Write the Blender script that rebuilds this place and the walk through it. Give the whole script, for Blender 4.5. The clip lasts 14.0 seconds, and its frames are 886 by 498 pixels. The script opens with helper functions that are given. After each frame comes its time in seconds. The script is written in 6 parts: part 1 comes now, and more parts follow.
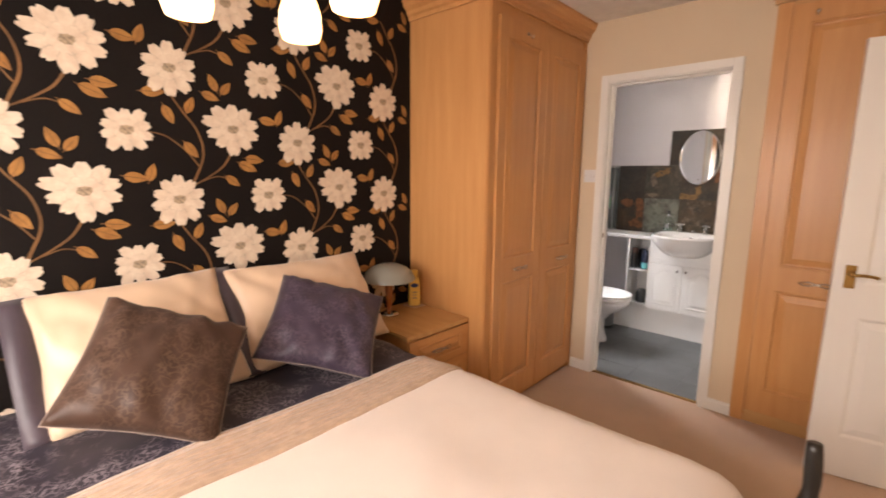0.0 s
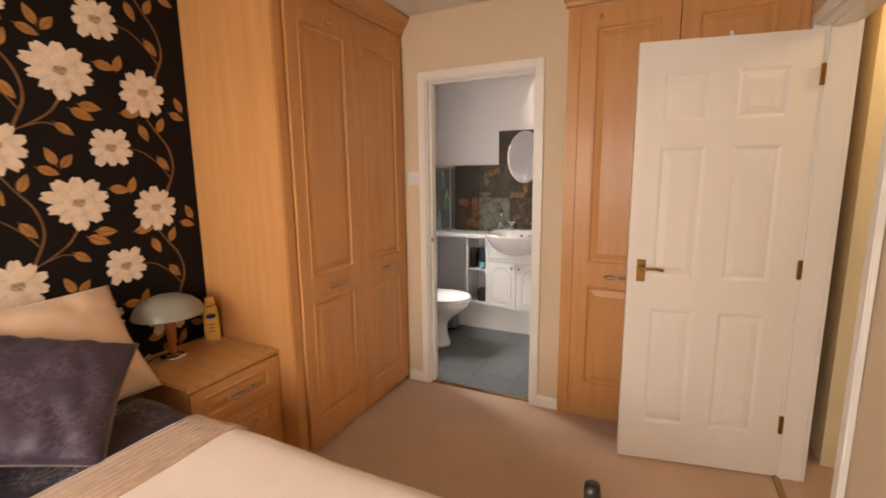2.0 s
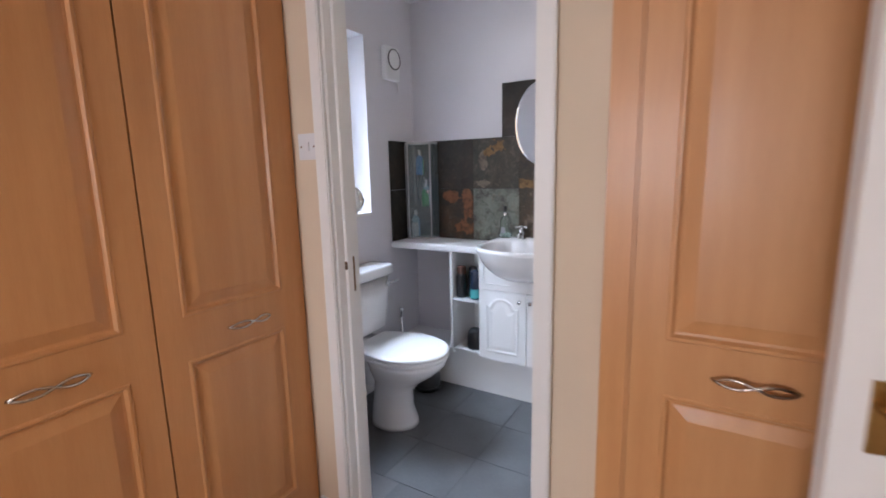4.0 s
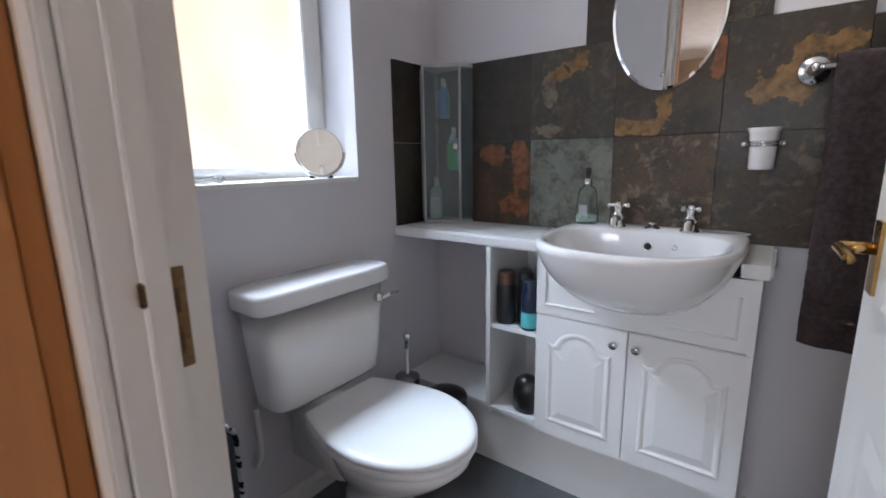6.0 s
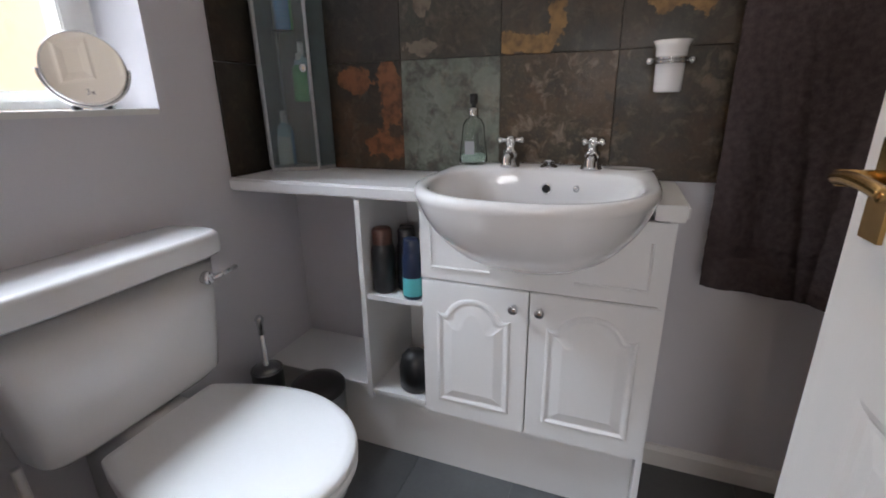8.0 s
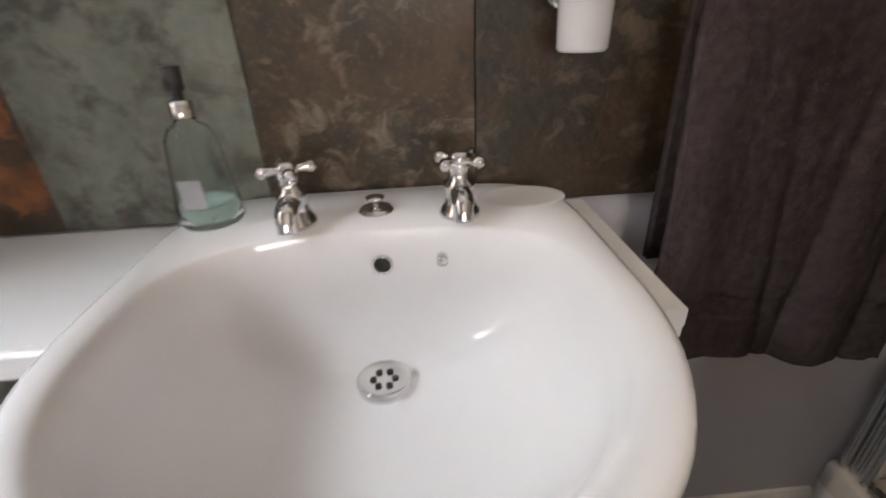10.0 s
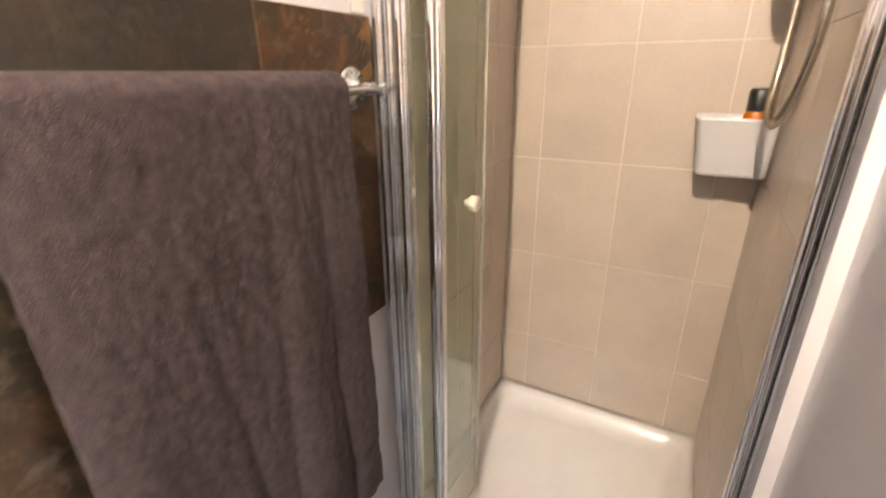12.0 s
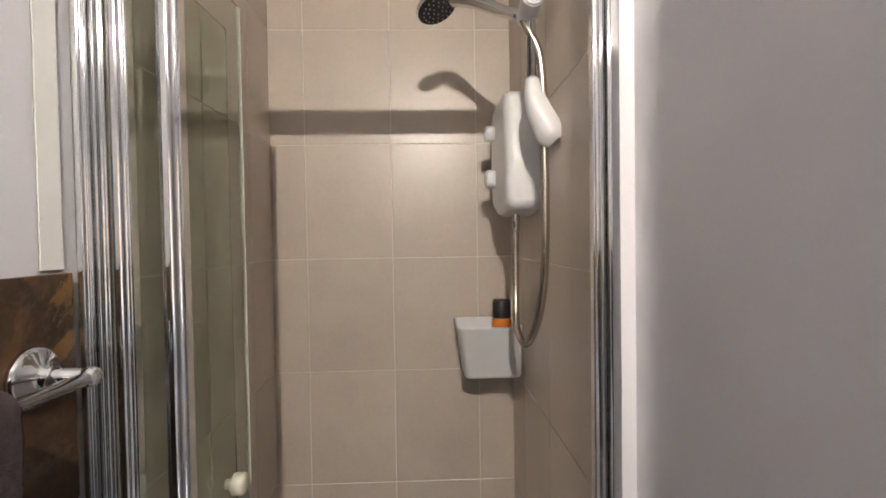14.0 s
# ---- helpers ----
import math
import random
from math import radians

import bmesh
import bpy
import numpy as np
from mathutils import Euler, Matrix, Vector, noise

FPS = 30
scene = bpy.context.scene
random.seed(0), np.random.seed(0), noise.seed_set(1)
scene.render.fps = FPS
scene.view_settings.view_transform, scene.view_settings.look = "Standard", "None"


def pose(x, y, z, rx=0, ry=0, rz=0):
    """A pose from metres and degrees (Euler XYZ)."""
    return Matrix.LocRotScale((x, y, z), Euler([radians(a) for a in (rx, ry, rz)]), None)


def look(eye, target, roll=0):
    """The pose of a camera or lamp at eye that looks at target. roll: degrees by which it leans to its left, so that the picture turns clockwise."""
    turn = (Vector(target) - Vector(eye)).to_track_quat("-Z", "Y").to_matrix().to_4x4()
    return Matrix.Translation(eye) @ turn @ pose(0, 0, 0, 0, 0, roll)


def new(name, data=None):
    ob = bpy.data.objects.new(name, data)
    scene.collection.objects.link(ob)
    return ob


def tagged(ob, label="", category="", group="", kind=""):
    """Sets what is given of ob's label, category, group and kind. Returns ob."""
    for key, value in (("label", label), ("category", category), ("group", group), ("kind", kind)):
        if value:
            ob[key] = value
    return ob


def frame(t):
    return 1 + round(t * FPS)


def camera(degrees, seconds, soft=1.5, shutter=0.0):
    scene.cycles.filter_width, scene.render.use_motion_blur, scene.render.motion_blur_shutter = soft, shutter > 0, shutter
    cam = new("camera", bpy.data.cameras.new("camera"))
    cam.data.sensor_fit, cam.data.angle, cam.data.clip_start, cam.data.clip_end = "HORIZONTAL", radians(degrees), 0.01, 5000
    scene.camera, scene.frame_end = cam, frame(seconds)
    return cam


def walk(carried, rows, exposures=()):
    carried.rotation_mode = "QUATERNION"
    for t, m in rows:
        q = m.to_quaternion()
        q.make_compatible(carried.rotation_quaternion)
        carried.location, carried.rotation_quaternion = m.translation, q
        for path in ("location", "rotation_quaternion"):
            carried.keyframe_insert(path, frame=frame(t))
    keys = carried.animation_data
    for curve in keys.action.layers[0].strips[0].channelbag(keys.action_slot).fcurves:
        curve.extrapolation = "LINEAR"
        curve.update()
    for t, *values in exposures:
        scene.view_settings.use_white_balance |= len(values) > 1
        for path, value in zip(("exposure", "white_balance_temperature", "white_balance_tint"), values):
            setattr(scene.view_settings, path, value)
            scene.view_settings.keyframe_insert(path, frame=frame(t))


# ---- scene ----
cam = camera(89.0, 14.0, soft=1.7, shutter=0.3)
PATH = [
    (0, (0.357, -0.157, 1.403), (-0.978, 1.297, 1.078), 0.6),
    (0.5, (0.4, -0.171, 1.411), (-0.669, 1.489, 1.091), 0.8),
    (1, (0.409, -0.178, 1.428), (-0.541, 1.553, 1.104), 0.4),
    (1.5, (0.417, -0.086, 1.427), (-0.473, 1.675, 1.101), -0.2),
    (2, (0.444, 0.253, 1.431), (-0.425, 2.025, 1.102), -0.7),
    (2.5, (0.454, 0.658, 1.402), (-0.422, 2.424, 1.062), -1.0),
    (3, (0.42, 1.084, 1.404), (-0.475, 2.841, 1.067), -1.3),
    (3.5, (0.328, 1.472, 1.357), (-0.586, 3.22, 1.021), -1.2),
    (4, (0.144, 1.752, 1.311), (-0.869, 3.443, 0.975), -1.3),
    (4.2, (0.01, 1.862, 1.318), (-1.015, 3.541, 0.966), -1.4),
    (6.5, (-0.378, 2.821, 1.103), (-1.573, 4.375, 0.709), -0.8),
    (7, (-0.392, 2.87, 1.092), (-1.432, 4.53, 0.693), -0.4),
    (9.3, (-0.639, 3.363, 1.099), (-0.934, 5.132, 0.214), -1.6),
    (9.5, (-0.632, 3.452, 1.109), (-0.842, 5.232, 0.222), -1.6),
    (10, (-0.628, 3.637, 1.15), (-0.523, 5.403, 0.217), -2.5),
    (10.5, (-0.636, 3.727, 1.18), (-0.031, 5.365, 0.205), -2.4),
    (11, (-0.55, 3.73, 1.253), (0.523, 5.088, 0.252), -1.7),
    (11.5, (-0.441, 3.751, 1.335), (0.965, 4.812, 0.389), -0.9),
    (12, (-0.415, 3.725, 1.376), (1.22, 4.618, 0.65), -0.5),
    (12.5, (-0.325, 3.781, 1.453), (1.546, 4.358, 1.046), 0.1),
    (13, (-0.3, 3.784, 1.499), (1.681, 3.999, 1.323), -0.2),
    (14, (-0.293, 3.803, 1.508), (1.705, 3.736, 1.465), -0.9),
]
EXPOSURES = [(0.0, -0.35, 7200, 16), (0.5, -0.5, 7300, 17), (1.5, -0.6, 7600, 15), (2.0, -0.45, 7600, 14), (2.6, -0.15, 7000, 15), (3.0, -0.2, 6200, 14), (3.5, -0.4, 5700, 13), (4.2, -0.4, 5500, 11), (6.3, -0.85, 5700, 9), (7.2, -1.15, 6000, 11), (9.3, -0.4, 6300, 11), (10.0, -0.55, 6600, 12), (10.5, -0.5, 6700, 10), (11.0, 0.2, 7800, 19), (11.5, 1.05, 7500, 19), (12.0, 1.05, 7000, 15), (12.5, 0.5, 6400, 11), (13.0, 0.05, 6100, 10), (14.0, 0.05, 6000, 10)]
walk(cam, [(t, look(eye, target, roll)) for t, eye, target, roll in PATH], EXPOSURES)

# ---- world and lights ----
world = bpy.data.worlds.new("world")
scene.world = world
world.use_nodes = True
wn = world.node_tree.nodes
sky = wn.new("ShaderNodeTexSky")
sky.sky_type, sky.sun_disc, sky.sun_elevation, sky.sun_rotation = "NISHITA", False, radians(35), radians(200)
world.node_tree.links.new(sky.outputs[0], wn["Background"].inputs[0])
wn["Background"].inputs[1].default_value = 0.12


def lamp(name, kind, energy, colour, m, size=0.1, size_y=None, spot=None):
    data = bpy.data.lights.new(name, kind)
    data.energy, data.color = energy, colour
    if kind == "AREA":
        data.size = size
        if size_y:
            data.shape, data.size_y = "RECTANGLE", size_y
    elif kind == "SUN":
        data.angle = size
    else:
        data.shadow_soft_size = size
    if kind == "SPOT":
        data.spot_size, data.spot_blend = radians(spot), 1.0
    ob = new(name, data)
    ob.matrix_world = m
    return ob


lamp("sun", "SUN", 2.0, (1, 0.95, 0.88), look((0, -5, 6), (0, -1, 0)), radians(0.5))
lamp("bedroom_daylight", "AREA", 92, (1.0, 0.95, 0.92), look((-0.45, -1.28, 1.45), (-0.6, 0.2, 0.45)), 1.5, 1.1)
lamp("ensuite_daylight", "AREA", 480, (0.86, 0.93, 1.0), look((-2.75, 3.53, 3.1), (-1.5, 3.53, 1.5)), 1.6, 1.2)
lamp("ensuite_spot", "SPOT", 100, (1.0, 0.87, 0.70), look((-0.95, 3.79, 2.29), (0.75, 3.83, 1.7)), 0.012, spot=122)
lamp("landing_light", "POINT", 30, (1.0, 0.72, 0.4), pose(1.75, 2.6, 2.2), 0.06)
lamp("far_room_light", "POINT", 50, (1.0, 0.78, 0.45), pose(2.3, 6.1, 2.2), 0.06)

# ---- materials ----


def mat(name, colour, rough=0.5, metal=0.0, scale=8.0, vary=0.12, bump=0.1, fine=120.0, stretch=(1, 1, 1), coat=0.0, emit=None, trans=0.0, sheen=0.0, spec=0.5, dark=None, per_object=0.0):
    m = bpy.data.materials.new(name)
    m.use_nodes = True
    t = m.node_tree
    n, l = t.nodes, t.links
    b = n["Principled BSDF"]
    b.inputs["Roughness"].default_value = rough
    b.inputs["Metallic"].default_value = metal
    b.inputs["Coat Weight"].default_value = coat
    b.inputs["Coat Roughness"].default_value = 0.08
    b.inputs["Transmission Weight"].default_value = trans
    b.inputs["Sheen Weight"].default_value = sheen
    b.inputs["Specular IOR Level"].default_value = spec
    co = n.new("ShaderNodeTexCoord")
    mp = n.new("ShaderNodeMapping")
    mp.inputs["Scale"].default_value = stretch
    l.new(co.outputs["Object"], mp.inputs["Vector"])
    big = n.new("ShaderNodeTexNoise")
    big.inputs["Scale"].default_value, big.inputs["Detail"].default_value = scale, 5
    small = n.new("ShaderNodeTexNoise")
    small.inputs["Scale"].default_value, small.inputs["Detail"].default_value = fine, 3
    for q in (big, small):
        l.new(mp.outputs[0], q.inputs["Vector"])
    mix = n.new("ShaderNodeMix")
    mix.data_type = "RGBA"
    c2 = dark or tuple(c * (1 - 2 * vary) for c in colour)
    mix.inputs[6].default_value = (*colour, 1)
    mix.inputs[7].default_value = (*c2, 1)
    ramp = n.new("ShaderNodeMapRange")
    ramp.inputs[1].default_value, ramp.inputs[2].default_value = 0.3, 0.75
    add = n.new("ShaderNodeMath")
    add.operation = "MULTIPLY_ADD"
    add.inputs[1].default_value, add.inputs[2].default_value = 0.35, -0.17
    l.new(small.outputs[0], add.inputs[0])
    add2 = n.new("ShaderNodeMath")
    l.new(big.outputs[0], add2.inputs[0])
    l.new(add.outputs[0], add2.inputs[1])
    l.new(add2.outputs[0], ramp.inputs[0])
    l.new(ramp.outputs[0], mix.inputs[0])
    out = mix.outputs[2]
    if per_object:
        oi = n.new("ShaderNodeObjectInfo")
        mr = n.new("ShaderNodeMapRange")
        mr.inputs[3].default_value, mr.inputs[4].default_value = 1 - per_object, 1 + per_object
        l.new(oi.outputs["Random"], mr.inputs[0])
        hs = n.new("ShaderNodeHueSaturation")
        l.new(mr.outputs[0], hs.inputs["Value"])
        l.new(out, hs.inputs["Color"])
        out = hs.outputs[0]
    l.new(out, b.inputs["Base Color"])
    if bump:
        bp = n.new("ShaderNodeBump")
        bp.inputs["Strength"].default_value, bp.inputs["Distance"].default_value = bump, 0.004
        l.new(small.outputs[0], bp.inputs["Height"])
        l.new(bp.outputs[0], b.inputs["Normal"])
    if emit:
        b.inputs["Emission Color"].default_value = (*emit[0], 1)
        b.inputs["Emission Strength"].default_value = emit[1]
    return m


def wood_mat(name, light, dark, along="z", rough=0.38):
    stretch = {"z": (9, 9, 0.7), "y": (9, 0.7, 9), "x": (0.7, 9, 9)}[along]
    return mat(name, light, rough, scale=2.6, dark=dark, fine=34, stretch=stretch, bump=0.03, coat=0.05, spec=0.4)


def slate_mat(name, light, dark, ochre, rust, fleck, where=0.56):
    """Riven slate: ground colour in two tones, sharp-edged ochre leaves, soft rust stains and fine pale flecks; amounts 0 to 1."""
    m = mat(name, tuple(0.7 * c for c in light), 0.5, scale=11, dark=tuple(0.7 * c for c in dark), fine=60, bump=0.5, coat=0.04, spec=0.35)
    n, l = m.node_tree.nodes, m.node_tree.links
    b = n["Principled BSDF"]
    base = b.inputs["Base Color"].links[0].from_socket
    co = n.new("ShaderNodeTexCoord")
    oi = n.new("ShaderNodeObjectInfo")
    sh = n.new("ShaderNodeVectorMath")
    sh.operation = "MULTIPLY_ADD"
    sh.inputs[1].default_value = (1, 1, 1)
    sc = n.new("ShaderNodeVectorMath")
    sc.operation = "SCALE"
    sc.inputs[0].default_value = (13, 7, 29)
    l.new(oi.outputs["Random"], sc.inputs["Scale"])
    l.new(co.outputs["Object"], sh.inputs[0])
    l.new(sc.outputs[0], sh.inputs[2])
    height = None
    for colour, scale, lo, hi, amount, twist in (
            ((0.11, 0.052, 0.022), 5.0, 0.40, 0.66, rust, 0.0),
            ((0.27, 0.135, 0.04), 3.6, where, where + 0.012, ochre, 0.8),
            ((0.17, 0.075, 0.028), 13.0, 0.56, 0.62, ochre * 0.8, 0.6),
            ((0.032, 0.027, 0.020), 19.0, 0.49, 0.64, 0.7, 0.3),
            ((0.19, 0.15, 0.108), 27.0, 0.53, 0.67, fleck, 0.6),
            ((0.12, 0.088, 0.058), 95.0, 0.52, 0.70, fleck * 0.7, 0.0)):
        no = n.new("ShaderNodeTexNoise")
        no.inputs["Scale"].default_value, no.inputs["Detail"].default_value, no.inputs["Roughness"].default_value = scale, 9, 0.6
        no.inputs["Distortion"].default_value = twist
        l.new(sh.outputs[0], no.inputs["Vector"])
        r = n.new("ShaderNodeMapRange")
        r.inputs[1].default_value, r.inputs[2].default_value, r.inputs[4].default_value = lo, hi, amount
        l.new(no.outputs[0], r.inputs[0])
        mx = n.new("ShaderNodeMix")
        mx.data_type = "RGBA"
        mx.inputs[7].default_value = (*colour, 1)
        l.new(base, mx.inputs[6])
        l.new(r.outputs[0], mx.inputs[0])
        base = mx.outputs[2]
        if scale == 3.6:
            height = r.outputs[0]
    l.new(base, b.inputs["Base Color"])
    step = n.new("ShaderNodeBump")
    step.inputs["Strength"].default_value, step.inputs["Distance"].default_value = 0.7, 0.003
    l.new(height, step.inputs["Height"])
    old = b.inputs["Normal"].links[0].from_socket
    l.new(old, step.inputs["Normal"])
    l.new(step.outputs[0], b.inputs["Normal"])
    return m


def leaf_patches(m, patches, colour, edge=0.9):
    """Adds ragged-edged mineral leaves to a slate; patches are (x, z, half width, half height) on the wall."""
    n, l = m.node_tree.nodes, m.node_tree.links
    b = n["Principled BSDF"]
    base = b.inputs["Base Color"].links[0].from_socket
    co = n.new("ShaderNodeTexCoord")
    rag = n.new("ShaderNodeTexNoise")
    rag.inputs["Scale"].default_value, rag.inputs["Detail"].default_value, rag.inputs["Roughness"].default_value = 17, 8, 0.62
    l.new(co.outputs["Object"], rag.inputs["Vector"])
    off = n.new("ShaderNodeMath")
    off.operation = "MULTIPLY_ADD"
    off.inputs[1].default_value, off.inputs[2].default_value = 3.6, -1.8
    l.new(rag.outputs[0], off.inputs[0])
    total = None
    for x, z, rx, rz in patches:
        sub, mul, ln = n.new("ShaderNodeVectorMath"), n.new("ShaderNodeVectorMath"), n.new("ShaderNodeVectorMath")
        sub.operation, mul.operation, ln.operation = "SUBTRACT", "MULTIPLY", "LENGTH"
        sub.inputs[1].default_value = (x, 0, z)
        mul.inputs[1].default_value = (1 / rx, 0, 1 / rz)
        l.new(co.outputs["Object"], sub.inputs[0])
        l.new(sub.outputs[0], mul.inputs[0])
        l.new(mul.outputs[0], ln.inputs[0])
        add = n.new("ShaderNodeMath")
        l.new(ln.outputs["Value"], add.inputs[0])
        l.new(off.outputs[0], add.inputs[1])
        r = n.new("ShaderNodeMapRange")
        r.inputs[1].default_value, r.inputs[2].default_value, r.inputs[3].default_value, r.inputs[4].default_value = edge, edge + 0.12, 1, 0
        l.new(add.outputs[0], r.inputs[0])
        if total is None:
            total = r.outputs[0]
        else:
            mx = n.new("ShaderNodeMath")
            mx.operation = "MAXIMUM"
            l.new(total, mx.inputs[0])
            l.new(r.outputs[0], mx.inputs[1])
            total = mx.outputs[0]
    tint = n.new("ShaderNodeMix")
    tint.data_type = "RGBA"
    tint.inputs[6].default_value = (*colour, 1)
    tint.inputs[7].default_value = (*(0.45 * c for c in colour), 1)
    shade = n.new("ShaderNodeTexNoise")
    shade.inputs["Scale"].default_value, shade.inputs["Detail"].default_value = 38, 6
    l.new(co.outputs["Object"], shade.inputs["Vector"])
    sr = n.new("ShaderNodeMapRange")
    sr.inputs[1].default_value, sr.inputs[2].default_value = 0.42, 0.68
    l.new(shade.outputs[0], sr.inputs[0])
    l.new(sr.outputs[0], tint.inputs[0])
    mix = n.new("ShaderNodeMix")
    mix.data_type = "RGBA"
    l.new(base, mix.inputs[6])
    l.new(tint.outputs[2], mix.inputs[7])
    l.new(total, mix.inputs[0])
    l.new(mix.outputs[2], b.inputs["Base Color"])
    return m


def glass_mat(name, colour=(1, 1, 1), rough=0.0, alpha=None):
    m = bpy.data.materials.new(name)
    m.use_nodes = True
    b = m.node_tree.nodes["Principled BSDF"]
    b.inputs["Base Color"].default_value = (*colour, 1)
    b.inputs["Transmission Weight"].default_value = 1
    b.inputs["Roughness"].default_value = rough
    b.inputs["IOR"].default_value = 1.3
    return m


WALL = mat("beige_wall_paint", (0.68, 0.55, 0.40), 0.75, scale=2.5, vary=0.03, bump=0.12, fine=220)
CEIL = mat("textured_ceiling_paint", (0.82, 0.78, 0.74), 0.85, scale=14, vary=0.06, bump=0.9, fine=45)
PAPER = mat("black_wallpaper", (0.007, 0.0045, 0.004), 0.75, scale=4, vary=0.15, bump=0.1, fine=260, spec=0.2)
PETAL = mat("cream_flower_print", (0.74, 0.64, 0.52), 0.6, scale=28, dark=(0.60, 0.47, 0.36), bump=0.1)
PETAL2 = mat("taupe_petal_print", (0.67, 0.56, 0.44), 0.6, scale=30, vary=0.15)
EYE = mat("taupe_flower_centre", (0.50, 0.38, 0.26), 0.6, scale=90, vary=0.3)
LEAF = mat("bronze_leaf_print", (0.44, 0.215, 0.06), 0.45, scale=24, dark=(0.25, 0.11, 0.03))
VINE = mat("brown_vine_print", (0.24, 0.115, 0.04), 0.5, scale=14, vary=0.3)
CARPET = mat("beige_carpet", (0.60, 0.42, 0.31), 0.95, scale=3, vary=0.08, bump=1.0, fine=420, sheen=0.2, spec=0.1)
WOOD = wood_mat("maple_wood", (0.60, 0.305, 0.120), (0.53, 0.252, 0.092))
WOODY = wood_mat("maple_wood_lengthwise", (0.60, 0.305, 0.120), (0.53, 0.252, 0.092), "y")
WOODX = wood_mat("maple_wood_crosswise", (0.58, 0.34, 0.145), (0.48, 0.26, 0.10), "x")
# Dark brown that stands for the shade in door gaps and latch holes.
GAP = mat("gap_shade_brown", (0.10, 0.05, 0.02), 0.8)
WHITE = mat("white_gloss_paint", (0.80, 0.78, 0.75), 0.35, scale=3, vary=0.02, bump=0.03, fine=60)
DOORW = mat("white_door_paint", (0.80, 0.77, 0.74), 0.42, scale=2, vary=0.02, bump=0.12, fine=90, stretch=(6, 6, 0.6))
MELA = mat("white_melamine", (0.82, 0.82, 0.82), 0.3, scale=3, vary=0.02, bump=0.02)
CERAM = mat("white_ceramic", (0.83, 0.82, 0.82), 0.08, scale=3, vary=0.01, bump=0.0, coat=0.6)
BWALL = mat("pale_lilac_wall_paint", (0.70, 0.68, 0.71), 0.6, scale=2, vary=0.03, bump=0.04, fine=200)
BCEIL = mat("white_ceiling_paint", (0.8, 0.8, 0.8), 0.8, scale=4, vary=0.03, bump=0.1)
CHROME = mat("chrome", (0.78, 0.79, 0.80), 0.08, 1.0, vary=0.03, bump=0.0)
BRASS = mat("brass", (0.48, 0.30, 0.11), 0.26, 1.0, scale=20, vary=0.15, bump=0.03)
OLDBRASS = mat("tarnished_brass", (0.28, 0.17, 0.08), 0.4, 1.0, scale=30, vary=0.3, bump=0.08)
NICKEL = mat("brushed_nickel", (0.6, 0.55, 0.48), 0.25, 1.0, vary=0.08, bump=0.0)
BLACK = mat("black_metal", (0.012, 0.011, 0.011), 0.35, 0.0, vary=0.2, bump=0.05, coat=0.2)
SLATE_DARK = slate_mat("dark_slate", (0.045, 0.042, 0.035), (0.020, 0.019, 0.016), 0.0, 0.25, 0.12)
SLATE_GREY = slate_mat("grey_green_slate", (0.30, 0.325, 0.275), (0.14, 0.155, 0.125), 0.0, 0.12, 0.35)
SLATE_BROWN = slate_mat("brown_slate", (0.088, 0.066, 0.038), (0.040, 0.032, 0.020), 0.2, 0.5, 0.8, 0.66)
SLATE_IRON = slate_mat("iron_stained_slate", (0.095, 0.046, 0.020), (0.022, 0.017, 0.012), 0.6, 0.7, 0.3, 0.60)
SLATE_UMBER = slate_mat("umber_slate", (0.052, 0.044, 0.029), (0.022, 0.020, 0.014), 0.1, 0.4, 0.4, 0.66)
OCHRE_LEAF, RUST_LEAF, PALE_LEAF = (0.23, 0.13, 0.042), (0.21, 0.082, 0.03), (0.17, 0.135, 0.095)
SLATE_HOOK = slate_mat("slate_with_ochre_hook", (0.080, 0.076, 0.058), (0.040, 0.038, 0.030), 0.0, 0.25, 0.3)
leaf_patches(SLATE_HOOK, ((-1.075, 1.36, 0.035, 0.075), (-1.055, 1.235, 0.055, 0.024)), PALE_LEAF, 0.7)
leaf_patches(SLATE_HOOK, ((-0.975, 1.452, 0.045, 0.040), (-1.02, 1.425, 0.036, 0.022)), OCHRE_LEAF)
SLATE_TONGUE = slate_mat("slate_with_ochre_tongue", (0.070, 0.062, 0.046), (0.034, 0.030, 0.023), 0.0, 0.45, 0.2)
leaf_patches(SLATE_TONGUE, ((-0.79, 1.232, 0.085, 0.026), (-0.695, 1.284, 0.03, 0.05)), OCHRE_LEAF)
leaf_patches(SLATE_TONGUE, ((-0.555, 1.40, 0.02, 0.08),), RUST_LEAF, 0.8)
SLATE_CLOUD = slate_mat("slate_with_ochre_cloud", (0.056, 0.050, 0.038), (0.028, 0.025, 0.019), 0.0, 0.35, 0.2)
leaf_patches(SLATE_CLOUD, ((-0.39, 1.334, 0.085, 0.048), (-0.31, 1.41, 0.065, 0.034)), OCHRE_LEAF)
SLATE_BURNT = slate_mat("slate_with_burnt_edge", (0.058, 0.046, 0.032), (0.026, 0.021, 0.015), 0.0, 0.6, 0.2)
leaf_patches(SLATE_BURNT, ((-1.173, 1.115, 0.045, 0.085), (-1.205, 0.96, 0.06, 0.045), (-1.315, 1.15, 0.05, 0.045)), RUST_LEAF)
GROUT = mat("dark_grout", (0.04, 0.036, 0.03), 0.9)
STILE = mat("taupe_shower_tile", (0.53, 0.455, 0.385), 0.32, scale=6, vary=0.07, bump=0.06, fine=90, per_object=0.04)
SGROUT = mat("pale_grout", (0.70, 0.66, 0.58), 0.85, scale=20, vary=0.08)
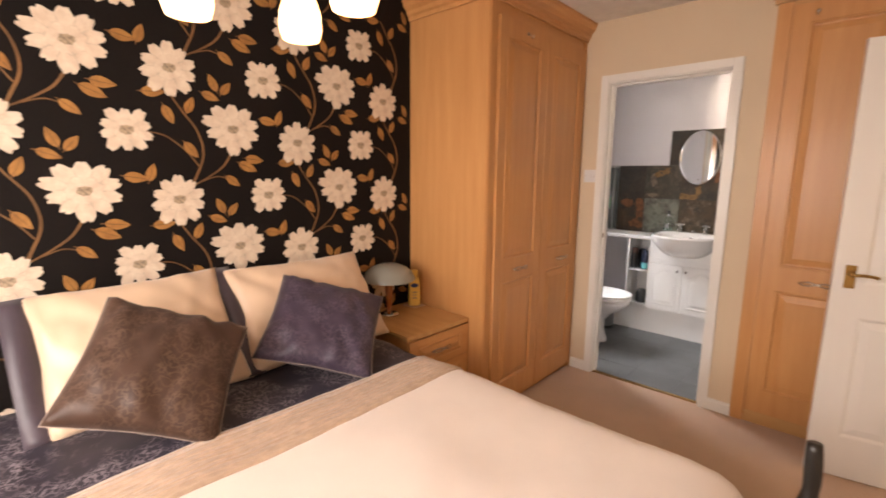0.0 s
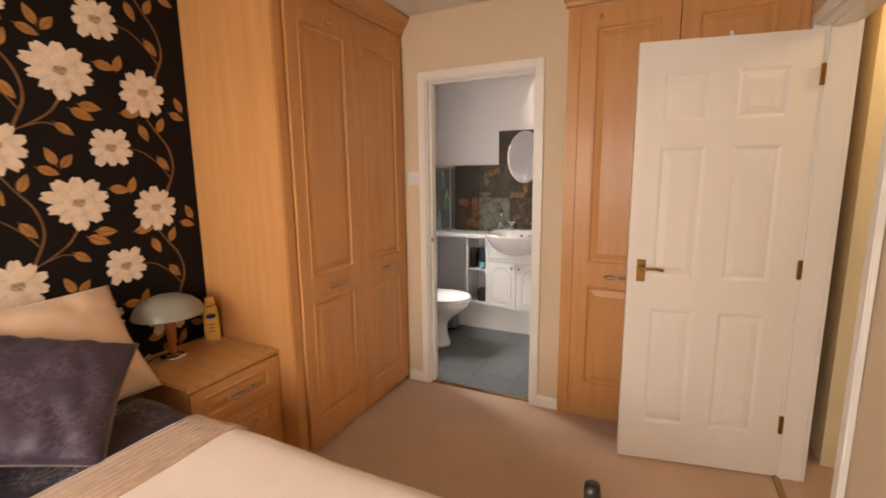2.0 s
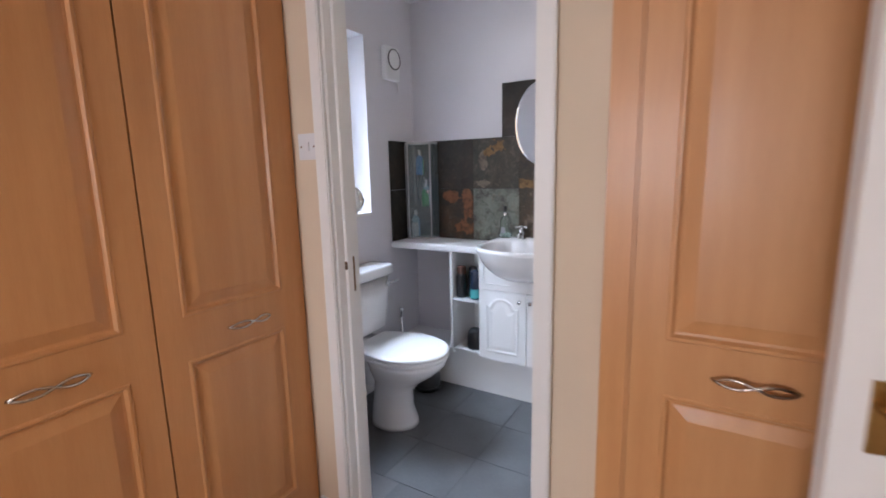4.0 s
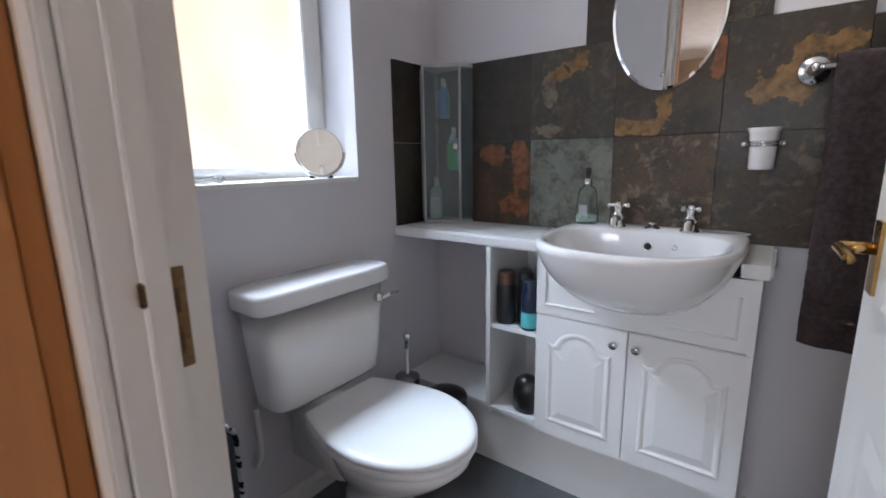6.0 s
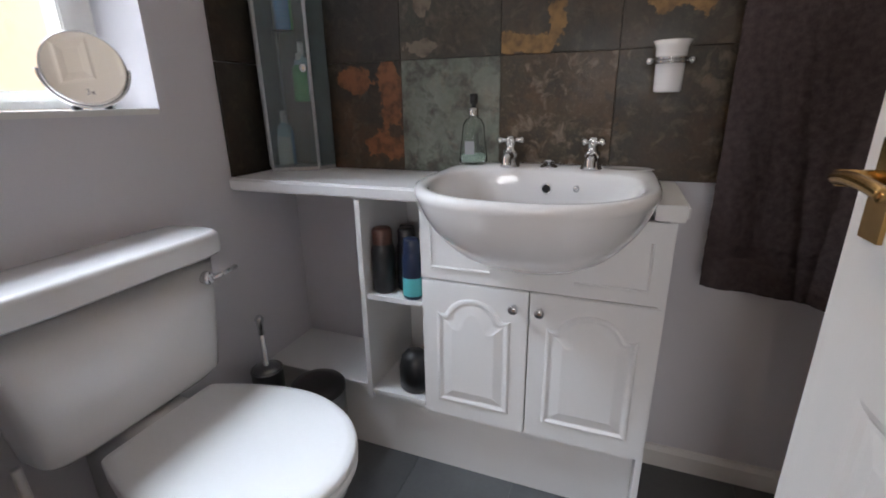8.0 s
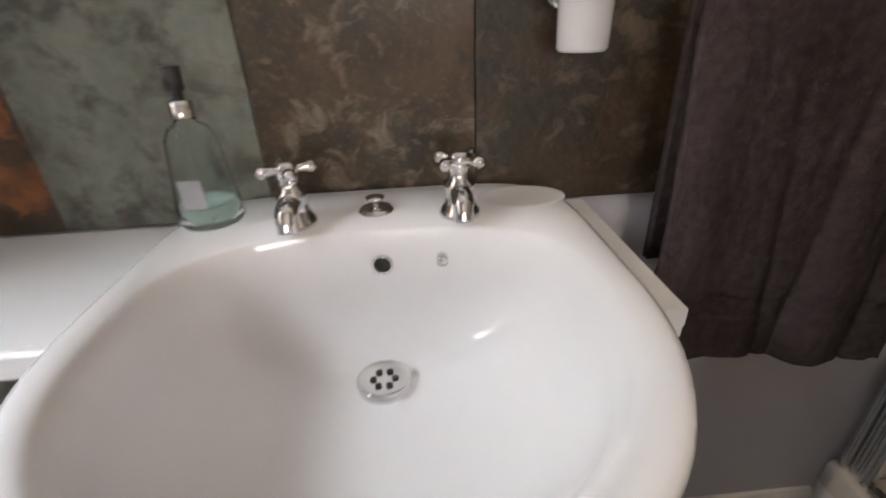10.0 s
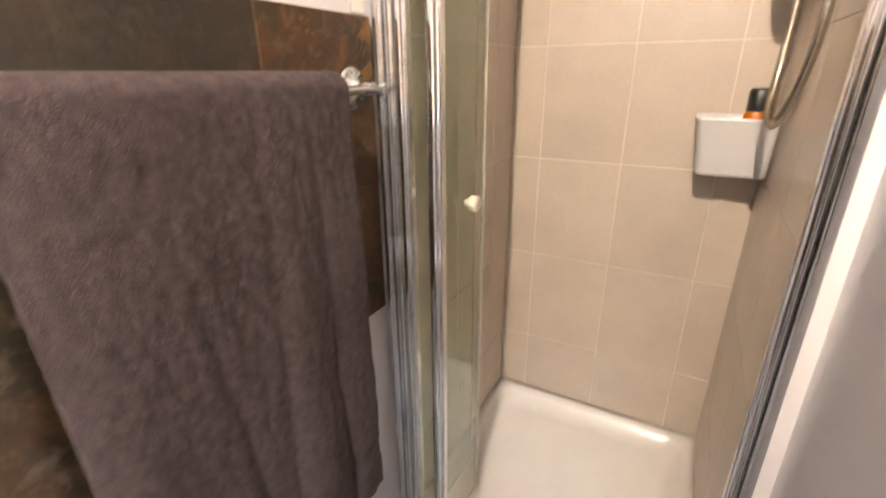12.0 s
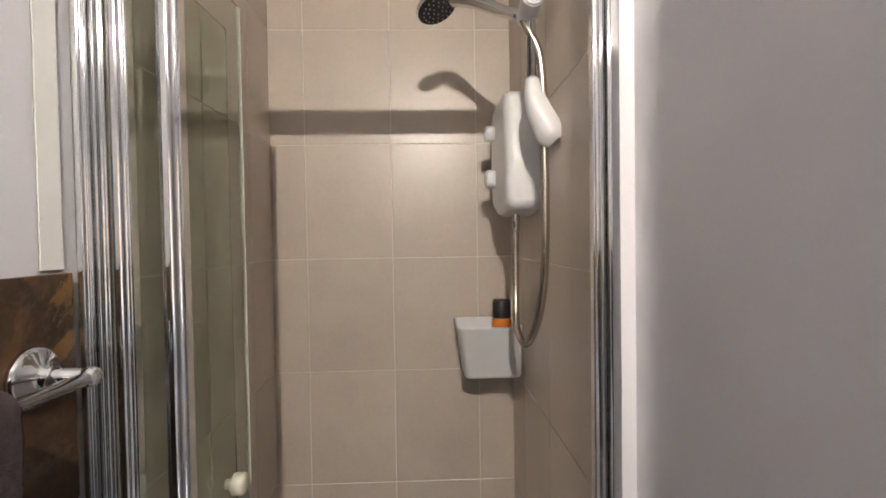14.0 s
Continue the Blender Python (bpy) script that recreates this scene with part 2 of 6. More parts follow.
VINYL = mat("grey_vinyl_floor", (0.125, 0.13, 0.135), 0.42, scale=5, vary=0.14, bump=0.12, fine=70, per_object=0.05)
VJOINT = mat("grey_joint", (0.17, 0.172, 0.175), 0.8)
TRAY = mat("white_acrylic", (0.70, 0.67, 0.64), 0.22, vary=0.02, bump=0.0)
GLASS = glass_mat("clear_glass", (0.93, 0.97, 0.95))
# Pale blue and a little diffuse stand in for the window reflected in hazy panes.
FROST = glass_mat("hazy_glass_window_tint", (0.70, 0.80, 0.82), 0.2)
FROST.node_tree.nodes["Principled BSDF"].inputs["Transmission Weight"].default_value = 0.9
OBSCURE = glass_mat("obscure_glass", (1, 1, 1), 0.12)
on, ol_ = OBSCURE.node_tree.nodes, OBSCURE.node_tree.links
oc, oz_, obp = on.new("ShaderNodeTexCoord"), on.new("ShaderNodeTexNoise"), on.new("ShaderNodeBump")
oz_.inputs["Scale"].default_value, oz_.inputs["Detail"].default_value = 55, 2
obp.inputs["Strength"].default_value, obp.inputs["Distance"].default_value = 0.6, 0.006
ol_.new(oc.outputs["Object"], oz_.inputs["Vector"])
ol_.new(oz_.outputs[0], obp.inputs["Height"])
ol_.new(obp.outputs[0], on["Principled BSDF"].inputs["Normal"])
MIRROR = mat("mirror", (0.93, 0.94, 0.95), 0.005, 1.0, vary=0.0, bump=0.0)

# ---- building helpers ----


def root(name, x, y, z, label, category, group="", kind=""):
    ob = new(name)
    ob.location = (x, y, z)
    ob.empty_display_size = 0.05
    return tagged(ob, label, category, group, kind)


def part(name, bm, material, parent=None, label="", smooth=False, m=None):
    """Links a bmesh, given in world places, as one mesh under a thing or a part."""
    if m is not None:
        bm.transform(m)
    bmesh.ops.recalc_face_normals(bm, faces=bm.faces)
    me = bpy.data.meshes.new(name)
    bm.to_mesh(me)
    bm.free()
    return mesh_part(name, me, material, parent, label, smooth)


def mesh_part(name, me, material, parent=None, label="", smooth=False):
    if smooth:
        for p in me.polygons:
            p.use_smooth = True
    if material and not me.materials:
        me.materials.append(material)
    ob = new(name, me)
    if parent is not None:
        ob.parent = parent
        if parent.type == "EMPTY":
            ob.matrix_parent_inverse = Matrix.Translation(-parent.location)
    if label:
        ob["label"] = label
    if smooth == "weighted":
        ob.modifiers.new("weighted", "WEIGHTED_NORMAL").weight = 100
    return ob


def box(x0, x1, y0, y1, z0, z1, b=0.0, seg=2, bm=None):
    bm = bm or bmesh.new()
    r = bmesh.ops.create_cube(bm, size=1, matrix=Matrix.Translation(((x0 + x1) / 2, (y0 + y1) / 2, (z0 + z1) / 2)) @ Matrix.Diagonal((abs(x1 - x0), abs(y1 - y0), abs(z1 - z0), 1)))
    if b:
        es = list({e for v in r["verts"] for e in v.link_edges})
        bmesh.ops.bevel(bm, geom=es, offset=b, segments=seg, affect="EDGES", clamp_overlap=True)
    return bm


def lathe(profile, cx=0, cy=0, cz=0, n=28, sx=1.0, sy=1.0, bm=None):
    """Turns (radius, height) pairs about the z axis."""
    bm = bm or bmesh.new()
    rings = []
    for r, z in profile:
        if r < 1e-5:
            rings.append([bm.verts.new((cx, cy, cz + z))])
        else:
            rings.append([bm.verts.new((cx + sx * r * math.cos(2 * math.pi * k / n), cy + sy * r * math.sin(2 * math.pi * k / n), cz + z)) for k in range(n)])
    for a, b in zip(rings, rings[1:]):
        if len(a) == 1 and len(b) == 1:
            continue
        for k in range(n):
            k2 = (k + 1) % n
            vs = [a[k % len(a)], a[k2 % len(a)], b[k2 % len(b)], b[k % len(b)]]
            u = []
            for v in vs:
                if v not in u:
                    u.append(v)
            if len(u) > 2:
                bm.faces.new(u)
    return bm


def tube(points, r, n=12, bm=None, closed=False, caps=True):
    bm = bm or bmesh.new()
    pts = [Vector(p) for p in points]
    radii = r if isinstance(r, (list, tuple)) else [r] * len(pts)
    rings, side = [], None
    for i, p in enumerate(pts):
        if closed:
            d = pts[(i + 1) % len(pts)] - pts[i - 1]
        else:
            d = pts[min(i + 1, len(pts) - 1)] - pts[max(i - 1, 0)]
        d.normalize()
        if side is None:
            side = d.orthogonal().normalized()
        side = (side - d * side.dot(d)).normalized()
        up = d.cross(side)
        rings.append([bm.verts.new(p + radii[i] * (math.cos(2 * math.pi * k / n) * side + math.sin(2 * math.pi * k / n) * up)) for k in range(n)])
    m = len(rings)
    for i in range(m if closed else m - 1):
        a, b = rings[i], rings[(i + 1) % m]
        for k in range(n):
            bm.faces.new((a[k], a[(k + 1) % n], b[(k + 1) % n], b[k]))
    if not closed and caps:
        bm.faces.new(rings[0][::-1])
        bm.faces.new(rings[-1])
    return bm


def curve_pts(pts, steps=8):
    """A smooth line through the points."""
    p = [Vector(q) for q in pts]
    p = [2 * p[0] - p[1], *p, 2 * p[-1] - p[-2]]
    out = []
    for i in range(1, len(p) - 2):
        for k in range(steps):
            t = k / steps
            a, b, c, d = p[i - 1], p[i], p[i + 1], p[i + 2]
            out.append(0.5 * (2 * b + (c - a) * t + (2 * a - 5 * b + 4 * c - d) * t * t + (3 * b - a - 3 * c + d) * t ** 3))
    out.append(p[-2])
    return out


def extrude_outline(outline, frame_fn, d0, d1, bm=None):
    """A flat outline of (u, v), made solid from depth d0 to d1 by frame_fn(u, v, d)."""
    bm = bm or bmesh.new()
    a = [bm.verts.new(frame_fn(u, v, d0)) for u, v in outline]
    b = [bm.verts.new(frame_fn(u, v, d1)) for u, v in outline]
    bm.faces.new(a[::-1])
    bm.faces.new(b)
    for i in range(len(a)):
        j = (i + 1) % len(a)
        bm.faces.new((a[i], a[j], b[j], b[i]))
    return bm


def sweep_profile(path, profile, bm=None):
    """Moves a profile of (out, up) along a level path of (x, y, nx, ny): a cornice or skirting, mitred by its own normals."""
    bm = bm or bmesh.new()
    rows = [[bm.verts.new((x + nx * o, y + ny * o, z)) for o, z in profile] for x, y, nx, ny in path]
    k = len(profile)
    for a, b in zip(rows, rows[1:]):
        for i in range(k):
            j = (i + 1) % k
            bm.faces.new((a[i], a[j], b[j], b[i]))
    bm.faces.new(rows[0])
    bm.faces.new(rows[-1][::-1])
    return bm


FIELD = ((0.0, 0.0), (0.004, 0.003), (0.010, 0.003), (0.016, -0.006), (0.022, -0.007), (0.050, 0.001), (0.054, 0.002))
DOORFIELD = ((0.0, 0.0), (0.008, -0.002), (0.015, -0.006), (0.021, -0.0065), (0.045, -0.0025), (0.049, -0.0015))


def panel_mesh(fn, u0, u1, v0, v1, profile):
    bm = bmesh.new()
    rings = []
    for inset, d in profile:
        rings.append([bm.verts.new(fn(u, v, d)) for u, v in ((u0 + inset, v0 + inset), (u1 - inset, v0 + inset), (u1 - inset, v1 - inset), (u0 + inset, v1 - inset))])
    for a, b in zip(rings, rings[1:]):
        for i in range(4):
            j = (i + 1) % 4
            bm.faces.new((a[i], a[j], b[j], b[i]))
    bm.faces.new(rings[-1])
    return bm


def leaf_face(fn, w, h, panels, th, bm, u0=0.0, v0=0.0):
    """The flat face of a panelled leaf, with openings where the panels sit, and its edges back to -th."""
    us = sorted({u0, u0 + w, *(p[0] for p in panels), *(p[1] for p in panels)})
    vs = sorted({v0, v0 + h, *(p[2] for p in panels), *(p[3] for p in panels)})
    for a, b in zip(us, us[1:]):
        for c, d in zip(vs, vs[1:]):
            um, vm = (a + b) / 2, (c + d) / 2
            if any(p[0] < um < p[1] and p[2] < vm < p[3] for p in panels):
                continue
            bm.faces.new([bm.verts.new(fn(u, v, 0)) for u, v in ((a, c), (b, c), (b, d), (a, d))])
    cs = ((u0, v0), (u0 + w, v0), (u0 + w, v0 + h), (u0, v0 + h))
    for (a, c), (b, d) in zip(cs, cs[1:] + cs[:1]):
        bm.faces.new([bm.verts.new(p) for p in (fn(a, c, 0), fn(b, d, 0), fn(b, d, -th), fn(a, c, -th))])
    return bm


def back_face(fn, w, h, th, bm, u0=0.0, v0=0.0):
    bm.faces.new([bm.verts.new(fn(u, v, -th)) for u, v in ((u0, v0), (u0, v0 + h), (u0 + w, v0 + h), (u0 + w, v0))])


def wavy_handle(parent, fn, u, v, length=0.152, material=None):
    """A twin-strand wavy pull: two thin bars that cross."""
    bm = bmesh.new()
    for s in (1, -1):
        pts = []
        for k in range(25):
            q = k / 24
            pts.append(fn(u + (q - 0.5) * length, v + s * 0.0095 * math.sin(2 * math.pi * q) + 0.004 * math.sin(math.pi * q), 0.004 + 0.022 * math.sin(math.pi * q) ** 0.6))
        tube(pts, 0.0037, 8, bm)
    return part("handle", bm, material or NICKEL, parent, "twisted nickel bow handle", True)


def wall(name, x0, x1, y0, y1, z0, z1, material, holes=(), axis="x"):
    """A wall block with through openings; holes are (a0, a1, z0, z1) along its long axis."""
    bm = bmesh.new()
    a0, a1 = (x0, x1) if axis == "x" else (y0, y1)
    us = sorted({a0, a1, *(h[0] for h in holes), *(h[1] for h in holes)})
    vs = sorted({z0, z1, *(h[2] for h in holes), *(h[3] for h in holes)})
    solid = {}
    for i, (a, b) in enumerate(zip(us, us[1:])):
        for j, (c, d) in enumerate(zip(vs, vs[1:])):
            solid[i, j] = not any(h[0] < (a + b) / 2 < h[1] and h[2] < (c + d) / 2 < h[3] for h in holes)

    def P(u, w, z):
        return (u, w, z) if axis == "x" else (w, u, z)

    w0, w1 = (y0, y1) if axis == "x" else (x0, x1)
    for (i, j), s in solid.items():
        if not s:
            continue
        a, b, c, d = us[i], us[i + 1], vs[j], vs[j + 1]
        for w in (w0, w1):
            bm.faces.new([bm.verts.new(P(u, w, z)) for u, z in ((a, c), (b, c), (b, d), (a, d))])
        for di, dj, q in ((-1, 0, ((a, c), (a, d))), (1, 0, ((b, c), (b, d))), (0, -1, ((a, c), (b, c))), (0, 1, ((a, d), (b, d)))):
            if not solid.get((i + di, j + dj), False):
                (u1, z1_), (u2, z2_) = q
                bm.faces.new([bm.verts.new(p) for p in (P(u1, w0, z1_), P(u2, w0, z2_), P(u2, w1, z2_), P(u1, w1, z1_))])
    bmesh.ops.remove_doubles(bm, verts=bm.verts, dist=1e-5)
    return tagged(part(name, bm, material), kind="structure")


# ---- structure ----
XW, XE, YS, YN = -1.71, 0.97, -1.35, 2.86     # bedroom faces
BW, BN, BS, SX = -1.58, 4.285, 2.97, 1.11     # ensuite faces; SX: shower's far wall
H1, H2 = 2.40, 2.36                           # ceilings

floor = tagged(part("floor_bedroom", box(XW - 0.1, XE + 0.05, YS - 0.1, YN + 0.03, -0.1, 0.0), CARPET), "beige short-pile fitted carpet", "carpet", kind="structure")
wall("wall_west", XW - 0.1, XW, YS - 0.1, BS - 0.05, 0, 2.5, PAPER, axis="y")
wall("wall_south", XW, XE, YS - 0.12, YS, 0, 2.5, WALL, [(-1.25, 0.35, 0.9, 2.05)])
wall("wall_north", XW, XE + 0.1, YN, BS, 0, 2.5, WALL, [(-0.96, -0.22, -0.01, 2.03), (-0.06, 0.945, -0.01, 2.395)])
wall("wall_east", XE, XE + 0.1, YS, YN, 0, 2.5, WALL, [(1.835, 2.69, -0.01, 2.03)], "y")
tagged(part("ceiling_bedroom", box(XW - 0.1, XE + 0.1, YS - 0.12, YN + 0.05, H1, H1 + 0.1), CEIL), kind="structure")

# ensuite shell
tagged(part("floor_ensuite_base", box(BW - 0.2, 0.35, YN + 0.03, BN + 0.1, -0.1, -0.003), VJOINT), kind="structure")
wall("wall_ensuite_west", BW - 0.24, BW, BS, BN + 0.1, 0, 2.5, BWALL, [(3.235, 3.82, 1.08, 2.07)], "y")
wall("wall_ensuite_north", BW, SX + 0.1, BN, BN + 0.1, 0, 2.5, BWALL)
wall("wall_ensuite_east", SX, SX + 0.1, 3.44, BN, 0, 2.5, BWALL, axis="y")
wall("wall_shower_south", 0.33, SX, 3.44, 3.535, 0, 2.5, BWALL)
wall("wall_cupboard_back", -0.13, 0.33, 3.43, 3.512, 0, 2.5, BWALL)
wall("wall_cupboard_side", -0.13, -0.06, BS, 3.43, 0, 2.5, BWALL, axis="y")
tagged(part("ceiling_ensuite", box(BW - 0.2, SX + 0.1, BS - 0.05, BN + 0.1, H2, H2 + 0.1), BCEIL), kind="structure")
south_lining = wall("wall_ensuite_south", BW, -0.131, BS, BS + 0.004, 0, 2.45, BWALL, [(-0.97, -0.21, -0.01, 2.04)])

# landing and the far cloakroom
LAND = mat("landing_cream_paint", (0.72, 0.62, 0.42), 0.8, scale=3, vary=0.04)
tagged(part("floor_landing", box(XE + 0.05, 3.2, 0.9, 4.6, -0.1, -0.002), CARPET), kind="structure")
tagged(part("floor_cloakroom", box(1.3, 3.6, 4.6, 7.2, -0.1, -0.002), mat("cream_floor_tile", (0.5, 0.42, 0.3), 0.4)), kind="structure")
wall("wall_landing_south", XE + 0.1, 3.2, 0.8, 0.9, 0, 2.5, LAND)
wall("wall_landing_east", 3.2, 3.3, 0.8, 4.6, 0, 2.5, LAND, axis="y")
wall("wall_landing_north", SX + 0.1, 3.3, 4.6, 4.7, 0, 2.5, LAND, [(1.55, 2.35, -0.01, 2.03)])
wall("wall_landing_west", SX + 0.1, SX + 0.2, YN, 4.6, 0, 2.5, LAND, axis="y")
wall("wall_cloakroom_north", 1.3, 3.6, 7.2, 7.3, 0, 2.5, LAND)
wall("wall_cloakroom_west", 1.2, 1.3, 4.7, 7.3, 0, 2.5, LAND, axis="y")
wall("wall_cloakroom_east", 3.5, 3.6, 4.7, 7.2, 0, 2.5, LAND, axis="y")
tagged(part("ceiling_landing", box(XE + 0.1, 3.6, 0.8, 7.3, 2.4, 2.5), BCEIL), kind="structure")


def door_trim(name, fn, w, h, face=0.055, depth=0.018, lining=0.11, stop=True, material=WHITE, both=True):
    """Lining and architraves round an opening of clear width w and height h; fn(u, v, d) with d out of the wall."""
    ob = root(name, *fn(w / 2, 0, 0), "white gloss painted door frame with plain architrave", "door frame", kind="structure")

    def B(u0, u1, v0, v1, d0, d1, b=0.004):
        a, c = Vector(fn(u0, v0, d0)), Vector(fn(u1, v1, d1))
        return box(*sorted((a.x, c.x)), *sorted((a.y, c.y)), *sorted((a.z, c.z)), b)

    for u0, u1 in ((-0.025, 0), (w, w + 0.025)):
        part("lining", B(u0, u1, 0, h + 0.025, 0.004, -lining - 0.008, 0.002), material, ob)
    part("lining", B(0, w, h, h + 0.025, 0.004, -lining - 0.008, 0.002), material, ob)
    for d0, d1 in ((0.0045, 0.0045 + depth), (-lining - 0.0085, -lining - 0.0085 - depth))[:2 if both else 1]:
        part("architrave", B(-face, -0.006, 0, h + face, d0, d1), material, ob)
        part("architrave", B(w + 0.006, w + face, 0, h + face, d0, d1), material, ob)
        part("architrave", B(-0.006, w + 0.006, h + 0.006, h + face, d0, d1), material, ob)
    if stop:
        for u0, u1 in ((0, 0.012), (w - 0.012, w)):
            part("door_stop", B(u0, u1, 0, h, -0.03, -0.06, 0.002), material, ob)
        part("door_stop", B(0.012, w - 0.012, h - 0.012, h, -0.03, -0.06, 0.002), material, ob)
    return ob


frame_ens = door_trim("door_frame_1", lambda u, v, d: (-0.935 + u, YN - d, v), 0.69, 2.0, lining=0.097, both=False)
part("strike_plate", box(-0.9345, -0.931, 2.897, 2.937, 0.90, 1.025, 0.001), OLDBRASS, frame_ens, "tarnished brass strike plate")
# Dark slips on the plate's face stand for the shaded recesses.
for z0, z1 in ((0.918, 0.945), (0.97, 1.0)):
    part("latch_hole", box(-0.9312, -0.9300, 2.908, 2.928, z0, z1), GAP, frame_ens)
part("strike_lip", box(-0.933, -0.924, 2.886, 2.897, 0.985, 1.015, 0.002), OLDBRASS, frame_ens)
frame_bed = door_trim("door_frame_2", lambda u, v, d: (XE - d, 2.665 - u, v), 0.805, 2.0)
door_trim("door_frame_3", lambda u, v, d: (1.58 + u, 4.6 - d, v), 0.74, 2.0)
for nm, b in (("threshold_strip_1", box(-0.935, -0.245, YN + 0.005, YN + 0.035, -0.002, 0.008, 0.003)), ("threshold_strip_2", box(XE + 0.01, XE + 0.04, 1.86, 2.665, -0.002, 0.008, 0.003))):
    tagged(part(nm, b, BRASS), "polished brass carpet threshold strip in doorway", "threshold", kind="structure")

SKIRT = ((0, 0), (0.016, 0), (0.016, 0.055), (0.008, 0.068), (0, 0.07))


def skirting(name, x0, y0, x1, y1, nx, ny, material=WHITE):
    tagged(part(name, sweep_profile([(x0, y0, nx, ny), (x1, y1, nx, ny)], SKIRT), material), kind="structure")


tagged(part("trim", box(0.278, 0.3165, BN - 0.004, BN - 0.0005, 1.475, H2 - 0.001, 0.002), WHITE), "white upright strip beside the shower frame", "trim", kind="structure")
skirting("baseboard", -1.10, YN, -0.99, YN, 0, -1)
skirting("baseboard", -0.19, YN, -0.062, YN, 0, -1)
skirting("baseboard", XE, YS, XE, 1.8, -1, 0)
skirting("baseboard", XW, YS, XW, 1.3, 1, 0)
skirting("baseboard", BW, BS, BW, 4.06, 1, 0)
skirting("baseboard", -0.38, BN, 0.30, BN, 0, -1)
skirting("baseboard", -0.13, 3.512, 0.30, 3.512, 0, 1)

# south window, behind the walker
win2 = root("window_2", -0.45, YS, 0.9, "white framed bedroom window", "window", kind="structure")
for x0, x1, z0, z1 in ((-1.25, -1.19, 0.9, 2.05), (0.29, 0.35, 0.9, 2.05), (-1.19, 0.29, 0.9, 0.96), (-1.19, 0.29, 1.99, 2.05), (-0.48, -0.42, 0.96, 1.99)):
    part("window_frame", box(x0, x1, YS - 0.1, YS - 0.05, z0, z1, 0.004), WHITE, win2)
w2p = part("pane", box(-1.19, 0.29, YS - 0.078, YS - 0.072, 0.96, 1.99), GLASS, win2)
w2p.visible_shadow = False
part("window_sill", box(-1.28, 0.38, YS - 0.05, YS + 0.06, 0.875, 0.899, 0.006), WHITE, win2)

# ensuite window with a house wall outside that glows in place of sunlight
win1 = root("window_1", BW - 0.15, 3.53, 1.08, "white framed ensuite window with deep plastered reveal", "window", kind="structure")
WX = BW - 0.16
for y0, y1, z0, z1 in ((3.235, 3.246, 1.087, 2.07), (3.772, 3.82, 1.087, 2.07), (3.246, 3.772, 1.087, 1.105), (3.246, 3.772, 2.02, 2.07)):
    part("window_frame", box(WX - 0.06, WX, y0, y1, z0, z1, 0.004), WHITE, win1)
for y0, y1, z0, z1 in ((3.246, 3.258, 1.105, 2.02), (3.735, 3.772, 1.105, 2.02), (3.258, 3.735, 1.105, 1.128), (3.258, 3.735, 1.985, 2.02)):
    part("casement", box(WX - 0.05, WX + 0.012, y0, y1, z0, z1, 0.004), WHITE, win1)
p1 = part("pane", box(WX - 0.035, WX - 0.029, 3.258, 3.735, 1.128, 1.985), OBSCURE, win1, "obscure textured glass")
p1.visible_shadow = False
part("window_sill", box(WX - 0.0, BW + 0.004, 3.237, 3.818, 1.072, 1.086, 0.003), WHITE, win1)
part("reveal_corner_bead", tube([(BW + 0.001, 3.235, 1.09), (BW + 0.001, 3.235, 2.07)], 0.003, 6), BWALL, win1)
# Sunlight on this wall is its own emission, mottled from orange to cream.
outside = bpy.data.materials.new("glowing_render_wall")
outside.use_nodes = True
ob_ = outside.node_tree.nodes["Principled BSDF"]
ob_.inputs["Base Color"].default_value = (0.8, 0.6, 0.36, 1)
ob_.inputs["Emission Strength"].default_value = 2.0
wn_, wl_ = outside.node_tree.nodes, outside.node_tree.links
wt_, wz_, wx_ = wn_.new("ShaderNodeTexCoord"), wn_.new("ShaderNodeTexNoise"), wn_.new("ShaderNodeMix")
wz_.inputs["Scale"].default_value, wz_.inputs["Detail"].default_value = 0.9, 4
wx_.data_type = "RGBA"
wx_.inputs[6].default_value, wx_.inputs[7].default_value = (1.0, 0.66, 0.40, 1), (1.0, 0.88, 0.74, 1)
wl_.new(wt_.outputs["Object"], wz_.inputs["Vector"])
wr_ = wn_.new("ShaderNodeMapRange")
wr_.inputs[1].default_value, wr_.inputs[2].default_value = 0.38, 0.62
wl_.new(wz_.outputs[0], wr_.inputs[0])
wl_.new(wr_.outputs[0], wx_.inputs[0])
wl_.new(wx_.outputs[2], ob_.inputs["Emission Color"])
tagged(part("backdrop", box(-4.6, -4.5, 0.5, 6.5, -3.0, 6.0), outside), "cream house wall outside, its sunlight given as emission", "backdrop", kind="structure")
tagged(part("ground", box(-400, 400, -400, 400, -3.2, -3.0), mat("lawn", (0.08, 0.11, 0.04), 0.9)), kind="structure")

# ---- ensuite floor tiles ----
fx, fy, FT = -1.63, 2.835, 0.305
tile_me = bpy.data.meshes.new("floor_tile")
_b = box(0.0007, FT - 0.0007, 0.0007, FT - 0.0007, -0.004, 0.0, 0.0005, 1)
_b.to_mesh(tile_me)
_b.free()
tile_me.materials.append(VINYL)
vfloor = tagged(new("floor_ensuite"), "dark grey tile-effect vinyl floor", "floor", kind="structure")
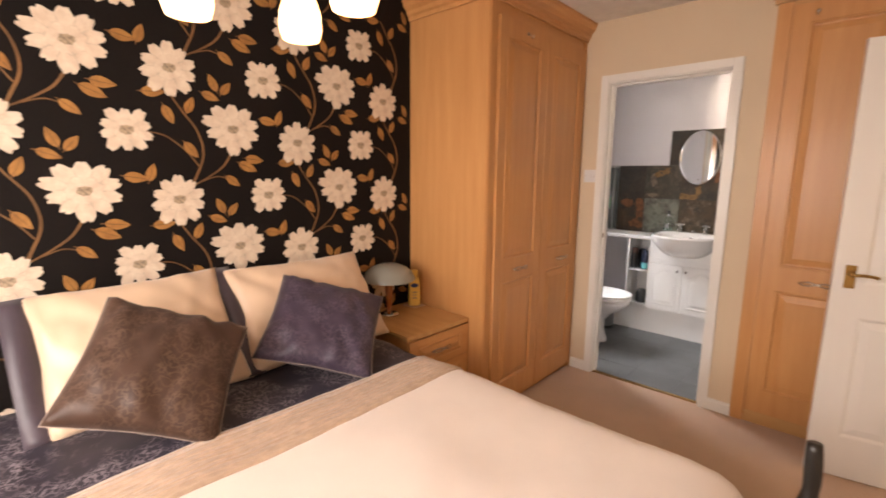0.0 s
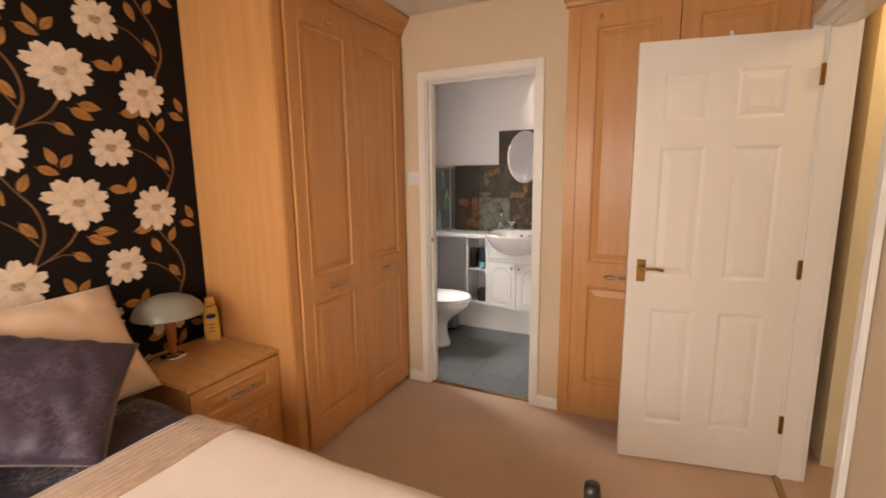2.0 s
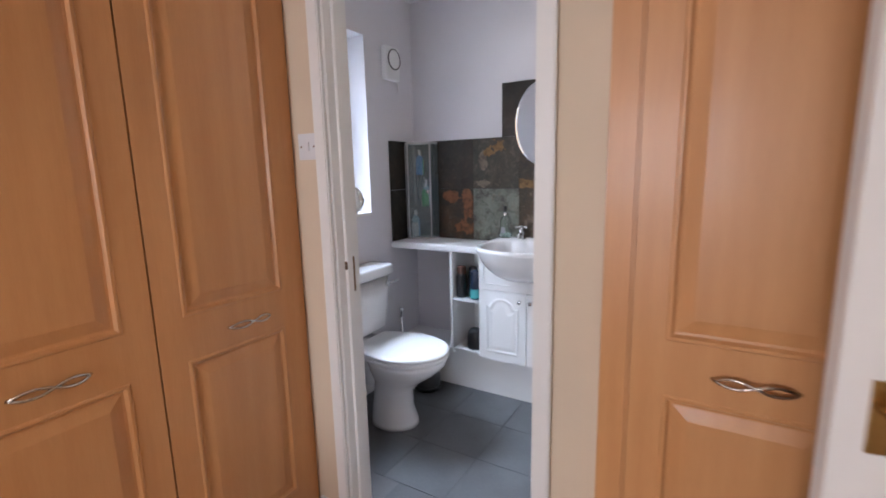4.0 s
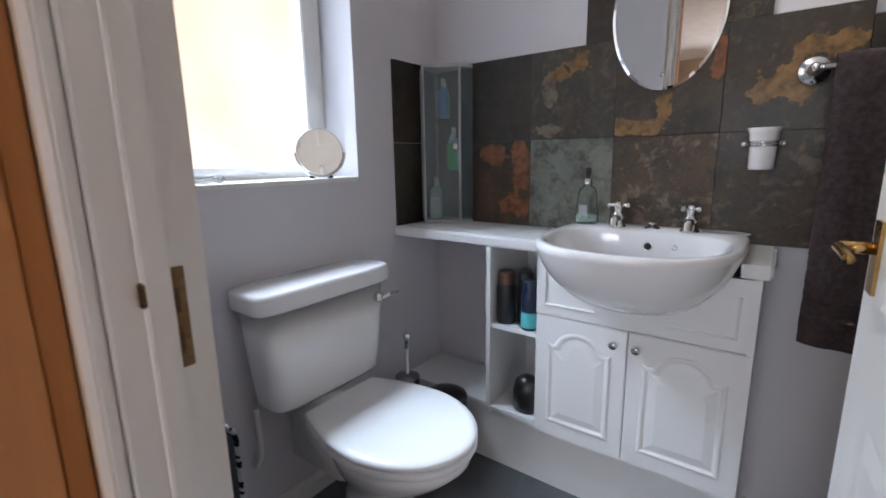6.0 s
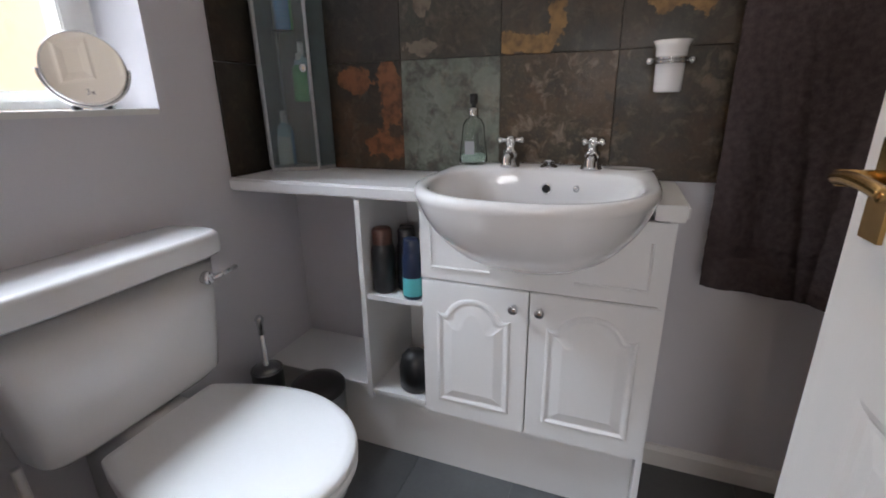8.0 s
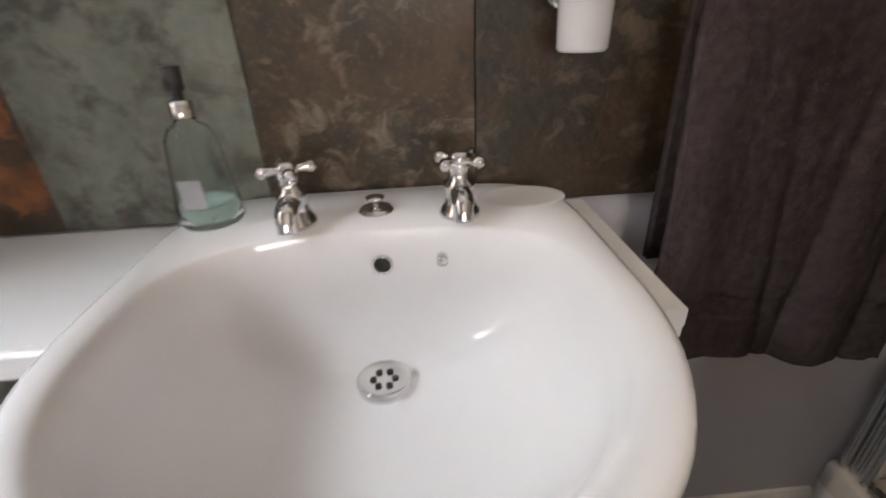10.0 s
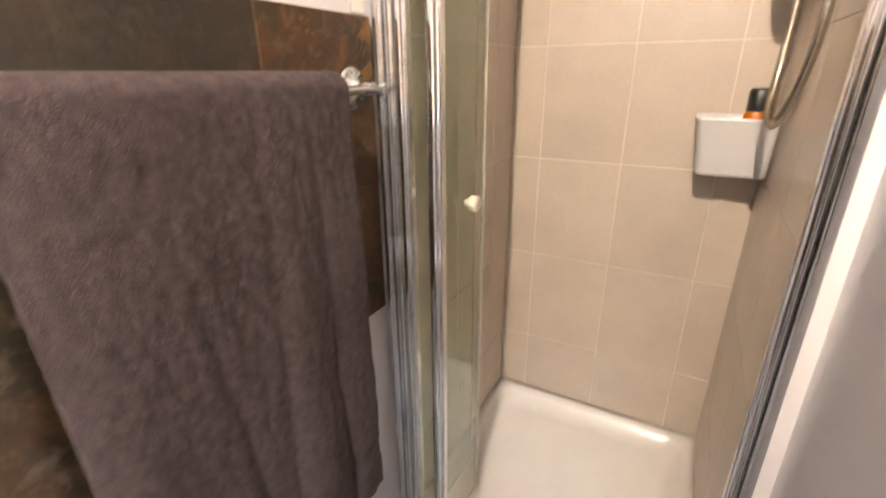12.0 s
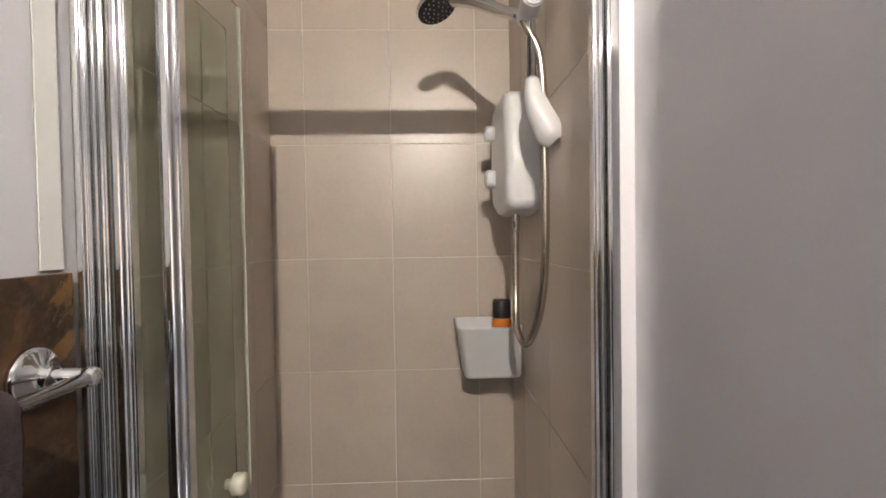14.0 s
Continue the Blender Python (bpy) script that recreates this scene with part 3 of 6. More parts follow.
for i in range(7):
    for j in range(5):
        x, y = fx + i * FT, fy + j * FT
        if j == 0:
            b = box(max(x, -0.935) + 0.0015, min(x + FT, -0.245) - 0.0015, YN + 0.032, y + FT - 0.0015, -0.004, 0.0, 0.0008, 1)
            if min(x + FT, -0.245) - max(x, -0.935) > 0.02:
                part("floor_tile", b, VINYL, vfloor)
            else:
                b.free()
            continue
        t = mesh_part("floor_tile", tile_me, VINYL, vfloor)
        t.location = (x, y, 0)

# ---- bedroom: wardrobes ----


def lin(o, eu, ev, ed):
    o, eu, ev, ed = Vector(o), Vector(eu), Vector(ev), Vector(ed)
    return lambda u, v, d: o + u * eu + v * ev + d * ed


def wardrobe_door(parent, fn, u0, u1, z0, z1, handle_u, hook=None):
    g = 0.0025
    a, b = u0 + g, u1 - g
    st = 0.072
    panels = [(a + st, b - st, z0 + 0.13, 0.798), (a + st, b - st, 0.928, z1 - 0.09)]
    leaf = part("door", back_leaf(fn, a, b, z0, z1, panels, 0.02), WOOD, parent, "maple raised-panel wardrobe door")
    for p in panels:
        part("panel", panel_mesh(fn, *p, FIELD), WOOD, leaf)
    wavy_handle(leaf, fn, handle_u, 0.858)
    if hook:
        hk = bmesh.new()
        tube([fn(hook, z1 - 0.045, 0.0005), fn(hook, z1 - 0.045, 0.005)], [0.010, 0.009], 14, hk)
        tube(curve_pts([fn(hook, z1 - 0.045, 0.004), fn(hook, z1 - 0.05, 0.018), fn(hook, z1 - 0.066, 0.022), fn(hook, z1 - 0.070, 0.034), fn(hook, z1 - 0.055, 0.040)], 5), 0.0035, 8, hk)
        part("coat_hook", hk, NICKEL, leaf, "small nickel coat hook", True)
    return leaf


def back_leaf(fn, a, b, z0, z1, panels, th):
    bm = leaf_face(fn, b - a, z1 - z0, panels, th, bmesh.new(), a, z0)
    back_face(fn, b - a, z1 - z0, th, bm, a, z0)
    return bm


CORN = ((0, 2.285), (0.012, 2.285), (0.014, 2.305), (0.026, 2.315), (0.030, 2.335), (0.052, 2.352), (0.058, 2.372), (0.066, 2.38), (0.066, 2.397), (0, 2.397))

w1 = root("fitted_wardrobe", -1.4, 2.32, 0, "tall maple fitted wardrobe with two panelled doors and cornice", "wardrobe")
part("side_panel", box(XW + 0.002, -1.135, 1.785, 1.805, 0, 2.39, 0.001), WOOD, w1)
part("carcass", box(XW + 0.002, -1.15, 1.807, YN - 0.002, 0.0, 2.39), GAP, w1)
part("pilaster", box(-1.150, -1.112, 1.783, 1.848, 0.0, 2.29, 0.006), WOOD, w1)
part("pilaster", box(-1.150, -1.112, 2.825, YN - 0.002, 0.0, 2.29, 0.003), WOOD, w1)
part("plinth", box(-1.149, -1.125, 1.848, 2.825, 0.0, 0.035), WOODY, w1)
part("frieze", box(-1.149, -1.12, 1.848, 2.825, 2.225, 2.29), WOODY, w1)
part("cornice", sweep_profile([(XW + 0.003, 1.785, 0, -1), (-1.114, 1.785, 1, -1), (-1.114, YN - 0.002, 1, 0)], CORN), WOODY, w1)
f1 = lin((-1.10, 0, 0), (0, 1, 0), (0, 0, 1), (1, 0, 0))
wardrobe_door(w1, f1, 1.85, 2.338, 0.04, 2.22, 2.108, 2.11)
wardrobe_door(w1, f1, 2.338, 2.825, 0.04, 2.22, 2.617)

w2 = root("fitted_wardrobe", 0.45, 2.9, 0, "maple fitted wardrobe built into an alcove behind open door", "wardrobe")
part("carcass", box(-0.055, 0.94, 2.875, 3.42, 0.0, 2.39), GAP, w2)
part("pilaster", box(-0.068, 0.0, 2.838, 2.874, 0.0, 2.29, 0.006), WOOD, w2)
part("pilaster", box(0.93, XE - 0.002, 2.838, 2.859, 0.0, 2.29, 0.004), WOOD, w2)
part("plinth", box(0.0, 0.93, 2.853, 2.874, 0.0, 0.075), WOODX, w2)
part("frieze", box(0.0, 0.93, 2.846, 2.874, 2.265, 2.30), WOODX, w2)
part("cornice", sweep_profile([(-0.068, YN - 0.003, -1, 0), (-0.068, 2.840, -1, -1), (XE - 0.002, 2.840, 0, -1)], CORN), WOODX, w2)
f2 = lin((0, 2.832, 0), (1, 0, 0), (0, 0, 1), (0, -1, 0))
wardrobe_door(w2, f2, 0.0, 0.465, 0.08, 2.262, 0.245, 0.1)
wardrobe_door(w2, f2, 0.465, 0.93, 0.08, 2.262, 0.70)

# ---- bedside cabinet ----
bs = root("bedside_cabinet", -1.46, 1.55, 0, "maple bedside cabinet with three drawers", "bedside cabinet")
part("top", box(XW + 0.003, -1.212, 1.305, 1.782, 0.573, 0.597, 0.006), WOODX, bs)
part("body", box(XW + 0.003, -1.235, 1.315, 1.78, 0.0, 0.572, 0.001), WOOD, bs)
fb = lin((-1.215, 0, 0), (0, 1, 0), (0, 0, 1), (1, 0, 0))
for z0, z1 in ((0.045, 0.215), (0.22, 0.39), (0.395, 0.565)):
    pn = [(1.375, 1.72, z0 + 0.035, z1 - 0.035)]
    d = part("drawer", back_leaf(fb, 1.318, 1.778, z0, z1, pn, 0.018), WOODY, bs, "maple drawer front")
    part("panel", panel_mesh(fb, *pn[0], FIELD), WOODY, d)
    wavy_handle(d, fb, 1.548, (z0 + z1) / 2)

# ---- wallpaper print ----
UW, UH = 0.545, 0.517


def flower_mesh(name, r, seed, squash):
    rnd = random.Random(seed)
    n = 10
    bm = bmesh.new()
    out = []
    lens_ = [rnd.uniform(0.86, 1.08) for _ in range(n)]
    for i in range(n * 10):
        a = 2 * math.pi * i / (n * 10)
        f = i % 10 / 10
        R = r * lens_[i // 10] * (0.76 + 0.26 * min(1, 3.2 * min(f, 1 - f)) - (0.05 if i % 10 == 5 else 0)) * rnd.uniform(0.975, 1.025)
        out.append((R * math.cos(a), R * squash * math.sin(a)))
    extrude_outline(out, lambda u, v, d: (d, u, v), 0, 0.0012, bm)
    me = bpy.data.meshes.new(name)
    bm.to_mesh(me)
    bm.free()
    me.materials.append(PETAL)
    return me


def eye_mesh(r):
    bm = bmesh.new()
    rnd = random.Random(5)
    extrude_outline([(r * rnd.uniform(0.75, 1.1) * math.cos(a * math.pi / 9), r * 0.75 * rnd.uniform(0.75, 1.1) * math.sin(a * math.pi / 9)) for a in range(18)], lambda u, v, d: (d, u, v), 0.0013, 0.0018, bm)
    me = bpy.data.meshes.new("flower_centre")
    bm.to_mesh(me)
    bm.free()
    me.materials.append(EYE)
    return me


FA, FB_, FC = flower_mesh("flower_print", 0.126, 3, 0.86), flower_mesh("flower_print", 0.108, 4, 0.95), flower_mesh("flower_print", 0.092, 8, 0.92)
EYES = eye_mesh(0.026)


def inner_mesh(r, seed, squash):
    """Short darker strokes between the petals and a smaller ring of petals, all in print thickness."""
    rnd = random.Random(seed)
    bm = bmesh.new()
    for k in range(10):
        a = 2 * math.pi * (k + rnd.uniform(-0.12, 0.12)) / 10
        r0, r1, w = r * rnd.uniform(0.38, 0.46), r * rnd.uniform(0.66, 0.8), r * 0.022
        pts = ((r0, -w), (r1, -w * 0.4), (r1, w * 0.4), (r0, w))
        extrude_outline([(u * math.cos(a) - v * math.sin(a), squash * (u * math.sin(a) + v * math.cos(a))) for u, v in pts], lambda u, v, d: (d, u, v), 0.0012, 0.0015, bm)
    for k in range(7):
        a = 2 * math.pi * (k + rnd.uniform(0, 0.5)) / 7
        c, w = r * 0.36, r * rnd.uniform(0.10, 0.15)
        pts = [(c + w * 1.1 * math.cos(b), w * math.sin(b)) for b in [-1.2 + 0.3 * i for i in range(9)]] + [(c + w * 0.85 * math.cos(b), w * 0.85 * math.sin(b)) for b in [1.2 - 0.3 * i for i in range(9)]]
        extrude_outline([(u * math.cos(a) - v * math.sin(a), squash * (u * math.sin(a) + v * math.cos(a))) for u, v in pts], lambda u, v, d: (d, u, v), 0.0012, 0.0015, bm)
    me = bpy.data.meshes.new("inner_petals")
    bm.to_mesh(me)
    bm.free()
    me.materials.append(PETAL2)
    return me


INNER = {FA.name: inner_mesh(0.126, 3, 0.86), FB_.name: inner_mesh(0.108, 4, 0.95), FC.name: inner_mesh(0.092, 8, 0.92)}
paper = tagged(new("wallpaper"), "black wallpaper printed with cream flowers and bronze leaves", "wallpaper", kind="structure")
paper.location = (0, 0, 0)
leaves, vines = bmesh.new(), bmesh.new()


def leaf_shape(bm, y, z, ang, ln, w):
    ca, sa = math.cos(ang), math.sin(ang)
    out = []
    for i in range(9):
        t = i / 8
        out.append((t * ln - ln / 2, w * math.sin(math.pi * t ** 0.8) ** 0.9 / 2))
    for i in range(7, 0, -1):
        t = i / 8
        out.append((t * ln - ln / 2, -w * math.sin(math.pi * t ** 0.8) ** 0.9 / 2))
    extrude_outline([(y + u * ca - v * sa, z + u * sa + v * ca) for u, v in out], lambda u, v, d: (XW + d, u, v), 0.0, 0.0009, bm)
    vine_shape(vines, [(y - 0.62 * ln * ca, z - 0.62 * ln * sa), (y, z), (y + 0.42 * ln * ca, z + 0.42 * ln * sa)], 0.0035, 0.002, 0.0013)


def vine_shape(bm, pts, w0, w1, lift=0.0005):
    c = curve_pts([(0, y, z) for y, z in pts], 8 if lift < 0.001 else 2)
    for i in range(len(c) - 1):
        q0, q1 = i / len(c), (i + 1) / len(c)
        d = (c[i + 1] - c[i]).normalized()
        nrm = Vector((0, -d.z, d.y))
        a, b = w0 + (w1 - w0) * q0, w0 + (w1 - w0) * q1
        vs = [c[i] + nrm * a / 2, c[i + 1] + nrm * b / 2, c[i + 1] - nrm * b / 2, c[i] - nrm * a / 2]
        bm.faces.new([bm.verts.new((XW + lift, v.y, v.z)) for v in vs])


LEAVES = (  # about flower A: y, z, angle, length
    (-0.072, 0.185, 2.0, 0.075), (-0.02, 0.168, 0.9, 0.07), (-0.085, 0.128, -0.35, 0.075),
    (0.09, -0.128, -0.12, 0.085), (0.058, -0.162, -0.42, 0.09), (-0.012, -0.225, -0.65, 0.075))
LEAVES_B = ((-0.062, -0.098, 0.08, 0.085), (0.066, -0.135, 1.15, 0.075), (-0.015, -0.18, -1.15, 0.08), (0.06, -0.315, -0.9, 0.08), (-0.145, 0.088, -0.15, 0.085), (-0.092, 0.108, 1.25, 0.075))
for ci in range(-3, 4):
    for ri in range(-2, 4):
        oy, oz = 0.172 + ci * UW, 1.332 + ri * UH + (0.2585 if ci % 2 else 0.0)
        if not (-1.45 < oy < 2.0 and 0.3 < oz < 2.6):
            continue
        for me, dy, dz in ((FA, 0, 0), (FB_, 0.31, -0.04), (FC, 0.148, -0.29)):
            y, z = oy + dy, oz + dz
            if y < 1.72 and y > YS + 0.1 and 0.5 < z < 2.32:
                o = mesh_part("flower_print", me, PETAL, paper)
                o.location = (XW + 0.0012, y, z)
                mesh_part("inner_petals", INNER[me.name], PETAL2, o)
                e = mesh_part("flower_centre", EYES, EYE, o)
        for src, dy, dz in ((LEAVES, 0, 0), (LEAVES_B, 0.31, -0.04)):
            for y, z, a, ln in src:
                if oy + dy + y < 1.74 and YS + 0.1 < oy + dy + y and 0.4 < oz + dz + z < 2.34:
                    leaf_shape(leaves, oy + dy + y, oz + dz + z, a, ln, ln * 0.48)
        if oy < 1.5:
            vine_shape(vines, [(oy - 0.01, oz - 0.1), (oy - 0.05, oz - 0.16), (oy - 0.11, oz - 0.205), (oy - 0.17, oz - 0.24)], 0.010, 0.005)
            vine_shape(vines, [(oy - 0.14, oz - 0.225), (oy - 0.08, oz - 0.205), (oy - 0.03, oz - 0.215)], 0.005, 0.004)
            vine_shape(vines, [(oy + 0.30, oz - 0.13), (oy + 0.345, oz - 0.2), (oy + 0.40, oz - 0.28), (oy + 0.415, oz - 0.38), (oy + 0.37, oz - 0.49)], 0.006, 0.011)
            vine_shape(vines, [(oy + 0.21, oz - 0.29), (oy + 0.28, oz - 0.305), (oy + 0.35, oz - 0.36), (oy + 0.395, oz - 0.42)], 0.004, 0.006)
tagged(part("leaf_print", leaves, LEAF, paper), kind="stuff")
tagged(part("vine_print", vines, VINE, paper), kind="stuff")

# ---- bed ----
SATIN = mat("cream_satin", (0.66, 0.48, 0.335), 0.38, scale=6, vary=0.05, bump=0.08, fine=300, sheen=0.4)
DUVET = mat("cream_duvet_cotton", (0.80, 0.70, 0.64), 0.6, scale=5, vary=0.04, bump=0.12, fine=350, sheen=0.3)
QUILT = mat("champagne_pleated_satin", (0.56, 0.40, 0.29), 0.4, scale=46, vary=0.14, bump=0.9, fine=75, stretch=(1, 0.6, 1), sheen=0.3)


def damask_mat(name, base, light):
    m = mat(name, base, 0.5, scale=16, dark=tuple(c * 0.65 for c in base), fine=220, bump=0.03, sheen=0.06, spec=0.35)
    n, l = m.node_tree.nodes, m.node_tree.links
    b = n["Principled BSDF"]
    co = n.new("ShaderNodeTexCoord")
    nz = n.new("ShaderNodeTexNoise")
    nz.inputs["Scale"].default_value, nz.inputs["Detail"].default_value = 22, 2
    vo = n.new("ShaderNodeTexVoronoi")
    vo.feature = "DISTANCE_TO_EDGE"
    vo.inputs["Scale"].default_value = 36
    mx = n.new("ShaderNodeMix")
    mx.data_type = "RGBA"
    mx.inputs[0].default_value = 0.12
    l.new(co.outputs["Object"], nz.inputs["Vector"])
    l.new(co.outputs["Object"], mx.inputs[6])
    l.new(nz.outputs["Color"], mx.inputs[7])
    l.new(mx.outputs[2], vo.inputs["Vector"])
    big = n.new("ShaderNodeTexNoise")
    big.inputs["Scale"].default_value = 9
    l.new(co.outputs["Object"], big.inputs["Vector"])
    r = n.new("ShaderNodeMapRange")
    r.inputs[1].default_value, r.inputs[2].default_value, r.inputs[3].default_value, r.inputs[4].default_value = 0.03, 0.11, 1, 0
    l.new(vo.outputs["Distance"], r.inputs[0])
    r2 = n.new("ShaderNodeMapRange")
    r2.inputs[1].default_value, r2.inputs[2].default_value = 0.42, 0.56
    l.new(big.outputs[0], r2.inputs[0])
    mu = n.new("ShaderNodeMath")
    mu.operation = "MULTIPLY"
    l.new(r.outputs[0], mu.inputs[0])
    l.new(r2.outputs[0], mu.inputs[1])
    mc = n.new("ShaderNodeMix")
    mc.data_type = "RGBA"
    mc.inputs[7].default_value = (*light, 1)
    l.new(b.inputs["Base Color"].links[0].from_socket, mc.inputs[6])
    l.new(mu.outputs[0], mc.inputs[0])
    l.new(mc.outputs[2], b.inputs["Base Color"])
    return m


DAMASK = damask_mat("aubergine_damask", (0.018, 0.013, 0.028), (0.20, 0.17, 0.195))
PURPLE = damask_mat("purple_damask", (0.050, 0.035, 0.062), (0.088, 0.065, 0.094))
BROWN = damask_mat("brown_damask", (0.066, 0.033, 0.022), (0.10, 0.058, 0.04))
PIPING = mat("grey_beige_piping", (0.36, 0.29, 0.25), 0.5, scale=30, vary=0.1)
BINDING = mat("dark_plum_binding", (0.05, 0.034, 0.05), 0.45, scale=20, vary=0.1, sheen=0.3)
bed = root("double_bed", -0.7, 0.5, 0, "double bed with cream duvet, pleated band and dark damask throw end", "bed")
BY0, BY1, BX1 = -0.22, 1.22, 0.27


def bed_top(x, y):
    z = 0.61 + 0.015 * noise.noise((x * 2.3, y * 2.3, 1)) + 0.008 * noise.noise((x * 7, y * 4, 4)) + 0.003 * noise.noise((x * 19, y * 11, 8))
    return z


def cover(name, x0, x1, material, lift, label, skirt_to=0.28, foot=False):
    bm = bmesh.new()
    nx, ny = max(4, int((x1 - x0) / 0.035)), 52
    rows = []
    rad = 0.07
    for i in range(nx + 1):
        x = x0 + (x1 - x0) * i / nx
        ex = 0.0
        if foot:
            over = x - (BX1 - 0.12)
            ex = -(max(0, over) / 0.12) ** 2 * 0.10
        row = []
        for j in range(ny + 1):
            s = -1 + 2 * j / ny
            half = (BY1 - BY0) / 2
            total = half + (0.60 - skirt_to)
            q = abs(s) * total
            sg = 1 if s > 0 else -1
            if q < half - rad:
                yy, dz = q, 0
            elif q < half - rad + rad * math.pi / 2:
                a = (q - (half - rad)) / rad
                yy, dz = half - rad + rad * math.sin(a), -rad * (1 - math.cos(a))
            else:
                e = q - (half - rad + rad * math.pi / 2)
                yy, dz = half + 0.02 * math.sin(x * 17 + sg) * min(1, e * 6) + 0.03 * min(1, e * 4), -rad - e
            y = (BY0 + BY1) / 2 + sg * yy
            row.append(bm.verts.new((x, y + sg * lift, bed_top(x, y) + dz + ex + lift)))
        rows.append(row)
    for a, b in zip(rows, rows[1:]):
        for j in range(ny):
            bm.faces.new((a[j], b[j], b[j + 1], a[j + 1]))
    ob = part(name, bm, material, bed, label, True)
    mod = ob.modifiers.new("thick", "SOLIDIFY")
    mod.thickness, mod.offset = 0.012, -1
    return ob


part("mattress", box(XW + 0.05, BX1 - 0.02, BY0 + 0.02, BY1 - 0.02, 0.30, 0.575, 0.04, 3), DUVET, bed)
part("base", box(XW + 0.05, BX1 - 0.04, BY0 + 0.04, BY1 - 0.04, 0.04, 0.295, 0.01), DAMASK, bed)
cover("throw_end", -1.62, -0.955, DAMASK, 0.0, "aubergine damask upper end of the duvet cover")
cover("duvet", -0.80, BX1, DUVET, 0.002, "plain cream duvet cover", 0.22, True)
cover("pleated_band", -0.985, -0.775, QUILT, 0.009, "champagne pleated satin band")
pleats = bmesh.new()
for k in range(9):
    x = -0.972 + k * 0.0235
    pts = [(x + 0.006 * noise.noise((y * 7, k * 3.1, 0)), y, bed_top(x, y) + 0.0085 + 0.0015 * noise.noise((y * 16, k * 5.0, 2))) for y in [BY0 + 0.09 + (BY1 - BY0 - 0.18) * i / 40 for i in range(41)]]
    tube(pts, 0.0036, 6, pleats)
part("pleat", pleats, QUILT, bed, "raised pleats of the band", True)
foot = curve_pts([(0.345, 1.13, 0.0), (0.345, 1.13, 0.25), (0.34, 1.13, 0.55), (0.352, 1.135, 0.68), (0.347, 1.13, 0.80)], 8)
part("foot_post", tube(foot, [0.016 + 0.006 * abs(math.sin(i * 0.26)) - 0.007 * max(0, i / len(foot) - 0.75) * 4 for i in range(len(foot))], 14), BLACK, bed, "twisted black metal bed post", True)
part("foot_rail", tube([(0.345, 1.11, 0.30), (0.345, -0.12, 0.30)], 0.016, 10), BLACK, bed, "", True)
part("foot_post", tube([(0.345, -0.13, 0.0), (0.345, -0.13, 0.8)], 0.022, 12), BLACK, bed, "", True)


def cushion_mesh(w, h, d, seed, n=32, pinch=0.06):
    bm = bmesh.new()
    grid = {}
    for s in (1, -1):
        for i in range(n + 1):
            for j in range(n + 1):
                u, v = -1 + 2 * i / n, -1 + 2 * j / n
                edge = i in (0, n) or j in (0, n)
                if edge and s == -1:
                    grid[s, i, j] = grid[1, i, j]
                    continue
                k = (1 - u * u) ** 0.42 * (1 - v * v) ** 0.42
                pu, pv = 1 - pinch * (1 - abs(v) ** 1.5), 1 - pinch * (1 - abs(u) ** 1.5)
                z = s * d / 2 * k + 0.016 * k * noise.noise((u * 1.8 + seed, v * 1.8, s * 2)) + 0.010 * k ** 0.5 * noise.noise((u * 5 + seed, v * 3.2, s * 3)) * (0.3 + abs(u) + abs(v))
                cr = 0.009 * math.sin(u * 11 + v * 6 + seed + 2 * noise.noise((u * 2, v * 2, seed))) * (1 - k) * (0 if edge else 1)
                grid[s, i, j] = bm.verts.new((u * w / 2 * pu, v * h / 2 * pv, z + s * cr))
    for s in (1, -1):
        for i in range(n):
            for j in range(n):
                q = [grid[s, i, j], grid[s, i + 1, j], grid[s, i + 1, j + 1], grid[s, i, j + 1]]
                bm.faces.new(q if s > 0 else q[::-1])
    rim = [(grid[1, i, 0].co.copy()) for i in range(n)] + [grid[1, n, j].co.copy() for j in range(n)] + [grid[1, n - i, n].co.copy() for i in range(n)] + [grid[1, 0, n - j].co.copy() for j in range(n)]
    return bm, rim


def basis(ax, ay, origin):
    ax = Vector(ax).normalized()
    ay = Vector(ay)
    ay = (ay - ax * ay.dot(ax)).normalized()
    az = ax.cross(ay)
    m = Matrix((ax, ay, az)).transposed().to_4x4()
    m.translation = Vector(origin)
    return m


def pillow(name, m, w, h, d, material, seed, label, category, flange=None, piping=None):
    ob = root(name, *m.translation, label, category)
    bm, rim = cushion_mesh(w, h, d, seed)
    part("cover", bm, material, ob, "", True, m)
    if piping:
        part("piping", tube([m @ p for p in rim], 0.0017, 6, closed=True), piping, ob, "pale piped edge", True)
    if flange:
        for side in flange:
            fm = bmesh.new()
            x = side * w / 2
            grid = []
            for j in range(15):
                v = (-1 + 2 * j / 14) * h / 2
                grid.append([fm.verts.new(m @ Vector((x * 0.93 + side * q * 0.075, v * 0.98, 0.008 * math.sin(v * 14 + q)))) for q in (0, 0.5, 1)])
            for a, b in zip(grid, grid[1:]):
                for q in range(2):
                    fm.faces.new((a[q], a[q + 1], b[q + 1], b[q]))
            fo = part("border", fm, BINDING, ob, "dark plum flange border", True)
            sm = fo.modifiers.new("thick", "SOLIDIFY")
            sm.thickness = 0.006
    return ob


pillow("pillow", basis((0, 1, 0), (-0.30, 0, 0.40), (-1.47, 0.93, 0.80)), 0.70, 0.48, 0.17, SATIN, 2, "cream satin pillow with dark plum border", "pillow", (-1,))
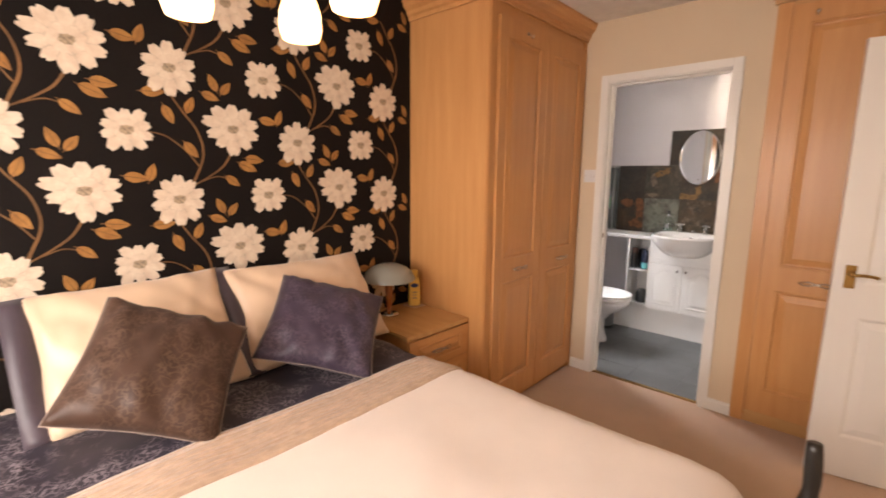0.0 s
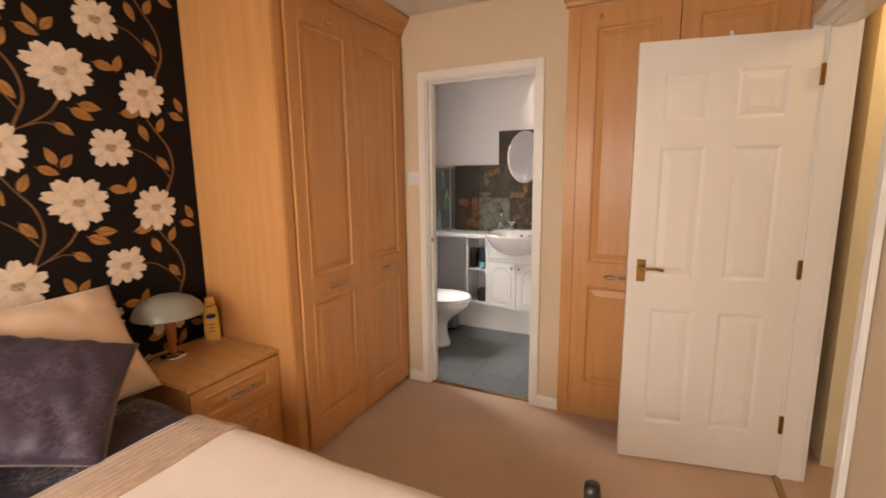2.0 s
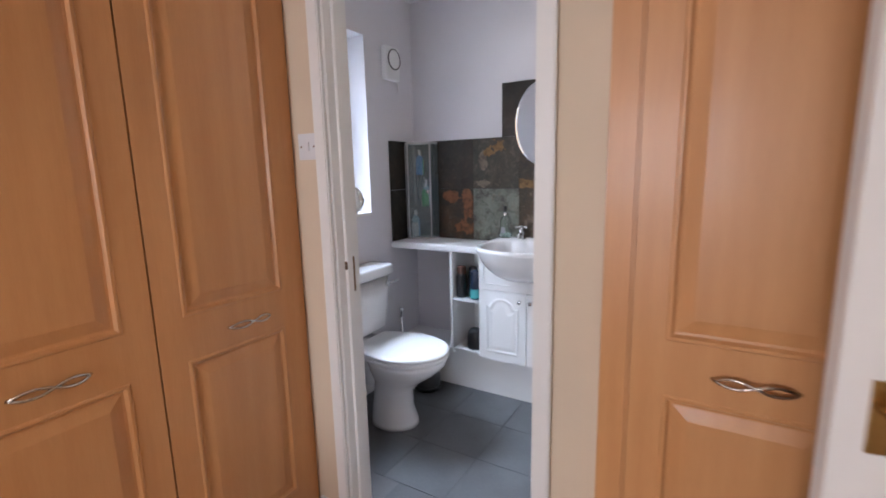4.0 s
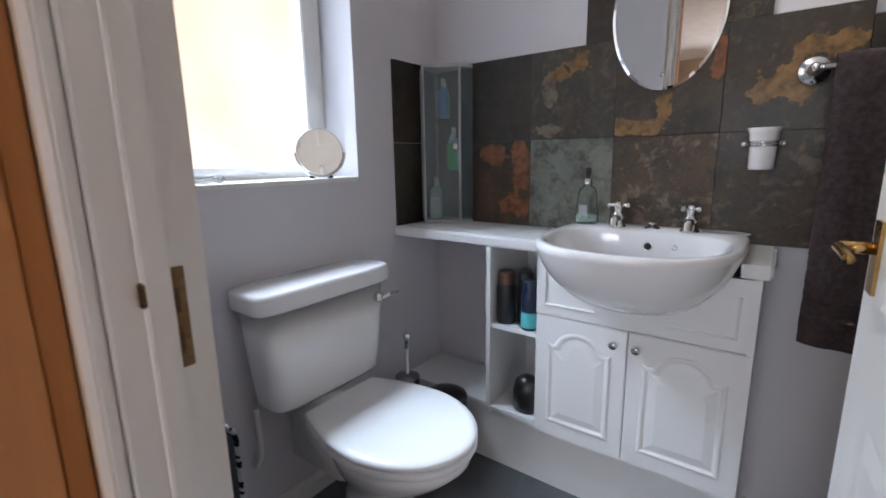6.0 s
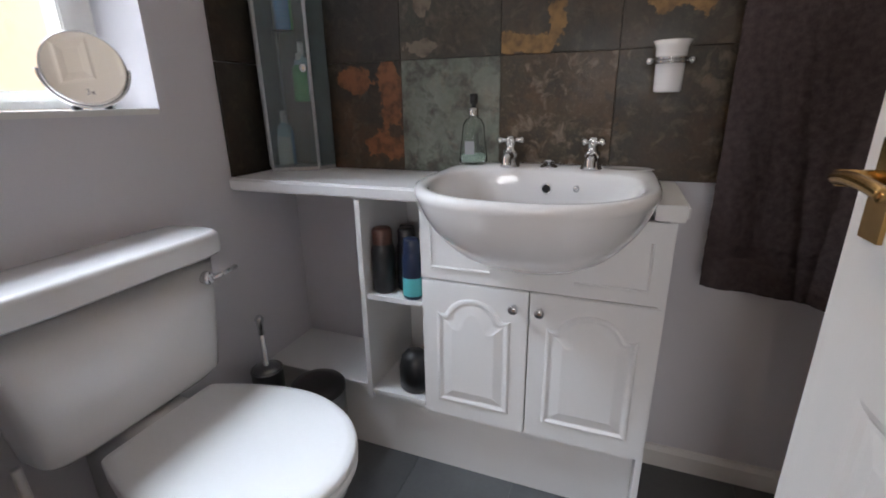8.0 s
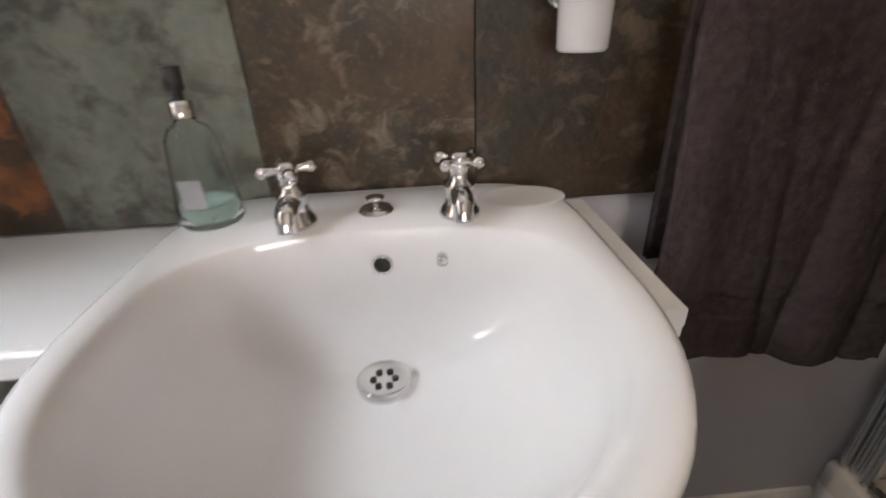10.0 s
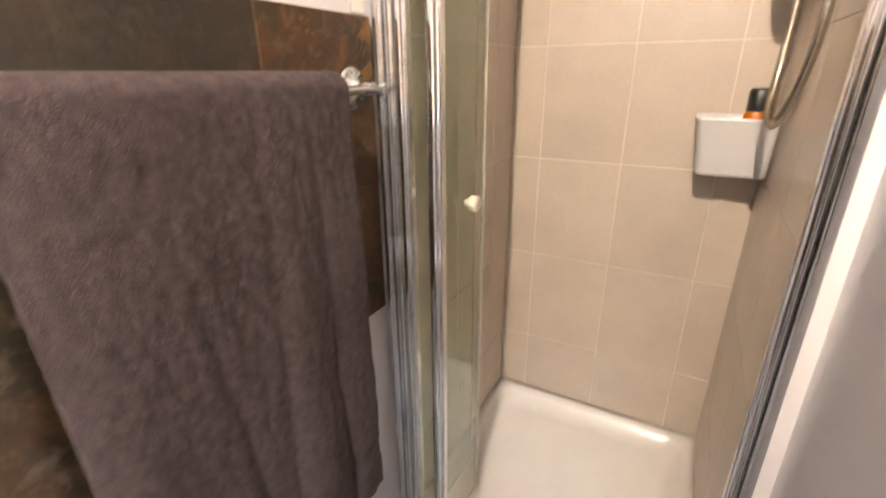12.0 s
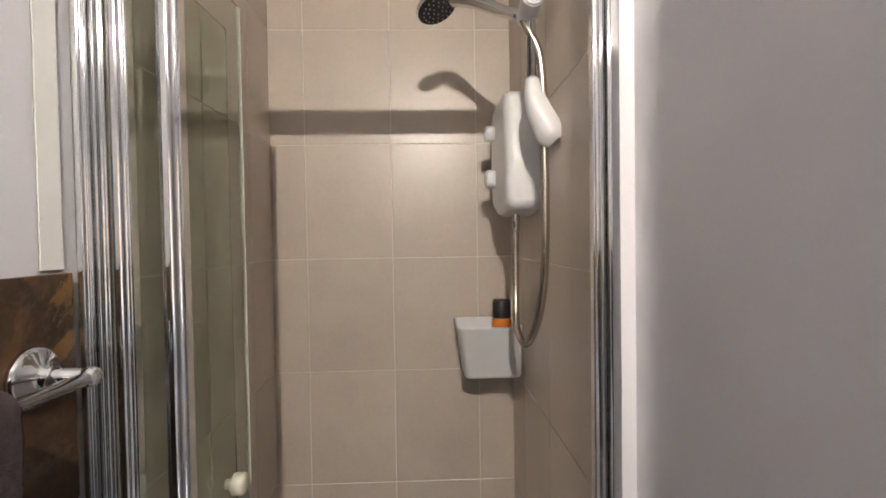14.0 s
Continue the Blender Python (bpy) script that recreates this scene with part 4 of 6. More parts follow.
pillow("pillow", basis((0, 1, 0.02), (-0.30, 0, 0.40), (-1.47, 0.262, 0.80)), 0.62, 0.50, 0.17, SATIN, 9, "cream satin pillow with plum border, under brown cushion", "pillow", (-1, 1))
pillow("cushion", basis((0.59, 0.765, -0.257), (-0.576, 0.622, 0.53), (-1.235, 0.848, 0.78)), 0.455, 0.445, 0.16, PURPLE, 4, "square purple damask cushion with pale piping", "cushion", None, PIPING)
pillow("cushion", basis((0.145, 0.325, -0.136), (-0.225, 0.20, 0.22), (-1.165, 0.222, 0.805)), 0.43, 0.42, 0.18, BROWN, 6, "square brown damask cushion with pale piping", "cushion", None, PIPING)

# ---- open bedroom door ----


def six_panel_door(name, m, w, h, th, label):
    ob = root(name, *m.translation, label, "door", kind="structure")
    st, mid = 0.105, 0.10
    pw = (w - 2 * st - mid) / 2
    cols = ((st, st + pw), (st + pw + mid, w - st))
    rows_ = ((0.20, 0.78), (0.93, 1.53), (1.64, 1.85))
    panels = [(a, b, c, d) for a, b in cols for c, d in rows_]
    bm = bmesh.new()
    fns = (lambda u, v, d: m @ Vector((u, d, v)), lambda u, v, d: m @ Vector((u, -th - d, v)))
    leaf_face(fns[0], w, h, panels, th, bm)
    leaf_face(fns[1], w, h, panels, 0.0, bm)
    leaf = part("leaf", bm, DOORW, ob)
    for fn in fns:
        for p in panels:
            part("panel", panel_mesh(fn, *p, DOORFIELD), DOORW, leaf)
    return ob


def lever(parent, fn, u, v, direction, side):
    bm = bmesh.new()
    pl = bmesh.new()
    extrude_outline([(u - 0.019, v - 0.045), (u + 0.019, v - 0.045), (u + 0.019, v + 0.06), (u - 0.019, v + 0.06)], fn, 0.0, 0.005, pl)
    hp = part("handle_plate", pl, BRASS, parent, "brass lever handle plate")
    tube([fn(u, v + 0.02, 0.003), fn(u, v + 0.02, 0.045)], 0.009, 12, bm)
    pts = [fn(u, v + 0.02, 0.045), fn(u + direction * 0.03, v + 0.024, 0.048), fn(u + direction * 0.065, v + 0.022, 0.046), fn(u + direction * 0.088, v + 0.017, 0.044)]
    tube(curve_pts(pts, 5), 0.0072, 10, bm)
    part("lever", bm, BRASS, hp, "brass lever", True)


dv = Vector((0.31 - 0.985, 2.525 - 2.655, 0)).normalized()
md = Matrix((dv, Vector((-dv.y, dv.x, 0)), Vector((0, 0, 1)))).transposed().to_4x4()
md.translation = Vector((0.985, 2.655, 0.008))
door1 = six_panel_door("door_1", md, 0.69, 1.98, 0.036, "white six-panel bedroom door standing open, brass lever")
lever(door1, lambda u, v, d: md @ Vector((u, d, v)), 0.632, 0.955, -1, 1)
lever(door1, lambda u, v, d: md @ Vector((u, -0.036 - d, v)), 0.632, 0.955, -1, 1)
for z in (0.22, 0.95, 1.76):
    hb = box(-0.012, 0.004, -0.004, 0.012, z, z + 0.085, 0.002)
    part("hinge", hb, BRASS, door1, "brass hinge", m=md)
part("door_hook", tube(curve_pts([(0.33, -0.018, 1.975), (0.33, -0.018, 1.99), (0.335, -0.012, 1.998)], 4), 0.007, 8, bm=None), WHITE, door1, m=md)

# ---- ensuite: slate splashback ----
rs = random.Random(11)
splash = tagged(new("slate_splashback"), "multicoloured natural slate wall tiles, brown and rust", "wall tiles", kind="structure")
tagged(part("grout_bed", box(-1.578, 0.318, BN - 0.006, BN - 0.0005, 0.886, 1.47), GROUT, splash))


def slate(x0, x1, z0, z1, material):
    y1 = BN - 0.003 - rs.uniform(0, 0.002)
    bm = box(x0 + 0.0004, x1 - 0.0004, y1 - 0.008, y1, z0 + 0.0004, z1 - 0.0004, 0.001, 1)
    part("slate_tile", bm, material, splash)


XS = [-1.578, -1.437, -1.137, -0.837, -0.537, -0.237, 0.063, 0.319]
LOWER = (SLATE_DARK, SLATE_BURNT, SLATE_GREY, SLATE_BROWN, SLATE_UMBER, SLATE_DARK, SLATE_IRON)
UPPER = (SLATE_DARK, SLATE_DARK, SLATE_HOOK, SLATE_TONGUE, SLATE_CLOUD, SLATE_DARK, SLATE_IRON)
for a, b, low, high in zip(XS, XS[1:], LOWER, UPPER):
    top = 1.507 if b < -0.2 else 1.472
    slate(a, b, 0.887, 1.206 if b < -0.2 else 1.172, low)
    slate(a, b, 1.206 if b < -0.2 else 1.172, top, high)
slate(-0.945, -0.69, 1.507, 1.809, SLATE_DARK)
slate(-0.69, -0.44, 1.507, 1.809, SLATE_UMBER)
for z0, z1 in ((0.887, 1.206), (1.206, 1.508)):
    part("slate_tile", box(BW + 0.002, BW + 0.011, 4.005, BN - 0.013, z0 + 0.001, z1 - 0.001, 0.0015, 1), SLATE_DARK, splash)

# ---- vanity run ----
VF = 3.987
run = root("boxed_plinth", -0.98, 4.1, 0, "white boxed-in plinth along the wall", "plinth")
part("front", box(-1.578, -0.385, 4.05, 4.066, 0.0, 0.235, 0.001), MELA, run)
part("top", box(-1.578, -1.155, 4.03, BN - 0.002, 0.236, 0.25, 0.002), MELA, run)

van = root("vanity_unit", -0.67, 4.1, 0.0, "white vanity cabinet with two arched-panel doors", "vanity cabinet")
part("side_panel", box(-0.967, -0.95, VF + 0.018, BN - 0.002, 0.237, 0.848, 0.001), MELA, van)
part("side_panel", box(-0.400, -0.385, VF + 0.002, BN - 0.002, 0.0, 0.848, 0.001), MELA, van)
part("bottom", box(-0.949, -0.401, VF + 0.02, BN - 0.002, 0.237, 0.253), MELA, van)
part("back", box(-0.949, -0.401, BN - 0.03, BN - 0.02, 0.254, 0.84), MELA, van)
fv = lin((0, VF, 0), (1, 0, 0), (0, 0, 1), (0, -1, 0))


def arch_outline(u0, u1, v0, v1, shoulder=0.028, rise=0.046, inset=0.0):
    u0, u1, v0, v1 = u0 + inset, u1 - inset, v0 + inset, v1 - inset
    pts = [(u0, v0), (u1, v0)]
    w = u1 - u0
    for k in range(25):
        q = k / 24
        u = u1 - q * w
        e = min(q, 1 - q) * w
        if e < shoulder:
            v = v1 - rise - 0.006 * math.sin(math.pi * e / shoulder)
        else:
            t = (e - shoulder) / (w / 2 - shoulder)
            v = v1 - rise + rise * (1 - (1 - min(1, t)) ** 2.0) ** 0.6
        pts.append((u, v))
    return pts


def raised(fn, outlines):
    bm = bmesh.new()
    rings = [[bm.verts.new(fn(u, v, d)) for u, v in o] for o, d in outlines]
    for a, b in zip(rings, rings[1:]):
        for i in range(len(a)):
            j = (i + 1) % len(a)
            bm.faces.new((a[i], a[j], b[j], b[i]))
    bm.faces.new(rings[-1])
    return bm


def knob(parent, p, out, material=CHROME):
    o = Vector(out)
    prof = ((0.0, 0.0045), (0.008, 0.0045), (0.014, 0.006), (0.018, 0.011), (0.024, 0.0125), (0.028, 0.011), (0.029, 0.004))
    bm = tube([Vector(p) + o * d for d, r in prof], [r for d, r in prof], 16)
    return part("knob", bm, material, parent, "small round chrome knob", True)


for u0, u1, ku in ((-0.964, -0.6815, -0.715), (-0.6785, -0.386, -0.652)):
    z0, z1 = 0.24, 0.652
    dr = part("door", box(u0, u1, VF, VF + 0.017, z0, z1, 0.003), MELA, van, "white moulded door with arched panel")
    a = (u0 + 0.042, u1 - 0.042, z0 + 0.05, z1 - 0.04)
    part("panel", raised(fv, [(arch_outline(*a), 0.0002), (arch_outline(*a, inset=0.004), 0.0036), (arch_outline(*a, inset=0.009), 0.0040), (arch_outline(*a, inset=0.016), 0.0008), (arch_outline(*a, inset=0.020), 0.0006), (arch_outline(*a, inset=0.040), 0.0045), (arch_outline(*a, inset=0.043), 0.0049)]), MELA, dr)
    knob(dr, (ku, VF, 0.61), (0, -1, 0))
cut = [(-0.68 - 0.21 * math.cos(math.pi * k / 24), 0.846 - 0.10 * math.sin(math.pi * k / 24) ** 1.3) for k in range(25)]
fp = part("false_drawer", extrude_outline([(-0.964, 0.656), (-0.964, 0.846)] + cut + [(-0.386, 0.846), (-0.386, 0.656)], fv, 0.0, -0.017), MELA, van, "white moulded false drawer front, cut round the basin")
for s in (-1, 1):
    mould = [fv(-0.68 + s * 0.255, 0.80, 0.001), fv(-0.68 + s * 0.255, 0.69, 0.001), fv(-0.68 + s * 0.10, 0.69, 0.001)]
    part("moulding", tube(mould, 0.004, 8), MELA, fp)

shelf = root("open_shelf_unit", -1.06, 4.1, 0.25, "white open shelf unit beside the vanity", "shelf unit")
part("side_panel", box(-1.155, -1.139, VF + 0.004, BN - 0.002, 0.237, 0.848, 0.001), MELA, shelf)
part("shelf", box(-1.138, -0.968, VF + 0.01, BN - 0.012, 0.563, 0.578, 0.001), MELA, shelf)
part("shelf", box(-1.138, -0.968, VF + 0.006, BN - 0.012, 0.251, 0.267, 0.001), MELA, shelf)
part("back", box(-1.138, -0.968, BN - 0.011, BN - 0.003, 0.268, 0.848), MELA, shelf)

ctop = tagged(part("countertop", box(-1.578, -0.955, 3.99, BN - 0.014, 0.851, 0.887, 0.006, 3), MELA), "white laminate bathroom worktop with rounded edge", "worktop")

# ---- basin ----
DR = Vector((-0.681, 4.05, 0.75))


def outer(a, s=1.0):
    c, q = math.cos(a), math.sin(a)
    e = 0.86 if q < 0 else 0.34
    ex = 0.86 if q < 0 else 0.40
    x = -0.68 + s * 0.256 * math.copysign(abs(c) ** ex, c)
    y = 3.985 + s * (0.268 if q < 0 else 0.283) * math.copysign(abs(q) ** e, q)
    return Vector((x, y, 0))


def inner(a):
    c, q = math.cos(a), math.sin(a)
    x = -0.68 + 0.222 * math.copysign(abs(c) ** (0.62 if q > 0 else 0.85), c)
    y = 3.955 + (0.170 if q > 0 else 0.208) * math.copysign(abs(q) ** (0.6 if q > 0 else 0.92), q)
    return Vector((x, y, 0))


for s, xe, nm in ((1, -0.366, "white worktop end beside the wash basin"), (-1, -0.9545, "white worktop corner beside the wash basin")):
    edge = [outer(math.pi * k / 40 - 0.02, 0.975) for k in range(41)]
    edge = [p for p in edge if (p.x + 0.68) * s > 0.02 and p.y > 3.978]
    edge.sort(key=lambda p: (-p.y, -abs(p.x + 0.68)))
    edge = [p for p in edge if p.y < BN - 0.02]
    ol = [(xe, 3.978), (xe, BN - 0.014), (edge[0].x, BN - 0.014)] + [(p.x, p.y) for p in edge] + [(edge[-1].x, 3.978)]
    wt = extrude_outline(ol, lambda u, v, d: (u, v, d), 0.851, 0.886)
    if s > 0:
        rim_edges = [e for e in wt.edges if all(abs(v.co.x - xe) < 1e-4 for v in e.verts)]
        bmesh.ops.bevel(wt, geom=rim_edges, offset=0.007, segments=3, affect="EDGES", clamp_overlap=True)
    tagged(part("countertop", wt, MELA), nm, "worktop")

basin = root("wash_basin", -0.68, 4.0, 0.85, "white ceramic semi-recessed wash basin", "wash basin")
bm = bmesh.new()
rings = []
N = 72
under = Vector((-0.68, 4.03, 0))
for f, z in ((0.40, 0.738), (0.55, 0.750), (0.69, 0.775), (0.80, 0.806), (0.885, 0.837), (0.94, 0.866), (0.975, 0.890), (0.99, 0.901), (1.0, 0.907), (1.0, 0.916), (0.99, 0.923), (0.965, 0.926)):
    rings.append([bm.verts.new(under.lerp(outer(2 * math.pi * k / N), f) + Vector((0, 0, z))) for k in range(N)])
for f, z in ((1.02, 0.9245), (0.995, 0.919), (0.965, 0.905), (0.93, 0.88), (0.87, 0.842), (0.74, 0.802), (0.52, 0.772), (0.28, 0.757), (0.135, 0.752)):
    rings.append([bm.verts.new(Vector((DR.x, DR.y, 0)).lerp(inner(2 * math.pi * k / N), f) + Vector((0, 0, z))) for k in range(N)])
for a, b in zip(rings, rings[1:]):
    for k in range(N):
        j = (k + 1) % N
        bm.faces.new((a[k], a[j], b[j], b[k]))
bm.faces.new(rings[0][::-1])
bm.faces.new(rings[-1])
part("bowl", bm, CERAM, basin, "", True)
part("soap_recess", lathe(((0.052, 0.0), (0.048, 0.0008), (0.044, 0.0009), (0.039, 0.0006), (0.0, 0.0004)), -0.487, 4.198, 0.9255, 36, 1.15, 0.8), CERAM, basin, "shallow moulded soap recess", True)
drain = part("waste", lathe(((0.0, 0.001), (0.012, 0.001), (0.022, 0.002), (0.03, 0.0045), (0.033, 0.003), (0.033, -0.010)), DR.x, DR.y, 0.7595), CHROME, basin, "chrome slotted waste", True)
# Waste and overflow holes aren't cut: black discs stand for the dark inside.
holes = bmesh.new()
for k in range(6):
    a = k * math.pi / 3
    lathe(((0.0, 0.0), (0.0042, 0.0)), DR.x + 0.013 * math.cos(a), DR.y + 0.013 * math.sin(a), 0.7625, 10, bm=holes)
part("waste_hole", holes, BLACK, drain)
part("overflow", tube([(-0.674, 4.124, 0.880), (-0.674, 4.1178, 0.880)], 0.011, 18), BLACK, basin, "round overflow hole", True)
part("overflow_ring", tube([(-0.674 + 0.0118 * math.cos(t), 4.1180, 0.880 + 0.0118 * math.sin(t)) for t in [2 * math.pi * i / 18 for i in range(18)]], 0.002, 6, closed=True), CHROME, basin, "", True)
part("chain_stay", tube([(-0.601, 4.124, 0.886), (-0.601, 4.108, 0.883)], 0.007, 12), CHROME, basin, "", True)


def pillar_tap(x, y, z, turn):
    ob = root("pillar_tap", x, y, z, "chrome crosshead pillar tap on basin", "tap", "pair of basin taps")
    part("body", lathe(((0.0, 0), (0.026, 0), (0.026, 0.005), (0.022, 0.010), (0.019, 0.018), (0.0175, 0.032), (0.019, 0.036), (0.019, 0.042), (0.014, 0.046), (0.0115, 0.058), (0.014, 0.062), (0.012, 0.068), (0, 0.069)), x, y, z, 20), CHROME, ob, "", True)
    part("spout", tube(curve_pts([(x, y, z + 0.026), (x, y - 0.022, z + 0.031), (x, y - 0.038, z + 0.025), (x, y - 0.044, z + 0.008)], 6), [0.0135] * 13 + [0.012] * 6, 14), CHROME, ob, "", True)
    hd = part("crosshead", lathe(((0, 0), (0.012, 0), (0.0145, 0.007), (0.011, 0.015), (0, 0.017)), x, y, z + 0.064, 16), CHROME, ob, "", True)
    for k in range(4):
        a = turn + k * math.pi / 2
        d = Vector((math.cos(a), math.sin(a), 0))
        c = Vector((x, y, z + 0.07))
        part("arm", tube([c + d * q for q in (0.006, 0.014, 0.023, 0.029, 0.035)], [0.0058, 0.0048, 0.0066, 0.0085, 0.004], 10), CHROME, hd, "", True)


pillar_tap(-0.776, 4.158, 0.9245, 0.35)
pillar_tap(-0.574, 4.157, 0.9245, 0.9)
plug = root("plug_lever", -0.68, 4.185, 0.925, "chrome pop-up plug lever on basin", "plug lever")
part("rose", lathe(((0, 0.004), (0.012, 0.006), (0.02, 0.004), (0.023, 0.0)), -0.68, 4.185, 0.925), CHROME, plug, "", True)
part("pull", lathe(((0.005, 0.0), (0.005, 0.008), (0.012, 0.011), (0.012, 0.014), (0, 0.016)), -0.68, 4.185, 0.929), CHROME, plug, "", True)

# ---- things on the vanity run ----
CLEAR = glass_mat("clear_plastic", (0.95, 0.98, 0.97), 0.02)
CLEAR.node_tree.nodes["Principled BSDF"].inputs["IOR"].default_value = 1.14
CLEAR.node_tree.nodes["Principled BSDF"].inputs["Transmission Weight"].default_value = 1.0
GREEN = glass_mat("pale_green_soap", (0.78, 0.95, 0.88), 0.0)
GREEN.node_tree.nodes["Principled BSDF"].inputs["Transmission Weight"].default_value = 0.85
GREY = mat("grey_print", (0.35, 0.35, 0.37), 0.5)
soap = root("soap_dispenser", -0.885, 4.19, 0.926, "clear bottle of pale green hand soap with black pump", "soap bottle")
SPX, SPY = -0.885, 4.185
part("bottle", lathe(((0, 0.0), (0.036, 0.001), (0.039, 0.006), (0.037, 0.03), (0.031, 0.08), (0.029, 0.105), (0.022, 0.118), (0.012, 0.124), (0.012, 0.13), (0.010, 0.13), (0.010, 0.122), (0.02, 0.115), (0.0265, 0.103), (0.029, 0.08), (0.035, 0.03), (0.036, 0.008), (0, 0.004)), SPX, SPY, 0.9255), CLEAR, soap, "", True).visible_shadow = False
part("liquid", lathe(((0, 0.0045), (0.035, 0.009), (0.0343, 0.028), (0, 0.028)), SPX, SPY, 0.9258), GREEN, soap, "pale green liquid soap", True).visible_shadow = False
part("dip_tube", tube([(SPX, SPY, 0.932), (SPX, SPY, 1.05)], 0.003, 8), CLEAR, soap)
part("collar", lathe(((0.013, 0), (0.0135, 0.018), (0.008, 0.02), (0, 0.02)), SPX, SPY, 1.0545, 18), CHROME, soap, "silver collar", True)
part("pump", lathe(((0.006, 0), (0.006, 0.008), (0.0105, 0.01), (0.0105, 0.034), (0, 0.035)), SPX, SPY, 1.0745, 16), BLACK, soap, "black pump head", True)
part("label", box(SPX - 0.013, SPX + 0.013, SPY - 0.0365, SPY - 0.0358, 0.955, 0.99), GREY, soap, "grey printed label")

cabn = root("corner_glass_cabinet", -1.5, 4.2, 0.888, "tall narrow corner cabinet with glass doors and toiletries", "glass cabinet")
CG = mat("cabinet_silver", (0.55, 0.56, 0.57), 0.35, 0.8)
tri = [(-1.566, 4.262), (-1.566, 4.165), (-1.525, 4.125), (-1.405, 4.2), (-1.385, 4.262)]
for z0, z1 in ((0.889, 0.899), (1.09, 1.096), (1.29, 1.296), (1.488, 1.5)):
    part("shelf", extrude_outline(tri, lambda u, v, d: (u, v, d), z0, z1), CG if z0 < 0.9 or z0 > 1.4 else CLEAR, cabn)
for (ax, ay), (bx_, by_) in zip(tri, tri[1:] + tri[:1]):
    d = Vector((bx_ - ax, by_ - ay, 0))
    nrm = Vector((d.y, -d.x, 0)).normalized() * 0.002
    bm = bmesh.new()
    a_, b_ = Vector((ax, ay, 0)), Vector((bx_, by_, 0))
    vs = [a_ - nrm, b_ - nrm, b_ + nrm, a_ + nrm]
    lo = [bm.verts.new(v + Vector((0, 0, 0.8995))) for v in vs]
    hi = [bm.verts.new(v + Vector((0, 0, 1.4875))) for v in vs]
    bm.faces.new(lo[::-1]), bm.faces.new(hi)
    for i in range(4):
        bm.faces.new((lo[i], lo[(i + 1) % 4], hi[(i + 1) % 4], hi[i]))
    part("pane", bm, FROST, cabn, "hazy glass pane, window reflection put into its tint").visible_shadow = False
for x, y in tri[:1] + tri[1:4]:
    part("corner_strip", tube([(x, y, 0.9), (x, y, 1.488)], 0.005, 8), CG, cabn)
knob(cabn, (-1.415, 4.185, 1.19), (0.53, -0.85, 0))
BOTS = (("white_bottle", (0.75, 0.78, 0.78)), ("green_bottle", (0.10, 0.5, 0.16)), ("blue_bottle", (0.08, 0.3, 0.65)), ("pale_blue_bottle", (0.45, 0.65, 0.72)))
for k, (nm, c) in enumerate(BOTS * 2):
    z = (0.9, 1.097, 1.297)[k % 3]
    x, y = (-1.53, -1.49, -1.46)[(k * 2) % 3], (4.20, 4.225, 4.21)[k % 3] + 0.006 * (k // 3)
    h = 0.125 + 0.015 * (k % 4)
    b = root("toiletry_bottle", x, y, z, nm.replace("_", " ") + " standing in the glass cabinet", "toiletry bottle", "toiletries in the cabinet")
    part("bottle", lathe(((0, 0), (0.023, 0), (0.024, 0.01), (0.023, h * 0.7), (0.008, h * 0.78), (0.008, h * 0.8)), x, y, z, 14), mat(nm, c, 0.3), b, "", True)
    part("cap", lathe(((0.009, h * 0.8), (0.009, h), (0, h)), x, y, z, 12), WHITE, b, "", True)


def shelf_bottle(name, x, y, z, r, h, colours, label, flat=0.7):
    ob = root(name, x, y, z, label, "toiletry bottle", "toiletries on the open shelf")
    a, b = colours
    part("bottle", lathe(((0, 0), (r * 0.92, 0), (r, 0.006), (r, h * 0.62), (r * 0.96, h * 0.70), (r * 0.84, h * 0.76)), x, y, z, 20, 1, flat), a, ob, "", True)
    part("cap", lathe(((r * 0.86, h * 0.761), (r * 0.84, h * 0.97), (r * 0.72, h), (0, h)), x, y, z, 16, 1, flat), b, ob, "", True)
    return ob


BLKP = mat("black_plastic", (0.012, 0.012, 0.013), 0.3, vary=0.1, bump=0.0, coat=0.15)
NAVY = mat("navy_plastic", (0.012, 0.02, 0.05), 0.3, vary=0.1, bump=0.0)
TEAL = mat("teal_label", (0.12, 0.5, 0.52), 0.4, vary=0.06)
RUST = mat("red_brown_cap", (0.085, 0.032, 0.02), 0.35)
shelf_bottle("toiletry_bottle", -1.103, 4.04, 0.579, 0.033, 0.185, (BLKP, RUST), "black bottle with rust-brown cap on shelf", 1.0)
shelf_bottle("toiletry_bottle", -1.045, 4.075, 0.579, 0.03, 0.18, (BLKP, BLKP), "black bottle standing on shelf", 1.0)
b3 = shelf_bottle("toiletry_bottle", -1.005, 4.02, 0.579, 0.027, 0.17, (NAVY, NAVY), "navy bottle with teal label on shelf", 0.9)
part("label", lathe(((0.0276, 0.010), (0.0276, 0.062)), -1.005, 4.02, 0.579, 20, 1, 0.91), TEAL, b3, "teal label band", True)
shelf_bottle("toiletry_bottle", -1.09, 4.17, 0.579, 0.028, 0.16, (BLKP, BLKP), "black bottle at the back of shelf")
bag = root("black_jar", -1.005, 4.05, 0.268, "glossy black rounded jar on lower shelf", "jar")
part("jar", lathe(((0, 0), (0.045, 0.0), (0.05, 0.008), (0.05, 0.07), (0.042, 0.105), (0.025, 0.122), (0, 0.126)), -1.02, 4.05, 0.268, 26, 1, 0.9), BLKP, bag, "", True)

